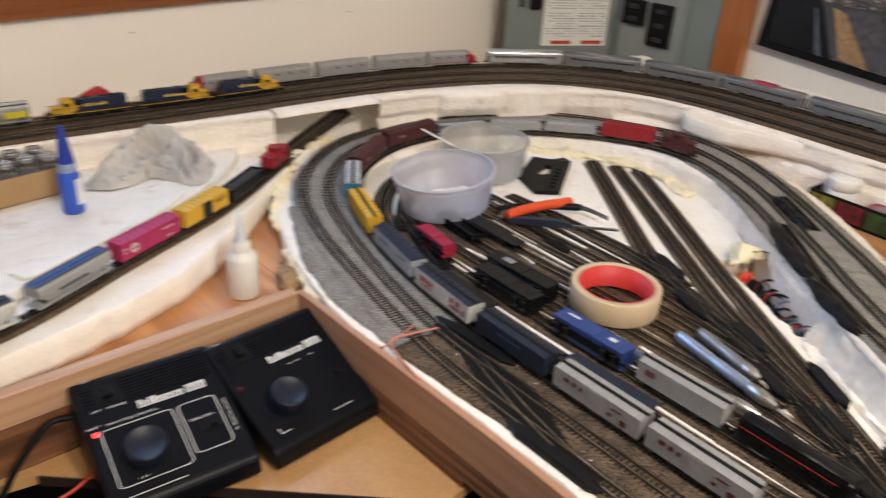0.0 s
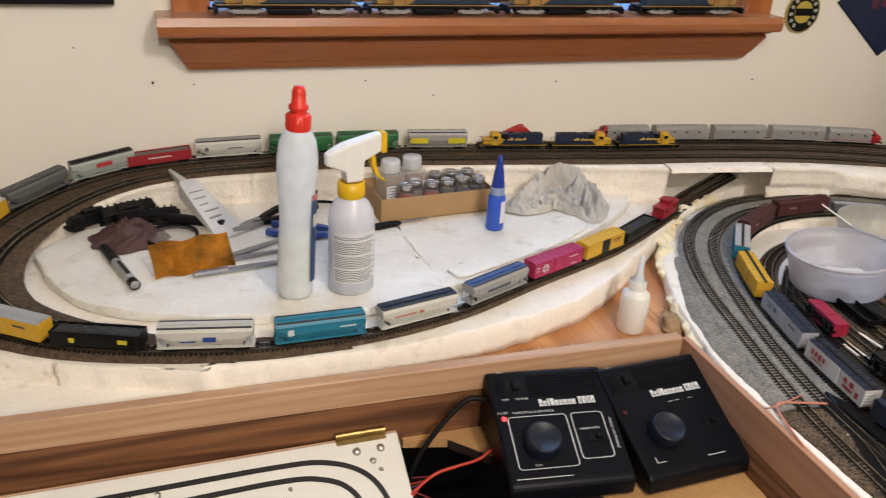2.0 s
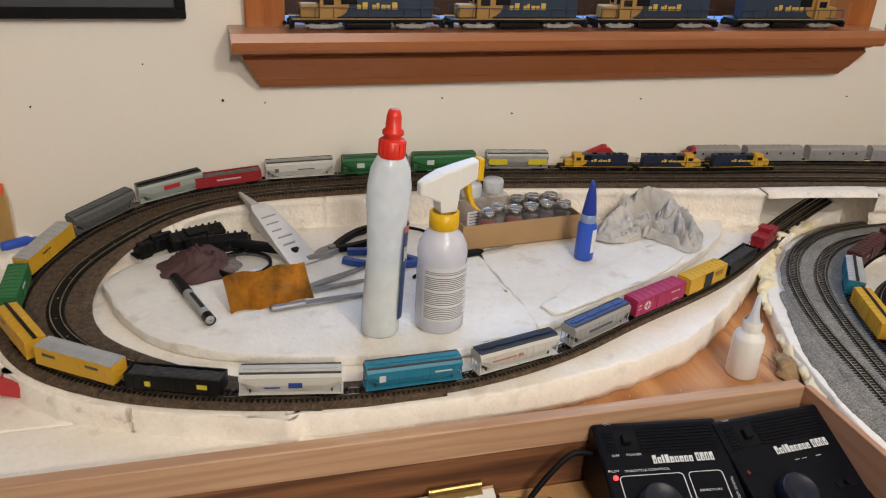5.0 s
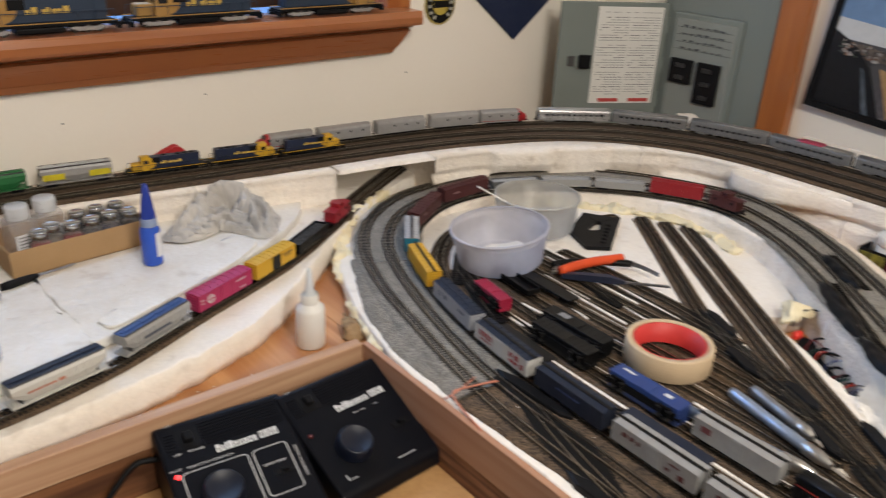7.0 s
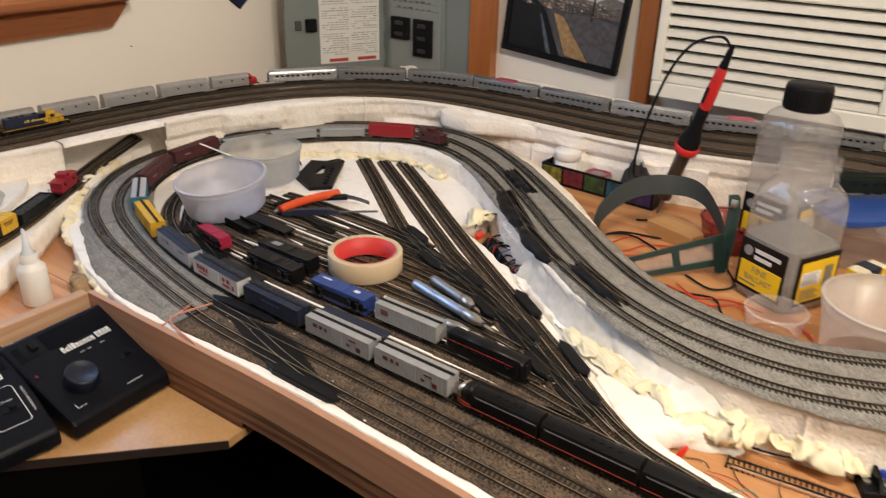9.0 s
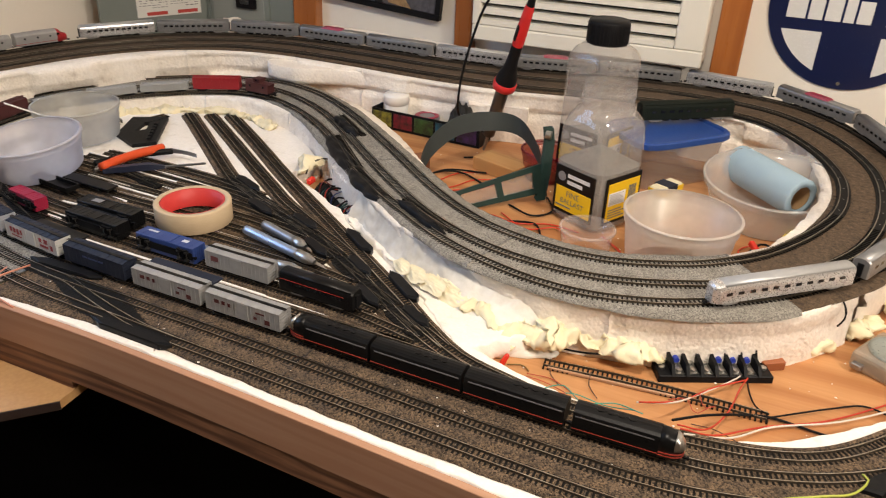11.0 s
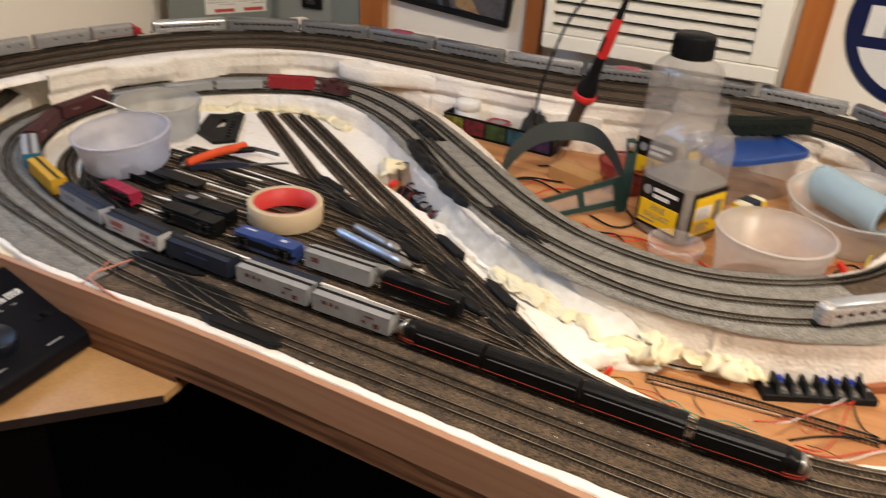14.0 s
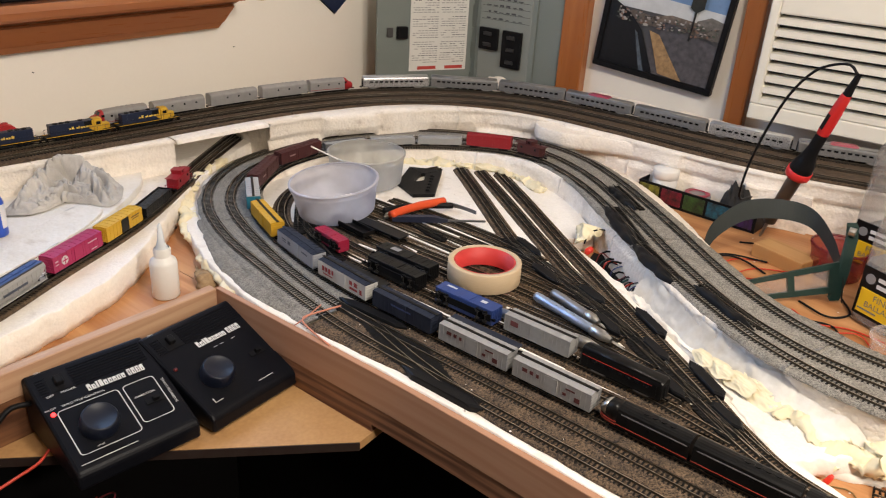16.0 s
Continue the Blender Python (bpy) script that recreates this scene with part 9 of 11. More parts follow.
# feeder wires over a flat black plate, which paints the shade of a hole
hole = thing("wire_well", pose(0, 0, 0), "black feeder wires over a black plate that stands in for a hole", "wire bundle")
part("well", loft([[(x, y, z) for x, y in ((0.957, 0.385), (1.006, 0.398), (1.010, 0.352), (0.955, 0.288), (0.905, 0.245), (0.866, 0.258), (0.903, 0.315))] for z in (0.0006, 0.0030)]), BLACK, hole, "black plate painted as the hole's shade")
WCOL = [BLACK, BLACK, BLACK, REDW, BLACK, BLACK, paint((0.02, 0.07, 0.06)), BLACK, paint((0.22, 0.03, 0.03)), BLACK, paint((0.03, 0.04, 0.16)), BLACK]
for k in range(34):
    u = k / 33
    x0, y0 = 0.880 + 0.085 * u, 0.262 + 0.118 * u
    w1, w2, w3 = random.uniform(0.010, 0.020), random.uniform(0.022, 0.036), random.uniform(0.046, 0.058)
    j1, j2, j3 = (random.uniform(-0.008, 0.008) for _ in range(3))
    wire("feeder", [(x0 + 0.003, y0 - 0.002, 0.006), (x0 + w1 * 0.81, y0 - w1 * 0.58 + j1, 0.012 + 0.012 * random.random()), (x0 + w2 * 0.81, y0 - w2 * 0.58 + j2, 0.012 + 0.014 * random.random()), (x0 + w3 * 0.81, y0 - w3 * 0.58 + j3, 0.010 + 0.014 * random.random())], 0.0008 if k % 3 else 0.0014, WCOL[k % 12], hole)
wire("feeder", [(0.972, 0.398, 0.028), (0.99, 0.402, 0.036), (1.01, 0.396, 0.038), (1.03, 0.376, 0.034)], 0.0011, BLACK, hole)
wire("feeder", [(1.01, 0.33, 0.02), (0.995, 0.30, 0.040), (0.985, 0.285, 0.055), (0.96, 0.255, 0.050), (0.945, 0.225, 0.045)], 0.0009, REDW, hole)
part("red_clip", boxed(0.960, 0.383, 0.018, 0.974, 0.391, 0.027, 0.002), REDCAP, hole)


# ---- foam ----
def foam_rope(name, pts, radius, label, seed, material=SPRAY, lumps=6):
    """A swollen bead of expanding foam with bulges and blisters."""
    path = spline(pts, 0.0025)
    side = across(path)
    seg, vs, fs = 20, [], []
    for i, (c, s) in enumerate(zip(path, side)):
        r0 = radius * (0.80 + 0.42 * noise.noise(Vector((c[0] * 17, c[1] * 17, seed))) + 0.25 * noise.noise(Vector((c[0] * 80, c[1] * 80, seed + 2))))
        r0 *= min(1, 0.25 + i / 5, 0.25 + (len(path) - 1 - i) / 5)
        for k in range(seg):
            a = 2 * math.pi * k / seg
            p = Vector((c[0] + s[0] * math.cos(a) * r0 * 1.15, c[1] + s[1] * math.cos(a) * r0 * 1.15, c[2] + max(math.sin(a) * r0 * 0.78, -0.004)))
            q = rough(p, 105, radius * 0.42) + rough(p, 42, radius * 0.70) + rough(p, 210, radius * 0.24) + rough(p, 420, radius * 0.10)
            vs.append((p.x + q.x, p.y + q.y, max(p.z + q.z, c[2] - 0.004)))
        if i:
            for k in range(seg):
                k2 = (k + 1) % seg
                fs.append(((i - 1) * seg + k, (i - 1) * seg + k2, i * seg + k2, i * seg + k))
    fs += [tuple(range(seg))[::-1], tuple((len(path) - 1) * seg + k for k in range(seg))]
    ob = mesh_ob(name, vs, fs, material, smooth=True)
    return tagged(ob, label, "spray foam", "spray foam beads")


foam_rope("spray_foam", [(0.566, 0.655, 0.004), (0.580, 0.690, 0.010), (0.590, 0.725, 0.012), (0.598, 0.765, 0.010)], 0.0085, "torn cream spray foam beside the grey curve", 33.0)
foam_rope("spray_foam", [(0.560, 0.690, 0.002), (0.572, 0.715, 0.008), (0.580, 0.745, 0.006)], 0.008, "brown-stained torn foam beside the grey curve", 35.0, mat("brown_foam", (0.40, 0.26, 0.13), 0.8, (0.16, 0.09, 0.04), 60, 0.9, 300, 0.5, depth=0.002))
foam_rope("spray_foam", [(0.612, 0.800, 0.012), (0.638, 0.845, 0.018), (0.668, 0.890, 0.022), (0.700, 0.932, 0.026)], 0.0080, "torn cream spray foam beside the grey curve", 37.0)
FR = "lumpy cream spray foam along the foot of the ramp"
foam_rope("spray_foam", [(0.796, 0.098, 0.020), (0.778, 0.062, 0.019), (0.764, 0.030, 0.016), (0.756, -0.002, 0.012)], 0.014, FR, 1.0)
foam_rope("spray_foam", [(0.752, 0.018, 0.010), (0.766, -0.020, 0.016), (0.778, -0.060, 0.017), (0.786, -0.105, 0.016), (0.806, -0.138, 0.012)], 0.0175, FR, 4.0)
foam_rope("spray_foam", [(0.812, 0.128, 0.028), (0.798, 0.080, 0.030), (0.785, 0.035, 0.027), (0.776, 0.0, 0.022)], 0.007, FR, 6.0)
foam_rope("spray_foam", [(0.838, -0.205, 0.004), (0.862, -0.225, 0.008), (0.884, -0.256, 0.007), (0.905, -0.285, 0.006)], 0.010, FR, 9.0)
foam_rope("spray_foam", [(0.930, -0.300, 0.006), (0.955, -0.318, 0.012), (0.975, -0.335, 0.010)], 0.014, FR, 12.0)
foam_rope("spray_foam", [(0.990, -0.350, 0.008), (1.03, -0.372, 0.020), (1.08, -0.392, 0.022), (1.15, -0.402, 0.018)], 0.019, "yellowed spray foam heaped beside the embankment", 14.0)
foam_rope("spray_foam", [(0.972, 0.412, 0.028), (0.988, 0.408, 0.034), (1.008, 0.412, 0.032), (1.022, 0.420, 0.026)], 0.013, "cream spray foam lump beside the wire hole", 17.0)
foam_rope("spray_foam", [(0.568, 0.640, 0.006), (0.585, 0.70, 0.010), (0.606, 0.765, 0.013), (0.640, 0.835, 0.016), (0.672, 0.882, 0.020)], 0.0075, "cream spray foam along the outer curve edge", 20.0)
foam_rope("spray_foam", [(0.672, 0.885, 0.020), (0.71, 0.935, 0.026), (0.76, 0.975, 0.028), (0.83, 1.005, 0.028)], 0.008, "cream spray foam along the outer curve edge", 21.0)
foam_rope("spray_foam", [(0.99, 0.858, 0.0215), (1.02, 0.848, 0.0215), (1.07, 0.796, 0.0215), (1.113, 0.736, 0.0215), (1.138, 0.675, 0.0215), (1.138, 0.62, 0.0215), (1.114, 0.55, 0.0215)], 0.012, "cream spray foam inside the ramp curve", 24.0)
foam_rope("spray_foam", [(0.905, 0.30, 0.016), (0.888, 0.262, 0.018), (0.872, 0.232, 0.016), (0.852, 0.205, 0.014)], 0.009, "torn white foam between yard and ramp", 27.0, FOAM)
foam_rope("spray_foam", [(0.84, 0.19, 0.010), (0.815, 0.16, 0.012), (0.79, 0.13, 0.010)], 0.010, "torn white foam between yard and ramp", 29.0, FOAM)


slab("foam_wedge", [(0.700, 0.040), (0.735, 0.085), (0.790, 0.150), (0.842, 0.212), (0.885, 0.255), (0.895, 0.235), (0.855, 0.165), (0.822, 0.100), (0.800, 0.030), (0.778, -0.012), (0.755, -0.012), (0.728, 0.015)], 0.0, 0.0215, FOAM, "torn flat white foam between yard and ramp", "foam sheet", jag=0.006)


def foam_block(x, y, z, turn, size, label, seed=0):
    bm = boxed(-size[0] / 2, -size[1] / 2, 0, size[0] / 2, size[1] / 2, size[2])
    bmesh.ops.subdivide_edges(bm, edges=bm.edges[:], cuts=4, use_grid_fill=True)
    for v in bm.verts:
        v.co += rough(v.co + Vector((x, y, z)), 45, 0.0035) + rough(v.co + Vector((x, y, z)), 160, 0.001)
        v.co.z = max(v.co.z, 0)
    ob = part("foam_block", bm, FOAM_SIDE, place=pose(x, y, z, 0, 0, turn))
    return tagged(ob, label, "foam block", "foam blocks")


slab("foam_ledge", [(1.262, 0.612), (1.292, 0.545), (1.308, 0.470), (1.322, 0.400), (1.338, 0.338), (1.372, 0.335), (1.372, 0.480), (1.345, 0.600), (1.300, 0.680), (1.270, 0.670)], 0.052, 0.079, FOAM_SIDE, "white styrofoam slab jutting out under the back track", "foam sheet", jag=0.0016)
foam_block(1.318, 0.245, 0.0, -75, (0.10, 0.030, 0.060), "white styrofoam offcut against the embankment")
foam_block(1.128, 0.93, 0.0, -37, (0.17, 0.04, 0.058), "white styrofoam ledge under the back track")
foam_block(1.488, 0.62, 0.082, 82, (0.14, 0.028, 0.020), "white styrofoam offcut behind the coaches")
foam_block(1.492, 0.44, 0.080, 84, (0.12, 0.026, 0.020), "white styrofoam offcut behind the coaches")
foam_block(1.42, 0.86, 0.08, 50, (0.10, 0.03, 0.020), "white styrofoam offcut behind the coaches")
random.seed(11)
crumb_v, crumb_f = [], []
for k in range(420):
    zone = random.choice(((0.68, 0.90, -0.36, 0.10, 0.0006), (1.0, 1.24, -0.2, 0.34, 0.0006), (0.56, 0.72, 0.60, 0.72, 0.0), (0.565, 0.64, -0.2, 0.5, 0.0226), (1.0, 1.12, 0.55, 0.80, 0.021), (0.1, 0.5, 0.84, 0.93, 0.0446), (-0.05, 0.45, 0.68, 0.72, 0.0)))
    x, y, z = random.uniform(*zone[:2]), random.uniform(*zone[2:4]), zone[4]
    r = random.uniform(0.0005, 0.0017)
    b0 = len(crumb_v)
    crumb_v += [(x + r * random.uniform(0.6, 1.2) * dx, y + r * random.uniform(0.6, 1.2) * dy, z + r * dz) for dx, dy, dz in ((1, 0, 0.4), (0, 1, 0.4), (-1, 0, 0.4), (0, -1, 0.4), (0, 0, 1.1), (0, 0, -0.2))]
    crumb_f += [(b0 + a, b0 + b, b0 + c) for a, b, c in ((0, 1, 4), (1, 2, 4), (2, 3, 4), (3, 0, 4), (1, 0, 5), (2, 1, 5), (3, 2, 5), (0, 3, 5))]
tagged(mesh_ob("foam_crumbs", crumb_v, crumb_f, FOAM), "scattered white foam crumbs on tracks and plywood", "crumbs", kind="stuff")

db = thing("dropper_bottle", pose(0.521, 0.717, 0.0), "small white dropper bottle with a pointed clear tip", "dropper bottle")
turned("bottle", [(0, 0), (0.0148, 0), (0.0160, 0.0015), (0.0160, 0.044), (0.0150, 0.0475), (0.0100, 0.0520), (0.0092, 0.054)], WHITEP, db, seg=36)
turned("collar", [(0.0098, 0.053), (0.0100, 0.062), (0.0088, 0.064)], WHITEP, db, seg=24)
turned("tip", [(0.0078, 0.063), (0.0060, 0.066), (0.0040, 0.074), (0.0022, 0.092), (0.0012, 0.094), (0, 0.0942)], MILK, db, seg=20)
wire("copper_wire", [(0.556, 0.470, 0.020), (0.560, 0.505, 0.024), (0.566, 0.524, 0.027), (0.585, 0.520, 0.0285), (0.614, 0.512, 0.0285)], 0.0011, paint((0.62, 0.24, 0.15), 0.35), label="bare pink copper wire over the front rails", category="cable")
wire("copper_wire", [(0.558, 0.528, 0.020), (0.562, 0.522, 0.026), (0.580, 0.524, 0.0285), (0.600, 0.530, 0.0285)], 0.0008, paint((0.62, 0.24, 0.15), 0.35), label="bare pink copper wire over the front rails", category="cable")

# ---- plywood at the front ----
tbk = thing("terminal_block", pose(0.802, -0.180, 0.0, 0, 0, -63.5), "black barrier terminal strip with blue spade lugs", "terminal block")
part("base", boxed(-0.056, -0.0135, 0.0, 0.056, 0.0135, 0.008, 0.0008), BLACK, tbk)
LUG = paint((0.02, 0.05, 0.42), 0.35)
for k in range(7):
    x = -0.042 + k * 0.014
    part("barrier", loft([[(x - 0.0016, y, 0.007), (x + 0.0016, y, 0.007), (x + 0.0016, y, h), (x - 0.0016, y, h)] for y, h in ((-0.0145, 0.008), (-0.008, 0.0165), (0.011, 0.0190), (0.0140, 0.0170))]), BLACK, tbk)
    if k < 6:
        xc = x + 0.007
        part("contact", boxed(xc - 0.0042, -0.011, 0.0078, xc + 0.0042, 0.011, 0.0090), STEEL, tbk)
        for y in (-0.006, 0.006):
            part("screw", cylinder(bmesh.new(), 0.0030, 0.009, 0.0110, "z", 12, (xc, y, 0)), STEEL, tbk)
        if k in (0, 3, 4, 5):
            part("spade_lug", cylinder(bmesh.new(), 0.0029, 0.004, 0.018, "y", 10, (xc, 0, 0.0135)), LUG, tbk, "blue insulated lug")
for x in (-0.050, 0.050):
    part("screw", cylinder(bmesh.new(), 0.0032, 0.008, 0.0098, "z", 12, (x, 0, 0)), STEEL, tbk)
ch = thing("wood_chip", pose(0.842, -0.232, 0.0, 0, 0, -55), "red-brown wooden chip beside the terminal strip", "wood chip")
part("chip", boxed(-0.012, -0.006, 0, 0.012, 0.006, 0.010, 0.0008), wood("red_wood", (0.36, 0.12, 0.05), (0.26, 0.08, 0.03), "x"), ch)

tm = thing("tape_measure", pose(0.894, -0.342, 0.0, 0, 0, -28) @ Matrix.Scale(0.88, 4), "small clear-cased tape measure with a silver dial", "tape measure")
part("case", boxed(-0.036, -0.034, 0.0, 0.036, 0.034, 0.024, 0.006, 3), film("smoky_case", (0.62, 0.55, 0.46), 0.55, 0.12), tm)
turned("dial", [(0.030, 0.0242), (0.030, 0.0262), (0.026, 0.0272), (0.024, 0.0258), (0, 0.0258)], mat("grey_dial", (0.36, 0.40, 0.38), 0.3, (0.28, 0.30, 0.30), 40, 0.5, 300, 0.05, metal=0.6), tm, seg=40)
turned("reel", [(0, 0.004), (0.027, 0.004), (0.027, 0.020), (0, 0.020)], STEELD, tm, seg=36)
part("badge", boxed(-0.014, -0.004, 0.0255, 0.014, 0.004, 0.0276, 0.0006), STEEL, tm)
part("hook", boxed(-0.043, 0.016, 0.006, -0.035, 0.028, 0.013, 0.001), STEELD, tm)
rc = thing("wire_nut", pose(0.722, 0.008, 0.0) @ Matrix.Scale(0.72, 4), "small red push-on wire cap", "wire cap")
turned("cap", [(0, 0.0), (0.0035, 0.0), (0.0042, 0.003), (0.0036, 0.014), (0.0024, 0.018), (0, 0.0185)], REDCAP, rc, seg=14, place=pose(0, 0, 0, 22, 15, 0))
wire("feeder_wire", [(0.722, 0.002, 0.002), (0.728, -0.012, 0.002), (0.722, -0.02, 0.0015)], 0.0007, paint((0.20, 0.12, 0.03)), label="short brown wire from the red cap", category="cable")
WW = paint((0.72, 0.66, 0.58), 0.45, "white_wire")
W = lambda name, pts, r, m, label: wire(name, pts, r * 0.75, m, label=label, category="cable")
W("red_wire", [(0.688, -0.130, 0.030), (0.712, -0.150, 0.020), (0.738, -0.165, 0.010), (0.770, -0.185, 0.008), (0.796, -0.212, 0.009)], 0.0011, REDW, "thin red wire from the yard to the terminals")
W("white_wire", [(0.688, -0.128, 0.029), (0.718, -0.155, 0.017), (0.750, -0.172, 0.008), (0.790, -0.200, 0.008), (0.800, -0.206, 0.009)], 0.0011, WW, "thin white wire from the yard to the terminals")
W("red_wire", [(0.676, -0.165, 0.028), (0.702, -0.188, 0.012), (0.742, -0.202, 0.006), (0.780, -0.208, 0.008), (0.798, -0.213, 0.010)], 0.0011, REDW, "thin red wire from the yard to the terminals")
W("red_wire", [(0.672, -0.168, 0.028), (0.700, -0.196, 0.010), (0.738, -0.232, 0.004), (0.775, -0.284, 0.003), (0.827, -0.335, 0.003), (0.875, -0.378, 0.004), (0.915, -0.41, 0.008), (0.98, -0.45, 0.02)], 0.0012, REDW, "long red wire running over the plywood")
W("white_wire", [(0.668, -0.172, 0.027), (0.705, -0.208, 0.008), (0.742, -0.240, 0.004), (0.776, -0.292, 0.004), (0.820, -0.340, 0.004), (0.862, -0.378, 0.004), (0.905, -0.392, 0.010), (0.945, -0.392, 0.020), (0.975, -0.36, 0.030)], 0.0012, WW, "long white wire running over the plywood")
W("black_wire", [(0.680, -0.160, 0.028), (0.715, -0.184, 0.016), (0.745, -0.212, 0.005), (0.757, -0.240, 0.003), (0.754, -0.284, 0.003), (0.757, -0.320, 0.004), (0.758, -0.335, 0.012)], 0.0016, BLACK, "thick black wire crossing the plywood")
W("black_wire", [(0.752, -0.235, 0.005), (0.775, -0.262, 0.004), (0.798, -0.290, 0.003), (0.815, -0.318, 0.003), (0.803, -0.350, 0.004), (0.797, -0.37, 0.012)], 0.0012, BLACK, "black wire crossing the plywood")
W("black_wire", [(0.800, -0.212, 0.009), (0.782, -0.218, 0.003), (0.765, -0.226, 0.003), (0.757, -0.236, 0.006)], 0.0011, BLACK, "short black wire below the terminals")
W("brown_wire", [(0.690, -0.175, 0.022), (0.712, -0.196, 0.006), (0.705, -0.222, 0.003), (0.693, -0.242, 0.004)], 0.0007, paint((0.12, 0.05, 0.03)), "hair-thin brown wire on the plywood")
W("black_wire", [(0.765, -0.005, 0.014), (0.765, -0.040, 0.008), (0.768, -0.078, 0.012), (0.785, -0.112, 0.018), (0.795, -0.140, 0.018), (0.803, -0.150, 0.016)], 0.0014, BLACK, "black wire lying along the spray foam")
for k, (x, y) in enumerate(((0.812, -0.190), (0.818, -0.205), (0.825, -0.218))):
    W("black_wire", [(x, y, 0.014), (x + 0.012, y + 0.006, 0.030), (x + 0.026, y - 0.004 + 0.008 * k, 0.038), (x + 0.034, y - 0.010, 0.022 + 0.004 * k), (x + 0.040, y - 0.012, 0.010)], 0.0013, BLACK, "black wire arching from terminal to ramp")
W("black_wire", [(0.918, -0.262, 0.064), (0.902, -0.282, 0.061), (0.890, -0.288, 0.050), (0.892, -0.284, 0.036)], 0.0014, BLACK, "black feeder wire hooked over the ramp edge")
W("green_wire", [(0.620, -0.236, 0.0262), (0.644, -0.277, 0.0275), (0.657, -0.298, 0.0275), (0.674, -0.309, 0.030), (0.676, -0.304, 0.034)], 0.0013, paint((0.46, 0.50, 0.08), 0.4), "yellow-green wire lying across the rails")
TEALW = paint((0.03, 0.30, 0.24), 0.4)
for k, pts in enumerate(([(0.668, -0.045, 0.026), (0.690, -0.062, 0.022), (0.672, -0.085, 0.024), (0.692, -0.110, 0.018), (0.684, -0.135, 0.022)], [(0.664, -0.055, 0.026), (0.698, -0.070, 0.010), (0.700, -0.100, 0.006), (0.688, -0.128, 0.020)])):
    W("teal_wire", pts, 0.0007, TEALW, "thin teal wire behind the black diesels")
for k, pts in enumerate(([(0.705, 0.005, 0.004), (0.712, -0.03, 0.003), (0.706, -0.055, 0.004), (0.69, -0.065, 0.014), (0.678, -0.062, 0.022)], [(0.716, -0.02, 0.003), (0.720, -0.045, 0.002), (0.704, -0.07, 0.004), (0.680, -0.075, 0.022)], [(0.735, -0.15, 0.006), (0.742, -0.165, 0.008), (0.73, -0.175, 0.004), (0.74, -0.185, 0.006)], [(0.755, -0.175, 0.008), (0.742, -0.182, 0.004), (0.752, -0.192, 0.003)])):
    W("red_wire", pts, 0.0006, paint((0.45, 0.06, 0.03), 0.4), "hair-thin red wire on the plywood")
for pts in ([(0.743, -0.035, 0.004), (0.728, -0.040, 0.002), (0.716, -0.052, 0.001)], [(0.746, -0.075, 0.004), (0.728, -0.078, 0.002), (0.712, -0.09, 0.002)]):
    W("brown_wire", pts, 0.0007, paint((0.10, 0.05, 0.03)), "hair-thin brown wire at the loose track")
pk = thing("wood_strip", pose(0.735, -0.035, 0.0012, 0, 0, -84), "thin square wooden strip beside the loose track", "wood strip")
part("strip", boxed(0, -0.0012, 0, 0.12, 0.0012, 0.0022), PINE, pk)

# ---- inside the right loop ----
BALL = beads(mat("loose_grey_ballast", (0.24, 0.23, 0.21), 0.95, (0.17, 0.165, 0.15), 60, 0.6, 800, 0.6, depth=0.001), 700, 0.5, 0.3)


def rounded(side, z, p=5.0, n=48):
    pts = []
    for k in range(n):
        a = 2 * math.pi * k / n
        c, s = math.cos(a), math.sin(a)
        r = side / 2 / (abs(c) ** p + abs(s) ** p) ** (1 / p)
        pts.append((r * c, r * s, z))
    return pts


def skin(sections):
    """Rings joined to an open skin."""
    bm = bmesh.new()
    rings = [[bm.verts.new(q) for q in s] for s in sections]
    n = len(rings[0])
    for a, b in zip(rings, rings[1:]):
        for i in range(n):
            bm.faces.new((a[i], a[(i + 1) % n], b[(i + 1) % n], b[i]))
    bm.faces.new(rings[0][::-1])
    return bm


YELL = mat("label_yellow", (0.78, 0.50, 0.015), 0.4, None, 30, 0.2, 300, 0.02)


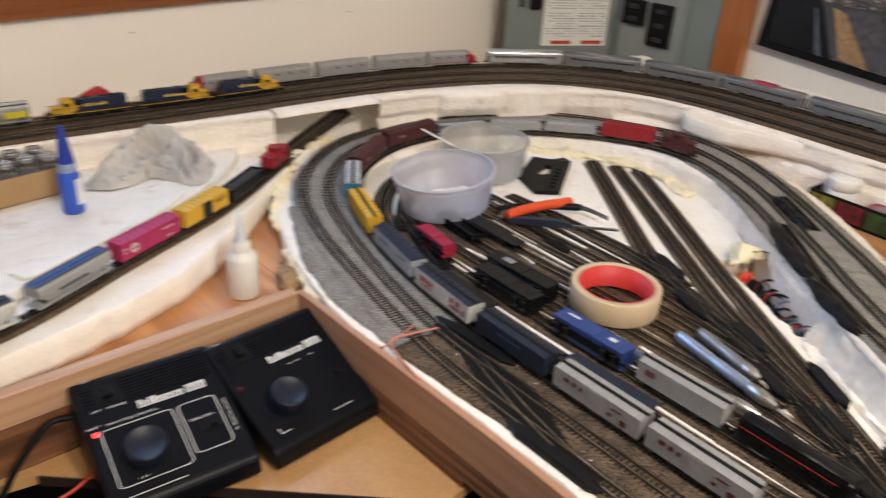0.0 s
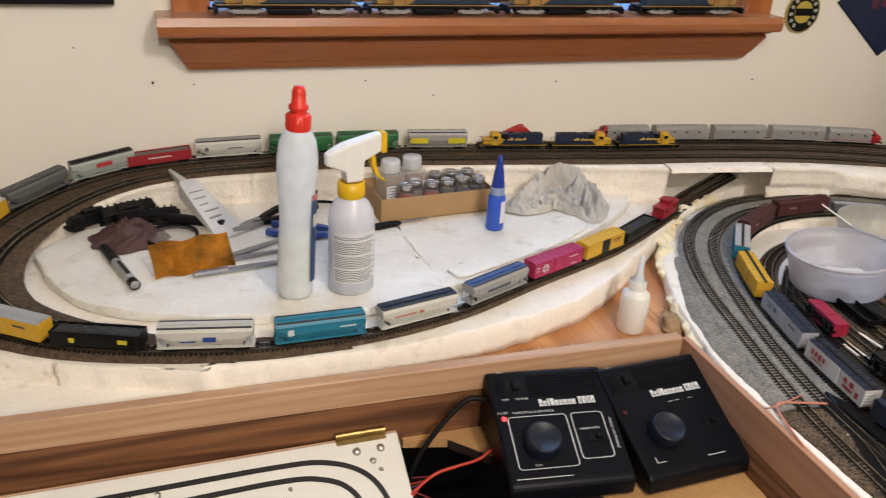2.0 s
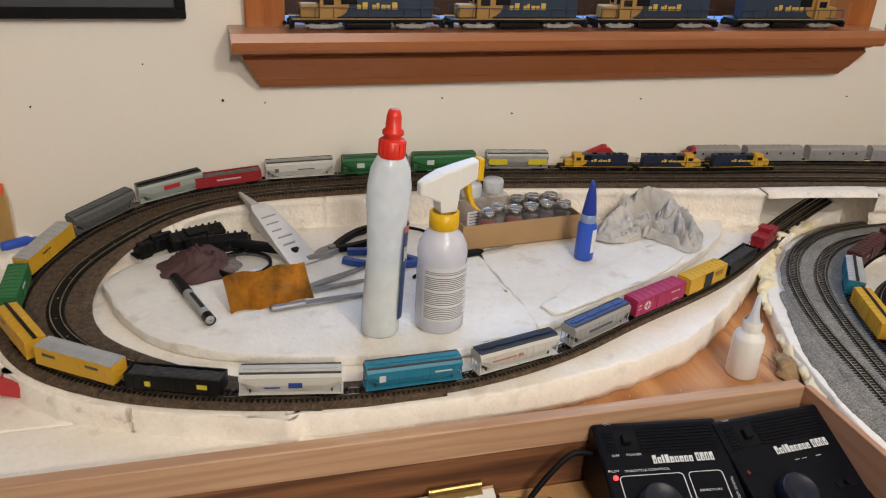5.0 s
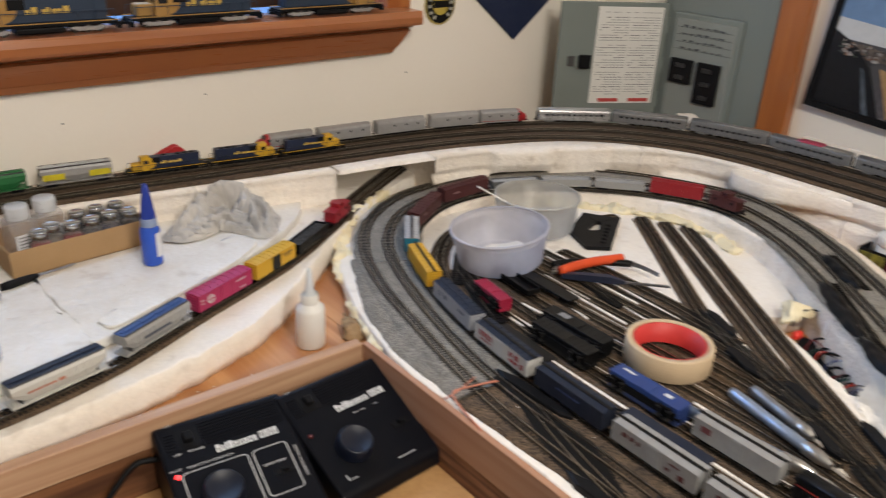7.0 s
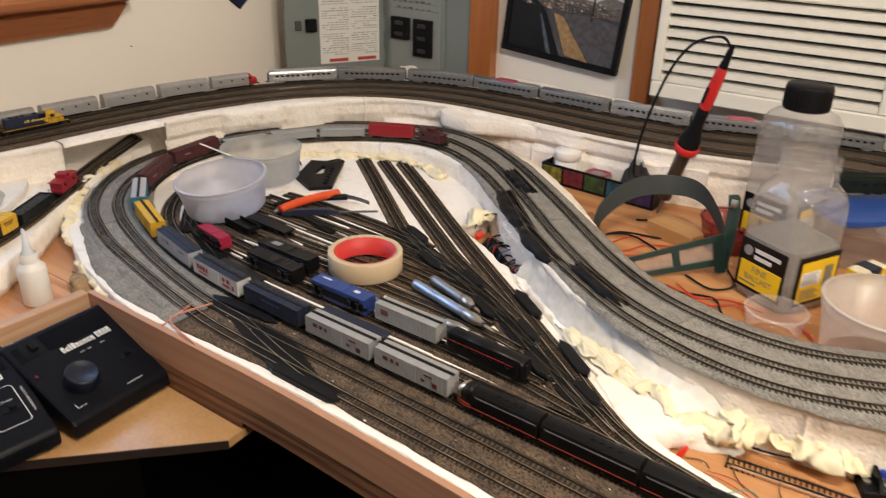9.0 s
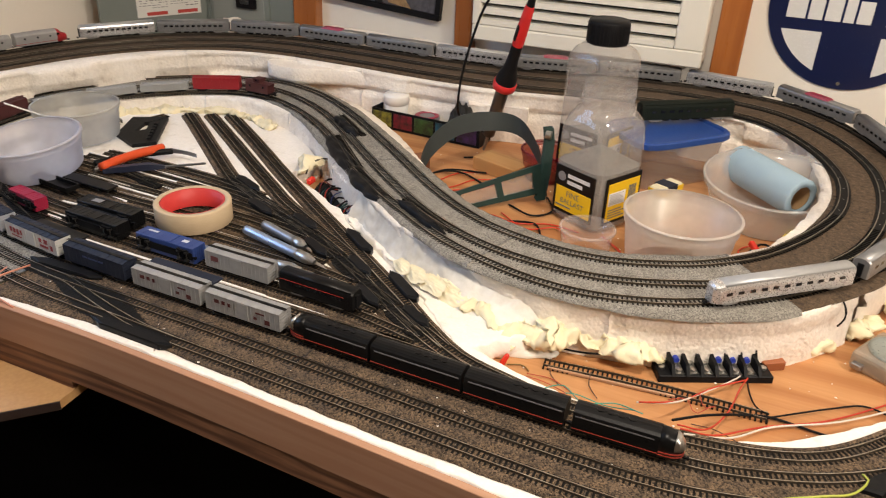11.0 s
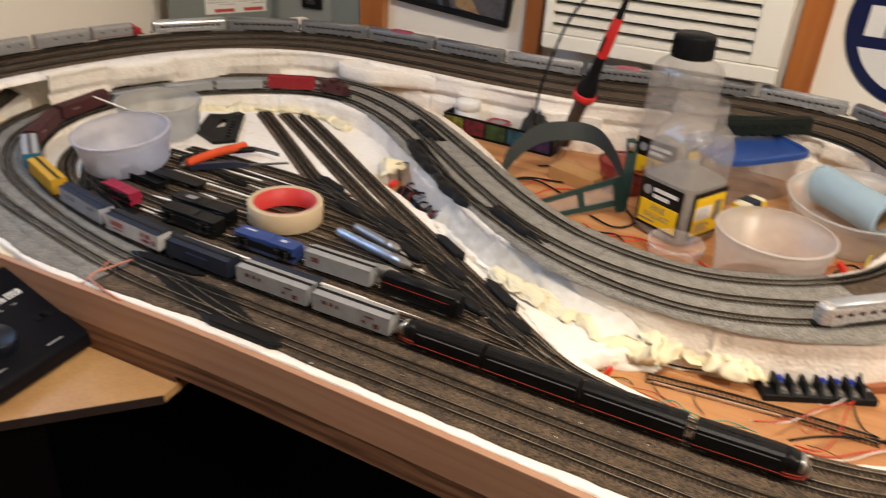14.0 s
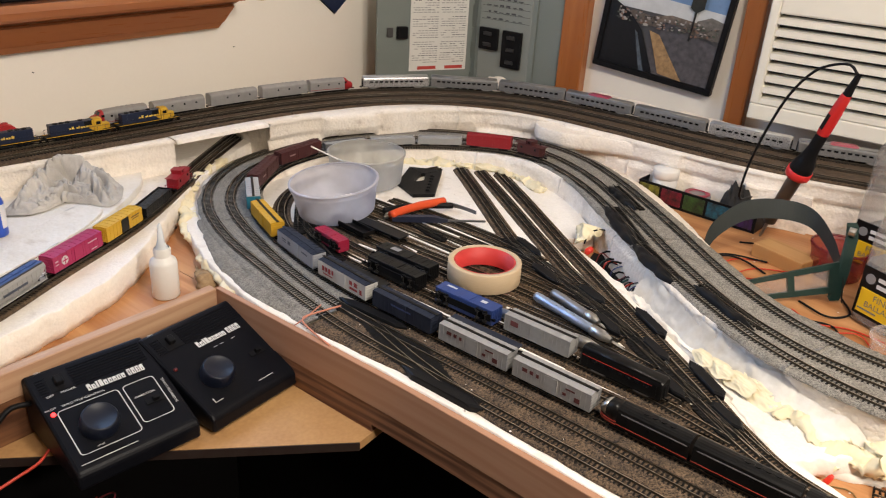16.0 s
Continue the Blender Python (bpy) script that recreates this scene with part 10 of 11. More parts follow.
def shaker(m, fill, label, capped):
    """A square ballast shaker: ribbed clear bottle, black cap, label with two yellow panels."""
    b = thing("ballast_bottle", m, label, "shaker bottle", "ballast bottles")
    S = 0.088
    prof = [(0.080, 0.0, 5), (0.087, 0.004, 5), (S, 0.02, 5), (S, 0.088, 5), (S * 0.985, 0.092, 5), (S, 0.098, 5), (S, 0.122, 4.5), (S * 0.985, 0.136, 4), (S * 0.93, 0.146, 3.4), (S * 0.80, 0.158, 2.6)]
    prof = prof[:7] + ([(S, 0.168, 5), (S * 0.97, 0.180, 4.5), (S * 0.88, 0.190, 3.6), (S * 0.74, 0.196, 2.4), (S * 0.66, 0.199, 2), (S * 0.66, 0.202, 2)] if capped else
                       [(S * 0.985, 0.134, 4), (S * 0.93, 0.144, 3.4), (S * 0.85, 0.151, 2.6), (S * 0.78, 0.156, 2.1), (S * 0.765, 0.160, 2), (S * 0.80, 0.163, 2), (S * 0.765, 0.166, 2), (S * 0.765, 0.172, 2), (S * 0.80, 0.175, 2), (S * 0.765, 0.178, 2), (S * 0.765, 0.186, 2)])
    part("bottle", skin([rounded(a, z, p) for a, z, p in prof]), CLEARP, b, smooth=True)
    bm = skin([rounded(a - 0.003, z, 5) for a, z in ((0.078, 0.002), (0.086, 0.006), (S, 0.03), (S, fill))])
    top = [v for v in bm.verts if abs(v.co.z - fill) < 1e-5]
    mid = bm.verts.new((0.004, 0.006, fill + 0.022))
    for v, w in zip(top, top[1:] + top[:1]):
        bm.faces.new((v, w, mid))
    part("ballast", bm, BALL, b, "grey ballast filling")
    if capped:
        cap = turned("cap", [(0.0290, 0.198), (0.0296, 0.200), (0.0296, 0.228), (0.0284, 0.231), (0, 0.231)], BLACK, b, "ribbed black screw cap", 40)
        for k in range(36):
            part("grip_rib", boxed(0.0292, -0.0009, 0.201, 0.0303, 0.0009, 0.226), BLACK, cap, place=pose(0, 0, 0, 0, 0, 10 * k))
    h = S / 2
    for face, q in ((180, 0), (270, 1)):
        lb = part("label", boxed(h - 0.0006, -h + 0.010, 0.014, h + 0.0008, h - 0.010, 0.078), BLACKP, b, "black and yellow printed label", place=pose(0, 0, 0, 0, 0, face))
        part("yellow_panel", boxed(h + 0.0006, -h + 0.014, 0.018, h + 0.0014, h - 0.013, 0.050 if q == 0 else 0.071, 0.0004), YELL, lb)
        if q == 0:
            for row, words in ((0.0420, "FINE"), (0.0310, "BALLAST")):
                text("lettering", words, 0.0115 if words == "FINE" else 0.0105, INK, lb, pose(h + 0.0016, 0, row, 90, 0, 90))
            part("emblem", cylinder(bmesh.new(), 0.0065, h + 0.0006, h + 0.0013, "x", 20, (0, -0.022, 0.064)), paint((0.25, 0.25, 0.25)), lb)
            for k, (y0, y1) in enumerate(((-0.012, 0.026), (-0.012, 0.014))):
                part("brand_bar", boxed(h + 0.0006, y0, 0.065 - 0.009 * k, h + 0.0012, y1, 0.070 - 0.009 * k), INKW, lb)
            part("print_line", boxed(h + 0.0012, -0.028, 0.0225, h + 0.0018, -0.002, 0.0245), INK, lb)
        else:
            part("pale_panel", boxed(h + 0.0012, -0.028, 0.040, h + 0.0018, 0.004, 0.058), MATS["label_white"], lb)
            for k in range(7):
                part("print_line", boxed(h + 0.0014, -0.026, 0.042 + 0.0022 * k, h + 0.0021, 0.000 - 0.003 * (k % 3), 0.0428 + 0.0022 * k), PALEINK, lb)
            for k in range(9):
                part("code_bar", boxed(h + 0.0012, 0.010 + 0.0017 * k, 0.034, h + 0.0018, 0.0108 + 0.0017 * k + 0.0003 * (k % 2), 0.062), INK, lb)
            for k in range(4):
                part("print_line", boxed(h + 0.0012, -0.026, 0.022 + 0.0036 * k, h + 0.0018, 0.006 - 0.006 * (k % 2), 0.0236 + 0.0036 * k), INK, lb)
    return b


shaker(pose(1.094, 0.018, 0.0, 0, 0, -27), 0.082, "open clear square shaker of grey ballast with printed label", False)
shaker(pose(1.258, 0.066, 0.0, 0, 0, -20), 0.060, "clear ballast shaker with a ribbed black screw cap", True)
tub("small_cup", pose(0.992, 0.0, 0.0), 0.033, 0.034, film("clear_cup", (0.92, 0.86, 0.82), 0.22, 0.15), "small empty clear plastic cup on plywood", 0.9)
tub("bowl", pose(1.003, -0.107, 0.0), 0.0670, 0.074, FROST, "frosted plastic bowl on the plywood", 0.86)
bw = tub("bowl", pose(1.203, -0.196, 0.008, 0, -6, 0), 0.0890, 0.058, film("clear_bowl", (0.78, 0.76, 0.73), 0.42, 0.14), "clear wide bowl holding a pale blue roll", 0.80)
RA, RB = Vector((1.285, -0.138, 0.048)), Vector((1.193, -0.240, 0.043))
RM = (RB - RA).to_track_quat("Z", "Y").to_matrix().to_4x4()
RM.translation = (RA + RB) / 2
rl = thing("blue_roll", RM, "pale blue paper roll lying in the bowl", "paper roll")
turned("roll", [(0.017, -0.062), (0.0265, -0.062), (0.027, -0.060), (0.027, 0.060), (0.0265, 0.062), (0.017, 0.062), (0.017, -0.062)], mat("pale_blue_paper", (0.34, 0.47, 0.56), 0.7, (0.28, 0.40, 0.50), 40, 0.4, 400, 0.1), rl, seg=32)
turned("core", [(0.0155, -0.060), (0.0168, -0.060), (0.0168, 0.060), (0.0155, 0.060), (0.0155, -0.060)], CARD, rl, seg=24)
pb = thing("small_packet", pose(1.142, -0.066, 0.0, 0, 0, -24), "small yellow and white packet with a navy patch", "packet")
part("box", boxed(-0.024, -0.011, 0, 0.024, 0.011, 0.050, 0.002), mat("packet_cream", (0.76, 0.70, 0.50), 0.5), pb)
part("yellow_panel", boxed(-0.0245, -0.0115, 0.040, 0.0245, 0.0115, 0.0475), YELL, pb)
part("navy_patch", boxed(-0.010, -0.0118, 0.042, 0.010, 0.0118, 0.0505), NAVY, pb)
tubb = thing("storage_box", pose(1.300, -0.034, 0.0, 0, 0, -40.6) @ Matrix.Scale(0.74, 4, (0, 1, 0)) @ Matrix.Scale(1.06, 4, (1, 0, 0)), "clear storage box with a blue lid", "storage box")
part("body", skin([rounded(s * 0.150, z, 6) for s, z in ((0.86, 0.0), (0.88, 0.003), (0.96, 0.060), (1.0, 0.062), (1.0, 0.070))]), HAZY, tubb, smooth=True)
lid = part("lid", loft([rounded(a, z, 6) for a, z in ((0.156, 0.066), (0.160, 0.067), (0.160, 0.0745), (0.154, 0.077), (0.146, 0.0765), (0.143, 0.0735), (0.02, 0.0738))]), mat("blue_lid", (0.018, 0.062, 0.26), 0.35, (0.025, 0.08, 0.30), 30, 0.4, 300, 0.05), tubb, "raised-rim blue lid")
coach(pose(1.346, -0.050, 0.0775, 0, 0, -51.5) @ Matrix.Scale(1.2, 4), PULLMAN, PULLMAN, "dark green heavyweight passenger car resting on the storage box", long=0.135, windows=9, group="loose cars", flutes=False)
tub("red_bowl", pose(1.196, 0.118, 0.0), 0.039, 0.046, film("red_clear", (0.30, 0.004, 0.024), 0.66, 0.12), "translucent red plastic bowl", 0.85)

# head magnifier
BAND = mat("grey_green_band", (0.028, 0.036, 0.035), 0.6, (0.022, 0.028, 0.028), 40, 0.5, 600, 0.15)
VIS = mat("green_visor", (0.016, 0.042, 0.036), 0.35, (0.012, 0.032, 0.030), 40, 0.5, 500, 0.05)
hm = thing("head_magnifier", pose(0, 0, 0), "grey-green headband magnifier lying on its side", "magnifier")
line = spline([(1.050, 0.250, 0.022), (1.062, 0.262, 0.040), (1.095, 0.262, 0.062), (1.140, 0.240, 0.083), (1.180, 0.200, 0.085), (1.185, 0.160, 0.080), (1.150, 0.120, 0.060), (1.118, 0.096, 0.034), (1.106, 0.088, 0.022)], 0.005)
vs, fs = [], []
away = np.array([0.62, 0.55, 0.0])
for c in line:
    for dx, dz in ((-0.5, 0), (0.5, 0), (0.5, 0.0024), (-0.5, 0.0024)):
        vs.append(c + away * 0.010 * dx + away * dz + np.array([0, 0, 0.026 * dx - 0.006]))
for i in range(len(line) - 1):
    for j in range(4):
        fs.append((4 * i + j, 4 * i + (j + 1) % 4, 4 * i + 4 + (j + 1) % 4, 4 * i + 4 + j))
fs += [(3, 2, 1, 0), tuple(4 * (len(line) - 1) + j for j in range(4))]
mesh_ob("headband", vs, fs, BAND, hm, smooth=False)
VQ = [Vector(p) for p in ((1.020, 0.184, 0.0008), (1.108, 0.096, 0.014), (1.111, 0.104, 0.055), (1.018, 0.196, 0.026))]


def on_visor(u, v, lift=0.0):
    p = VQ[0].lerp(VQ[1], u).lerp(VQ[3].lerp(VQ[2], u), v)
    return p + (VQ[1] - VQ[0]).cross(VQ[3] - VQ[0]).normalized() * lift


def visor_plate(u0, v0, u1, v1, half):
    return loft([[on_visor(u, v, d) for u, v in ((u0, v0), (u1, v0), (u1, v1), (u0, v1))] for d in (-half, half)])


part("lens_frame", visor_plate(0.0, 0.0, 1.0, 0.22, 0.0025), VIS, hm, "dark green lower rim of the visor")
part("lens_frame", visor_plate(0.04, 0.80, 1.0, 1.0, 0.0025), VIS, hm)
for u0, u1 in ((0.0, 0.08), (0.47, 0.54), (0.90, 1.0)):
    part("lens_frame", visor_plate(u0, 0.215, u1, 0.805, 0.0024), VIS, hm)
for u0, u1 in ((0.08, 0.47), (0.54, 0.90)):
    part("lens", visor_plate(u0, 0.22, u1, 0.80, 0.0007), CLEARP, hm)
part("side_arm", loft([[(x, y, z), (x + 0.010, y - 0.010, z), (x + 0.012, y - 0.006, z + 0.004), (x + 0.002, y + 0.004, z + 0.004)] for x, y, z in ((1.098, 0.100, 0.004), (1.112, 0.100, 0.040), (1.130, 0.104, 0.080), (1.134, 0.108, 0.096))]), VIS, hm)
part("knob", cylinder(bmesh.new(), 0.006, 0.0, 0.008, "y", 16, (1.134, 0.098, 0.090)), STEEL, hm, "chrome hinge knob")

wb = thing("wood_block", pose(1.180, 0.184, 0.0, 0, 0, 72), "plain pale orange wooden block", "wood block")
part("block", boxed(-0.040, -0.021, 0, 0.040, 0.021, 0.021, 0.001), wood("block_wood", (0.56, 0.31, 0.12), (0.46, 0.23, 0.08), "x", 0.6), wb)
sb = thing("wood_block", pose(1.138, 0.306, 0.0, 0, 0, 50), "small dark brown wooden block with foam crumbs", "wood block")
part("block", boxed(-0.016, -0.014, 0, 0.016, 0.014, 0.016, 0.0008), wood("brown_block", (0.30, 0.12, 0.06), (0.20, 0.07, 0.03), "x", 0.6), sb)

# tool box
tx = thing("printed_box", pose(1.286, 0.354, 0.0, 0, 0, -93), "open black cardboard tray printed with bright colour panels", "box")
L2, W2, H2 = 0.1030, 0.025, 0.034
part("floor_sheet", boxed(-L2, -W2, 0.0006, L2, W2, 0.0022), BLACKM, tx)
for q in ((-L2, -W2, L2, -W2 + 0.002), (-L2, W2 - 0.002, L2, W2), (-L2, -W2 + 0.002, -L2 + 0.002, W2 - 0.002), (L2 - 0.002, -W2 + 0.002, L2, W2 - 0.002)):
    part("side_panel", boxed(q[0], q[1], 0.0022, q[2], q[3], H2), BLACKM, tx)
for k, c in enumerate(((0.42, 0.40, 0.06), (0.34, 0.02, 0.05), (0.06, 0.16, 0.04), (0.02, 0.20, 0.30), (0.10, 0.04, 0.20))):
    part("colour_panel", boxed(-L2 + 0.003 + 0.0405 * k, -W2 - 0.0008, 0.005, -L2 + 0.039 + 0.0405 * k, -W2 + 0.0004, H2 - 0.004, 0.0003), mat("print_%d" % k, tuple(u * 0.62 for u in c), 0.35, (0.012, 0.012, 0.012), 90, 1.0, 300, 0.0), tx)
part("colour_panel", boxed(-L2 - 0.0008, -W2 + 0.003, 0.005, -L2 + 0.0004, W2 - 0.003, H2 - 0.004), MATS["print_0"], tx)
jr = thing("white_jar", pose(1.287, 0.4215, 0.0024) @ Matrix.Diagonal((0.66, 0.66, 0.80, 1)), "white plastic jar with a white screw lid", "jar")
turned("jar", [(0, 0), (0.029, 0), (0.031, 0.002), (0.031, 0.046), (0.028, 0.050)], WHITEP, jr, seg=40)
turned("lid", [(0.031, 0.049), (0.0335, 0.050), (0.0335, 0.066), (0.032, 0.0685), (0, 0.0685)], WHITEP, jr, seg=44)
crumpled("black_rag", pose(1.289, 0.296, 0.0026, 0, 0, 87), 0.040, 0.021, 0.072, mat("charcoal_cloth", (0.035, 0.034, 0.033), 0.9, (0.06, 0.058, 0.055), 40, 0.6, 600, 0.4), "dark grey crumpled rag in the printed tray", "rag", 31.0, n=30, folds=8.0)
rd = thing("paint_tin", pose(1.286, 0.362, 0.0024), "round tin with a red and cream lid", "tin")
turned("tin", [(0, 0), (0.022, 0), (0.022, 0.026), (0.020, 0.0275), (0, 0.0275)], STEELD, rd, seg=32)
turned("ring", [(0.0205, 0.0274), (0.0205, 0.0284), (0.0130, 0.0284), (0.0130, 0.0274)], paint((0.34, 0.04, 0.07), 0.4), rd, seg=32)

# soldering iron
ir0, ir1 = Vector((1.2485, 0.2415, 0.002)), Vector((1.183, 0.158, 0.266))
ax = (ir1 - ir0).normalized()
IM = ax.to_track_quat("Z", "Y").to_matrix().to_4x4()
IM.translation = ir0
LI = (ir1 - ir0).length
si = thing("soldering_iron", IM, "red and black handled soldering iron standing tip down", "soldering iron")
turned("tip", [(0, 0), (0.0022, 0.003), (0.0030, 0.030), (0.0055, 0.034)], STEELD, si, seg=16)
turned("barrel", [(0.0055, 0.034), (0.0098, 0.036), (0.0104, 0.118), (0.0100, 0.122)], mat("burnt_barrel", (0.10, 0.10, 0.10), 0.35, (0.16, 0.14, 0.12), 40, 0.6, 300, 0.08, metal=0.8), si, seg=22)
turned("guard_ring", [(0.0100, 0.126), (0.0172, 0.127), (0.0180, 0.131), (0.0178, 0.138), (0.0155, 0.140)], paint((0.62, 0.02, 0.02), 0.4), si, "red guard ring", 28)
turned("front_grip", [(0.0100, 0.122), (0.0120, 0.127), (0.0165, 0.139), (0.0150, 0.150), (0.0102, 0.164), (0.0086, 0.178), (0.0080, 0.205)], BLACK, si, "black rubber front grip", 26)
turned("handle", [(0.0082, 0.203), (0.0085, 0.208), (0.0083, 0.235), (0.0072, 0.262), (0.0062, 0.268)], paint((0.62, 0.02, 0.02), 0.4), si, "glossy red handle", 24)
turned("strain_relief", [(0.0060, 0.267), (0.0052, 0.276), (0.0042, LI + 0.006), (0.0032, LI + 0.014)], BLACK, si, seg=16)
part("print_bar", boxed(-0.0092, -0.0026, 0.212, -0.0078, 0.0026, 0.236), BLACKP, si)
e_ = ir0 + ax * (LI + 0.012)
cord = [tuple(e_), (e_.x + 0.002, e_.y + 0.016, e_.z + 0.012), (1.185, 0.205, 0.276), (1.192, 0.232, 0.240), (1.200, 0.252, 0.190), (1.205, 0.268, 0.130), (1.215, 0.276, 0.080), (1.235, 0.278, 0.058), (1.28, 0.275, 0.050)]
W("iron_cord", cord, 0.0026, BLACK, "black cord arching from the soldering iron")

# wires on the plywood
RW2 = paint((0.62, 0.05, 0.02), 0.4)
for pts, m in (([(1.05, 0.26, 0.003), (1.09, 0.225, 0.002), (1.13, 0.205, 0.002), (1.16, 0.15, 0.002)], RW2), ([(1.06, 0.27, 0.002), (1.10, 0.250, 0.004), (1.145, 0.235, 0.002), (1.17, 0.185, 0.002)], RW2), ([(1.045, 0.245, 0.003), (1.075, 0.22, 0.003), (1.10, 0.19, 0.002), (1.13, 0.17, 0.003)], RW2),
               ([(1.10, 0.28, 0.004), (1.13, 0.255, 0.006), (1.14, 0.23, 0.004), (1.12, 0.19, 0.003)], BLACK), ([(1.08, 0.27, 0.004), (1.10, 0.265, 0.010), (1.14, 0.25, 0.006), (1.16, 0.20, 0.003)], BLACK), ([(1.20, 0.255, 0.004), (1.215, 0.225, 0.003), (1.195, 0.15, 0.002), (1.17, 0.11, 0.003)], BLACK),
               ([(1.03, 0.14, 0.002), (1.02, 0.10, 0.003), (1.04, 0.06, 0.002), (1.035, 0.02, 0.002)], RW2), ([(1.04, 0.13, 0.003), (1.01, 0.085, 0.003), (1.03, 0.05, 0.004), (1.01, 0.03, 0.003)], RW2), ([(1.02, 0.12, 0.002), (1.03, 0.08, 0.003), (1.00, 0.06, 0.003), (0.985, 0.045, 0.003)], BLACK), ([(1.07, 0.13, 0.003), (1.05, 0.09, 0.004), (1.08, 0.07, 0.003), (1.12, 0.09, 0.003)], BLACK),
               ([(1.03, -0.02, 0.002), (1.01, -0.04, 0.003), (0.99, -0.05, 0.003), (0.98, -0.08, 0.003)], RW2), ([(1.04, -0.01, 0.002), (1.00, -0.045, 0.003), (0.97, -0.05, 0.002)], RW2),
               ([(1.06, -0.195, 0.004), (1.09, -0.20, 0.008), (1.10, -0.185, 0.004), (1.08, -0.175, 0.003), (1.05, -0.19, 0.006)], RW2), ([(1.05, -0.20, 0.003), (1.08, -0.21, 0.006), (1.11, -0.215, 0.004), (1.13, -0.225, 0.004)], RW2), ([(1.065, -0.185, 0.010), (1.085, -0.20, 0.018), (1.075, -0.215, 0.016), (1.05, -0.215, 0.003)], BLACK)):
    W("loose_wire", pts, 0.0013 if m is RW2 else 0.0019, m, "loose insulated wire on the plywood deck")
W("yellow_wire", [(1.095, -0.222, 0.004), (1.12, -0.222, 0.014), (1.15, -0.235, 0.018), (1.175, -0.262, 0.010), (1.165, -0.275, 0.03)], 0.0022, paint((0.75, 0.60, 0.06), 0.4), "yellow wire curving beside the bowl")
ac = thing("alligator_clip", pose(1.072, -0.192, 0.014, 0, -20, 40), "small red alligator clip", "clip")
part("boot", boxed(-0.010, -0.0035, 0, 0.010, 0.0035, 0.007, 0.0012), REDCAP, ac)

# water bottle beyond the loop
wbt = thing("water_bottle", pose(1.427, -0.412, 0.112, 90, 0, 4), "clear plastic water bottle lying on its side", "water bottle")
turned("bottle", [(0.0, 0.085), (0.030, 0.085), (0.033, 0.080), (0.033, 0.030), (0.031, 0.026), (0.033, 0.022), (0.033, -0.012), (0.030, -0.030), (0.020, -0.050), (0.0132, -0.062), (0.0130, -0.068)], film("water_clear", (0.62, 0.72, 0.86), 0.22, 0.08), wbt, seg=36)
turned("cap", [(0.0150, -0.066), (0.0152, -0.080), (0.0140, -0.082), (0, -0.082)], film("blue_cap", (0.45, 0.62, 0.85), 0.7, 0.2), wbt, seg=24)
foam_block(1.43, -0.425, 0.0, 94, (0.15, 0.06, 0.0785), "white styrofoam block under the water bottle")

# loads and extras on the trains
crn = thing("toy_crane", on("third", 0.525, 1.125) @ Matrix.Scale(0.82, 4, (0, 0, 1)), "red toy crane car behind the blue diesels", "crane car")
part("deck", boxed(-0.030, -0.008, 0.003, 0.030, 0.008, 0.007, 0.0006), WB_RED, crn)
part("cab", loft([[(x, -0.006, a), (x, 0.006, a), (x, 0.005, b), (x, -0.005, b)] for x, a, b in ((0.012, 0.0075, 0.020), (0.0, 0.0075, 0.026), (-0.012, 0.0085, 0.0325), (-0.021, 0.014, 0.030), (-0.027, 0.016, 0.023))]), WB_RED, crn)
part("boom", loft([[(x, -0.003, a), (x, 0.003, a), (x, 0.002, b), (x, -0.002, b)] for x, a, b in ((0.040, 0.0085, 0.0115), (0.022, 0.011, 0.0175), (0.008, 0.017, 0.0265), (-0.010, 0.028, 0.0360), (-0.016, 0.032, 0.0355))]), WB_RED, crn)
part("hook_block", boxed(0.036, -0.002, 0.0045, 0.042, 0.002, 0.0088, 0.0008), BLACK, crn)
running_gear(crn, 0.019)

# far end of the loop
wt = thing("blue_tube", pose(-0.246, 1.090, 0.0330, 0, 90, 30) @ Matrix.Scale(0.62, 4), "small blue paint tube on its side", "tube")
turned("tube", [(0, -0.03), (0.008, -0.03), (0.0095, -0.02), (0.0095, 0.02), (0.004, 0.028), (0.004, 0.036), (0, 0.036)], BLUEP, wt, seg=18)
crumpled("white_cloth", pose(-0.285, 0.885, 0.0104), 0.045, 0.05, 0.026, mat("white_paper", (0.76, 0.74, 0.70), 0.9, (0.70, 0.67, 0.60), 30, 0.4, 500, 0.4), "rumpled white cloth beside the loop", "cloth", 41.0)

# dark slot at the foam edge, drawn as an added dark strip
strip = tagged(new("slot_strip"), "dark strip standing in for the slot under the foam edge", "cork strip")
part("strip", loft([[(x, y - 0.004, 0.0004), (x, y + 0.006, 0.0004), (x, y + 0.006, 0.0042), (x, y - 0.004, 0.0036)] for x, y in ((-0.018, 0.692), (0.0, 0.689), (0.022, 0.684), (0.040, 0.681))]), CORK, strip)

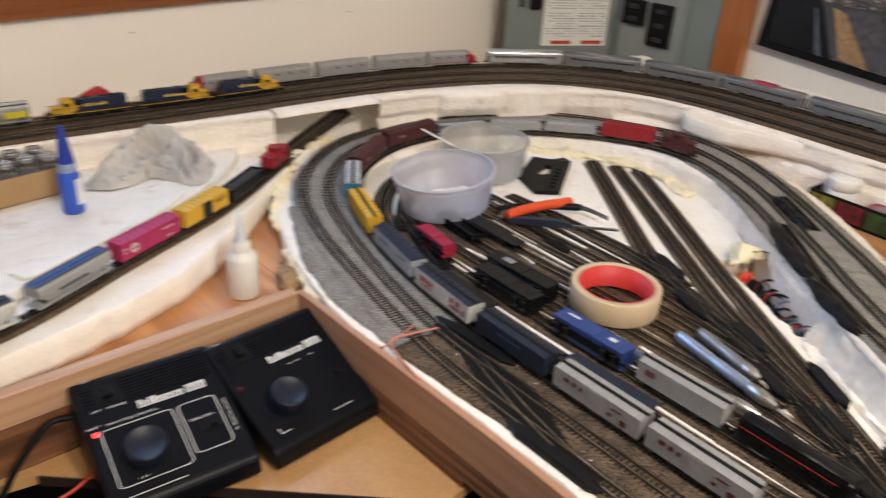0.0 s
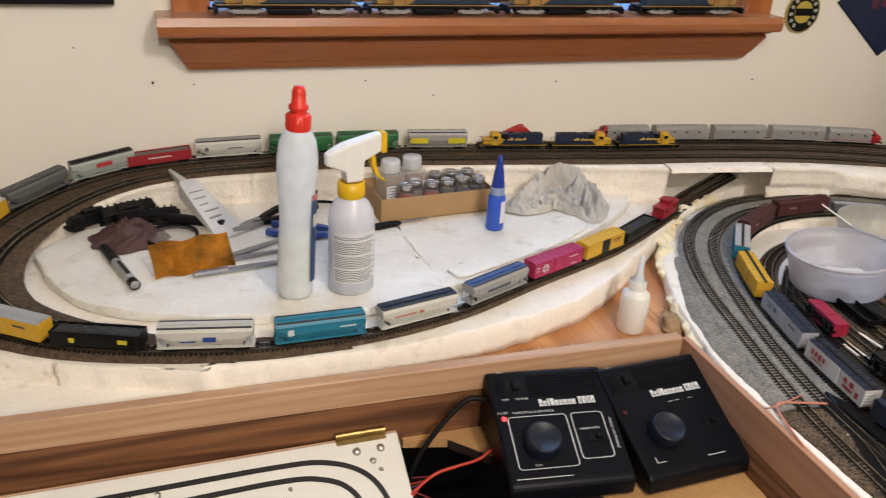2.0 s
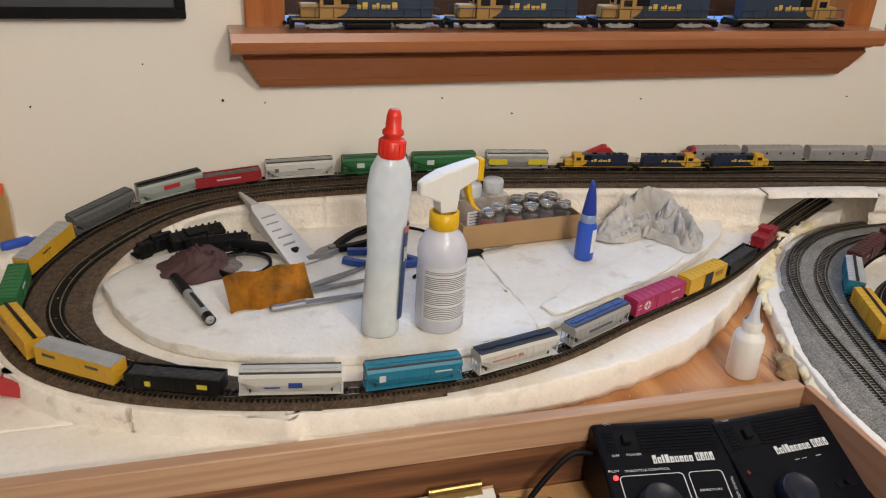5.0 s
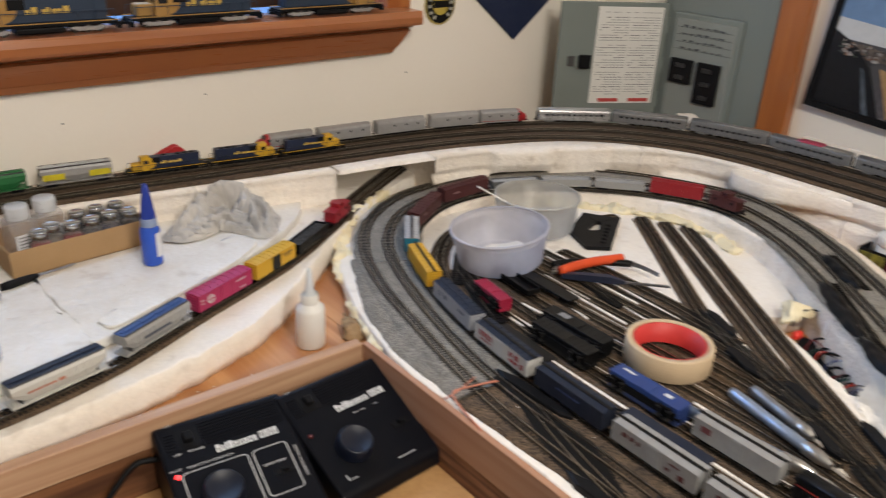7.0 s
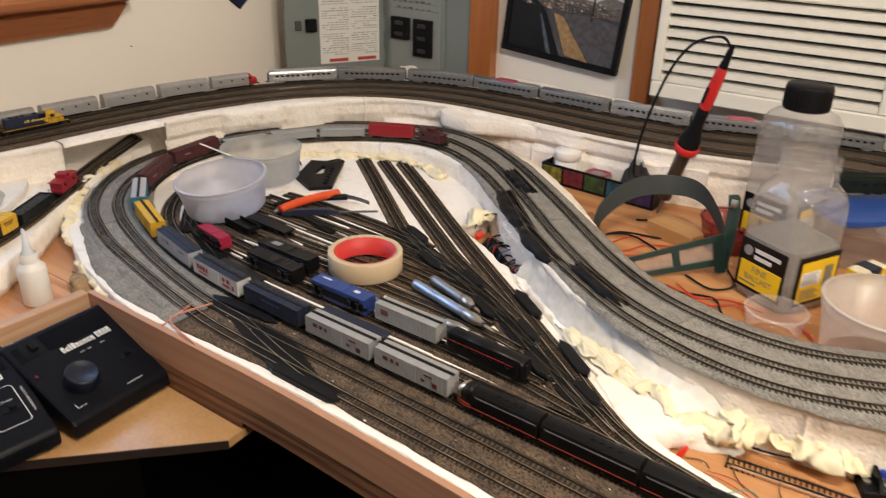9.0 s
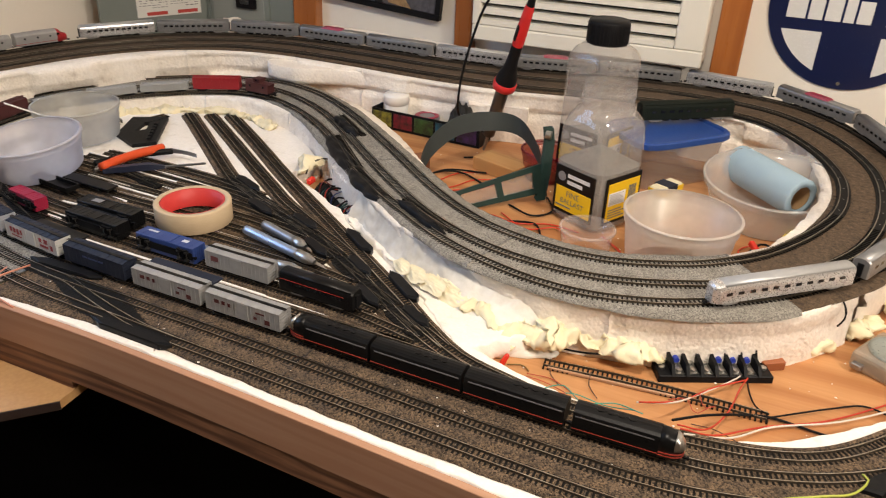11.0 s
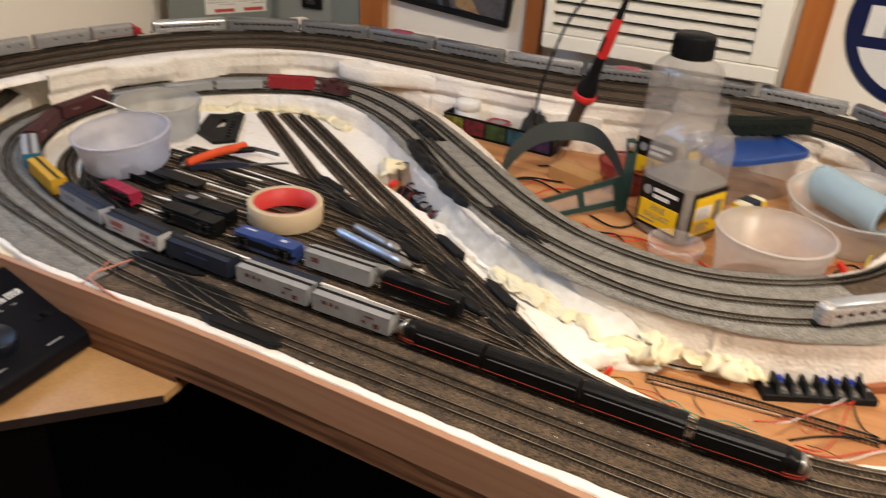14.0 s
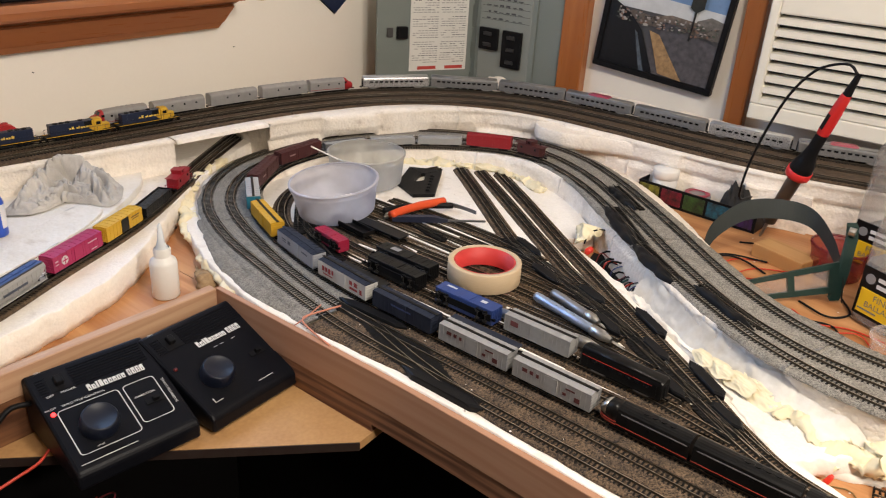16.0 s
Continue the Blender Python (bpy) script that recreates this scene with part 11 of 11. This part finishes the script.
# plaster packed between the yard and the ramp
low = spline([(0.903, 0.286, 0.0215), (0.837, 0.196, 0.0215), (0.776, 0.105, 0.019), (0.740, 0.035, 0.011), (0.742, -0.008, 0.004), (0.754, -0.034, 0.001)], 0.004)
high = spline([(0.922, 0.283, 0.050), (0.853, 0.202, 0.050), (0.802, 0.108, 0.050), (0.779, 0.020, 0.044), (0.770, -0.015, 0.026), (0.762, -0.038, 0.004)], 0.004)
vs, fs, wide, long_ = [], [], 14, min(len(low), len(high))
for i in range(long_):
    a, b = Vector(low[int(i * (len(low) - 1) / (long_ - 1))][:3]), Vector(high[int(i * (len(high) - 1) / (long_ - 1))][:3])
    for j in range(wide):
        u = (j - 1) / (wide - 2)
        p = a.lerp(b, max(u, 0.0))
        p.z = a.z + (b.z - a.z) * max(u, 0.0) ** 1.1
        q = rough(p, 38, 0.006) + rough(p, 110, 0.003) + rough(p, 290, 0.0012)
        vs.append((p.x + q.x * 0.6, p.y + q.y * 0.6, 0.0004 if j == 0 else max(p.z + q.z * 0.7, 0.0012)))
    if i:
        fs += [((i - 1) * wide + j, (i - 1) * wide + j + 1, i * wide + j + 1, i * wide + j) for j in range(wide - 1)]
fill = mat("stained_plaster", (0.88, 0.85, 0.79), 0.7, (0.50, 0.44, 0.34), 13, 0.70, 120, 0.5, depth=0.003)
tagged(mesh_ob("plaster_fill", vs, fs, fill, smooth=True), "rough white plaster slope with cream stains beside the ramp", "plaster")
for k, (x, y, z, a, rx, ry) in enumerate(((0.800, 0.158, 0.0305, 52, 0.016, 0.008), (0.790, 0.136, 0.0315, 58, 0.018, 0.009), (0.781, 0.112, 0.0300, 64, 0.020, 0.010), (0.775, 0.086, 0.0275, 70, 0.020, 0.012), (0.770, 0.062, 0.0215, 75, 0.018, 0.013), (0.786, 0.096, 0.0335, 66, 0.018, 0.008))):
    crumpled("foam_scab", pose(x, y, z, 0, 0, a) @ pose(0, 0, 0, -36, 0, 0), rx, ry, 0.0045, SPRAY, "flattened cream foam scab on the plaster slope", "spray foam", 71.0 + k, n=22, folds=7.0)
foam_rope("spray_foam", [(0.771, 0.072, 0.026), (0.764, 0.048, 0.020), (0.762, 0.022, 0.014), (0.768, -0.002, 0.010)], 0.0125, "thick cream foam bulge at the foot of the slope", 64)
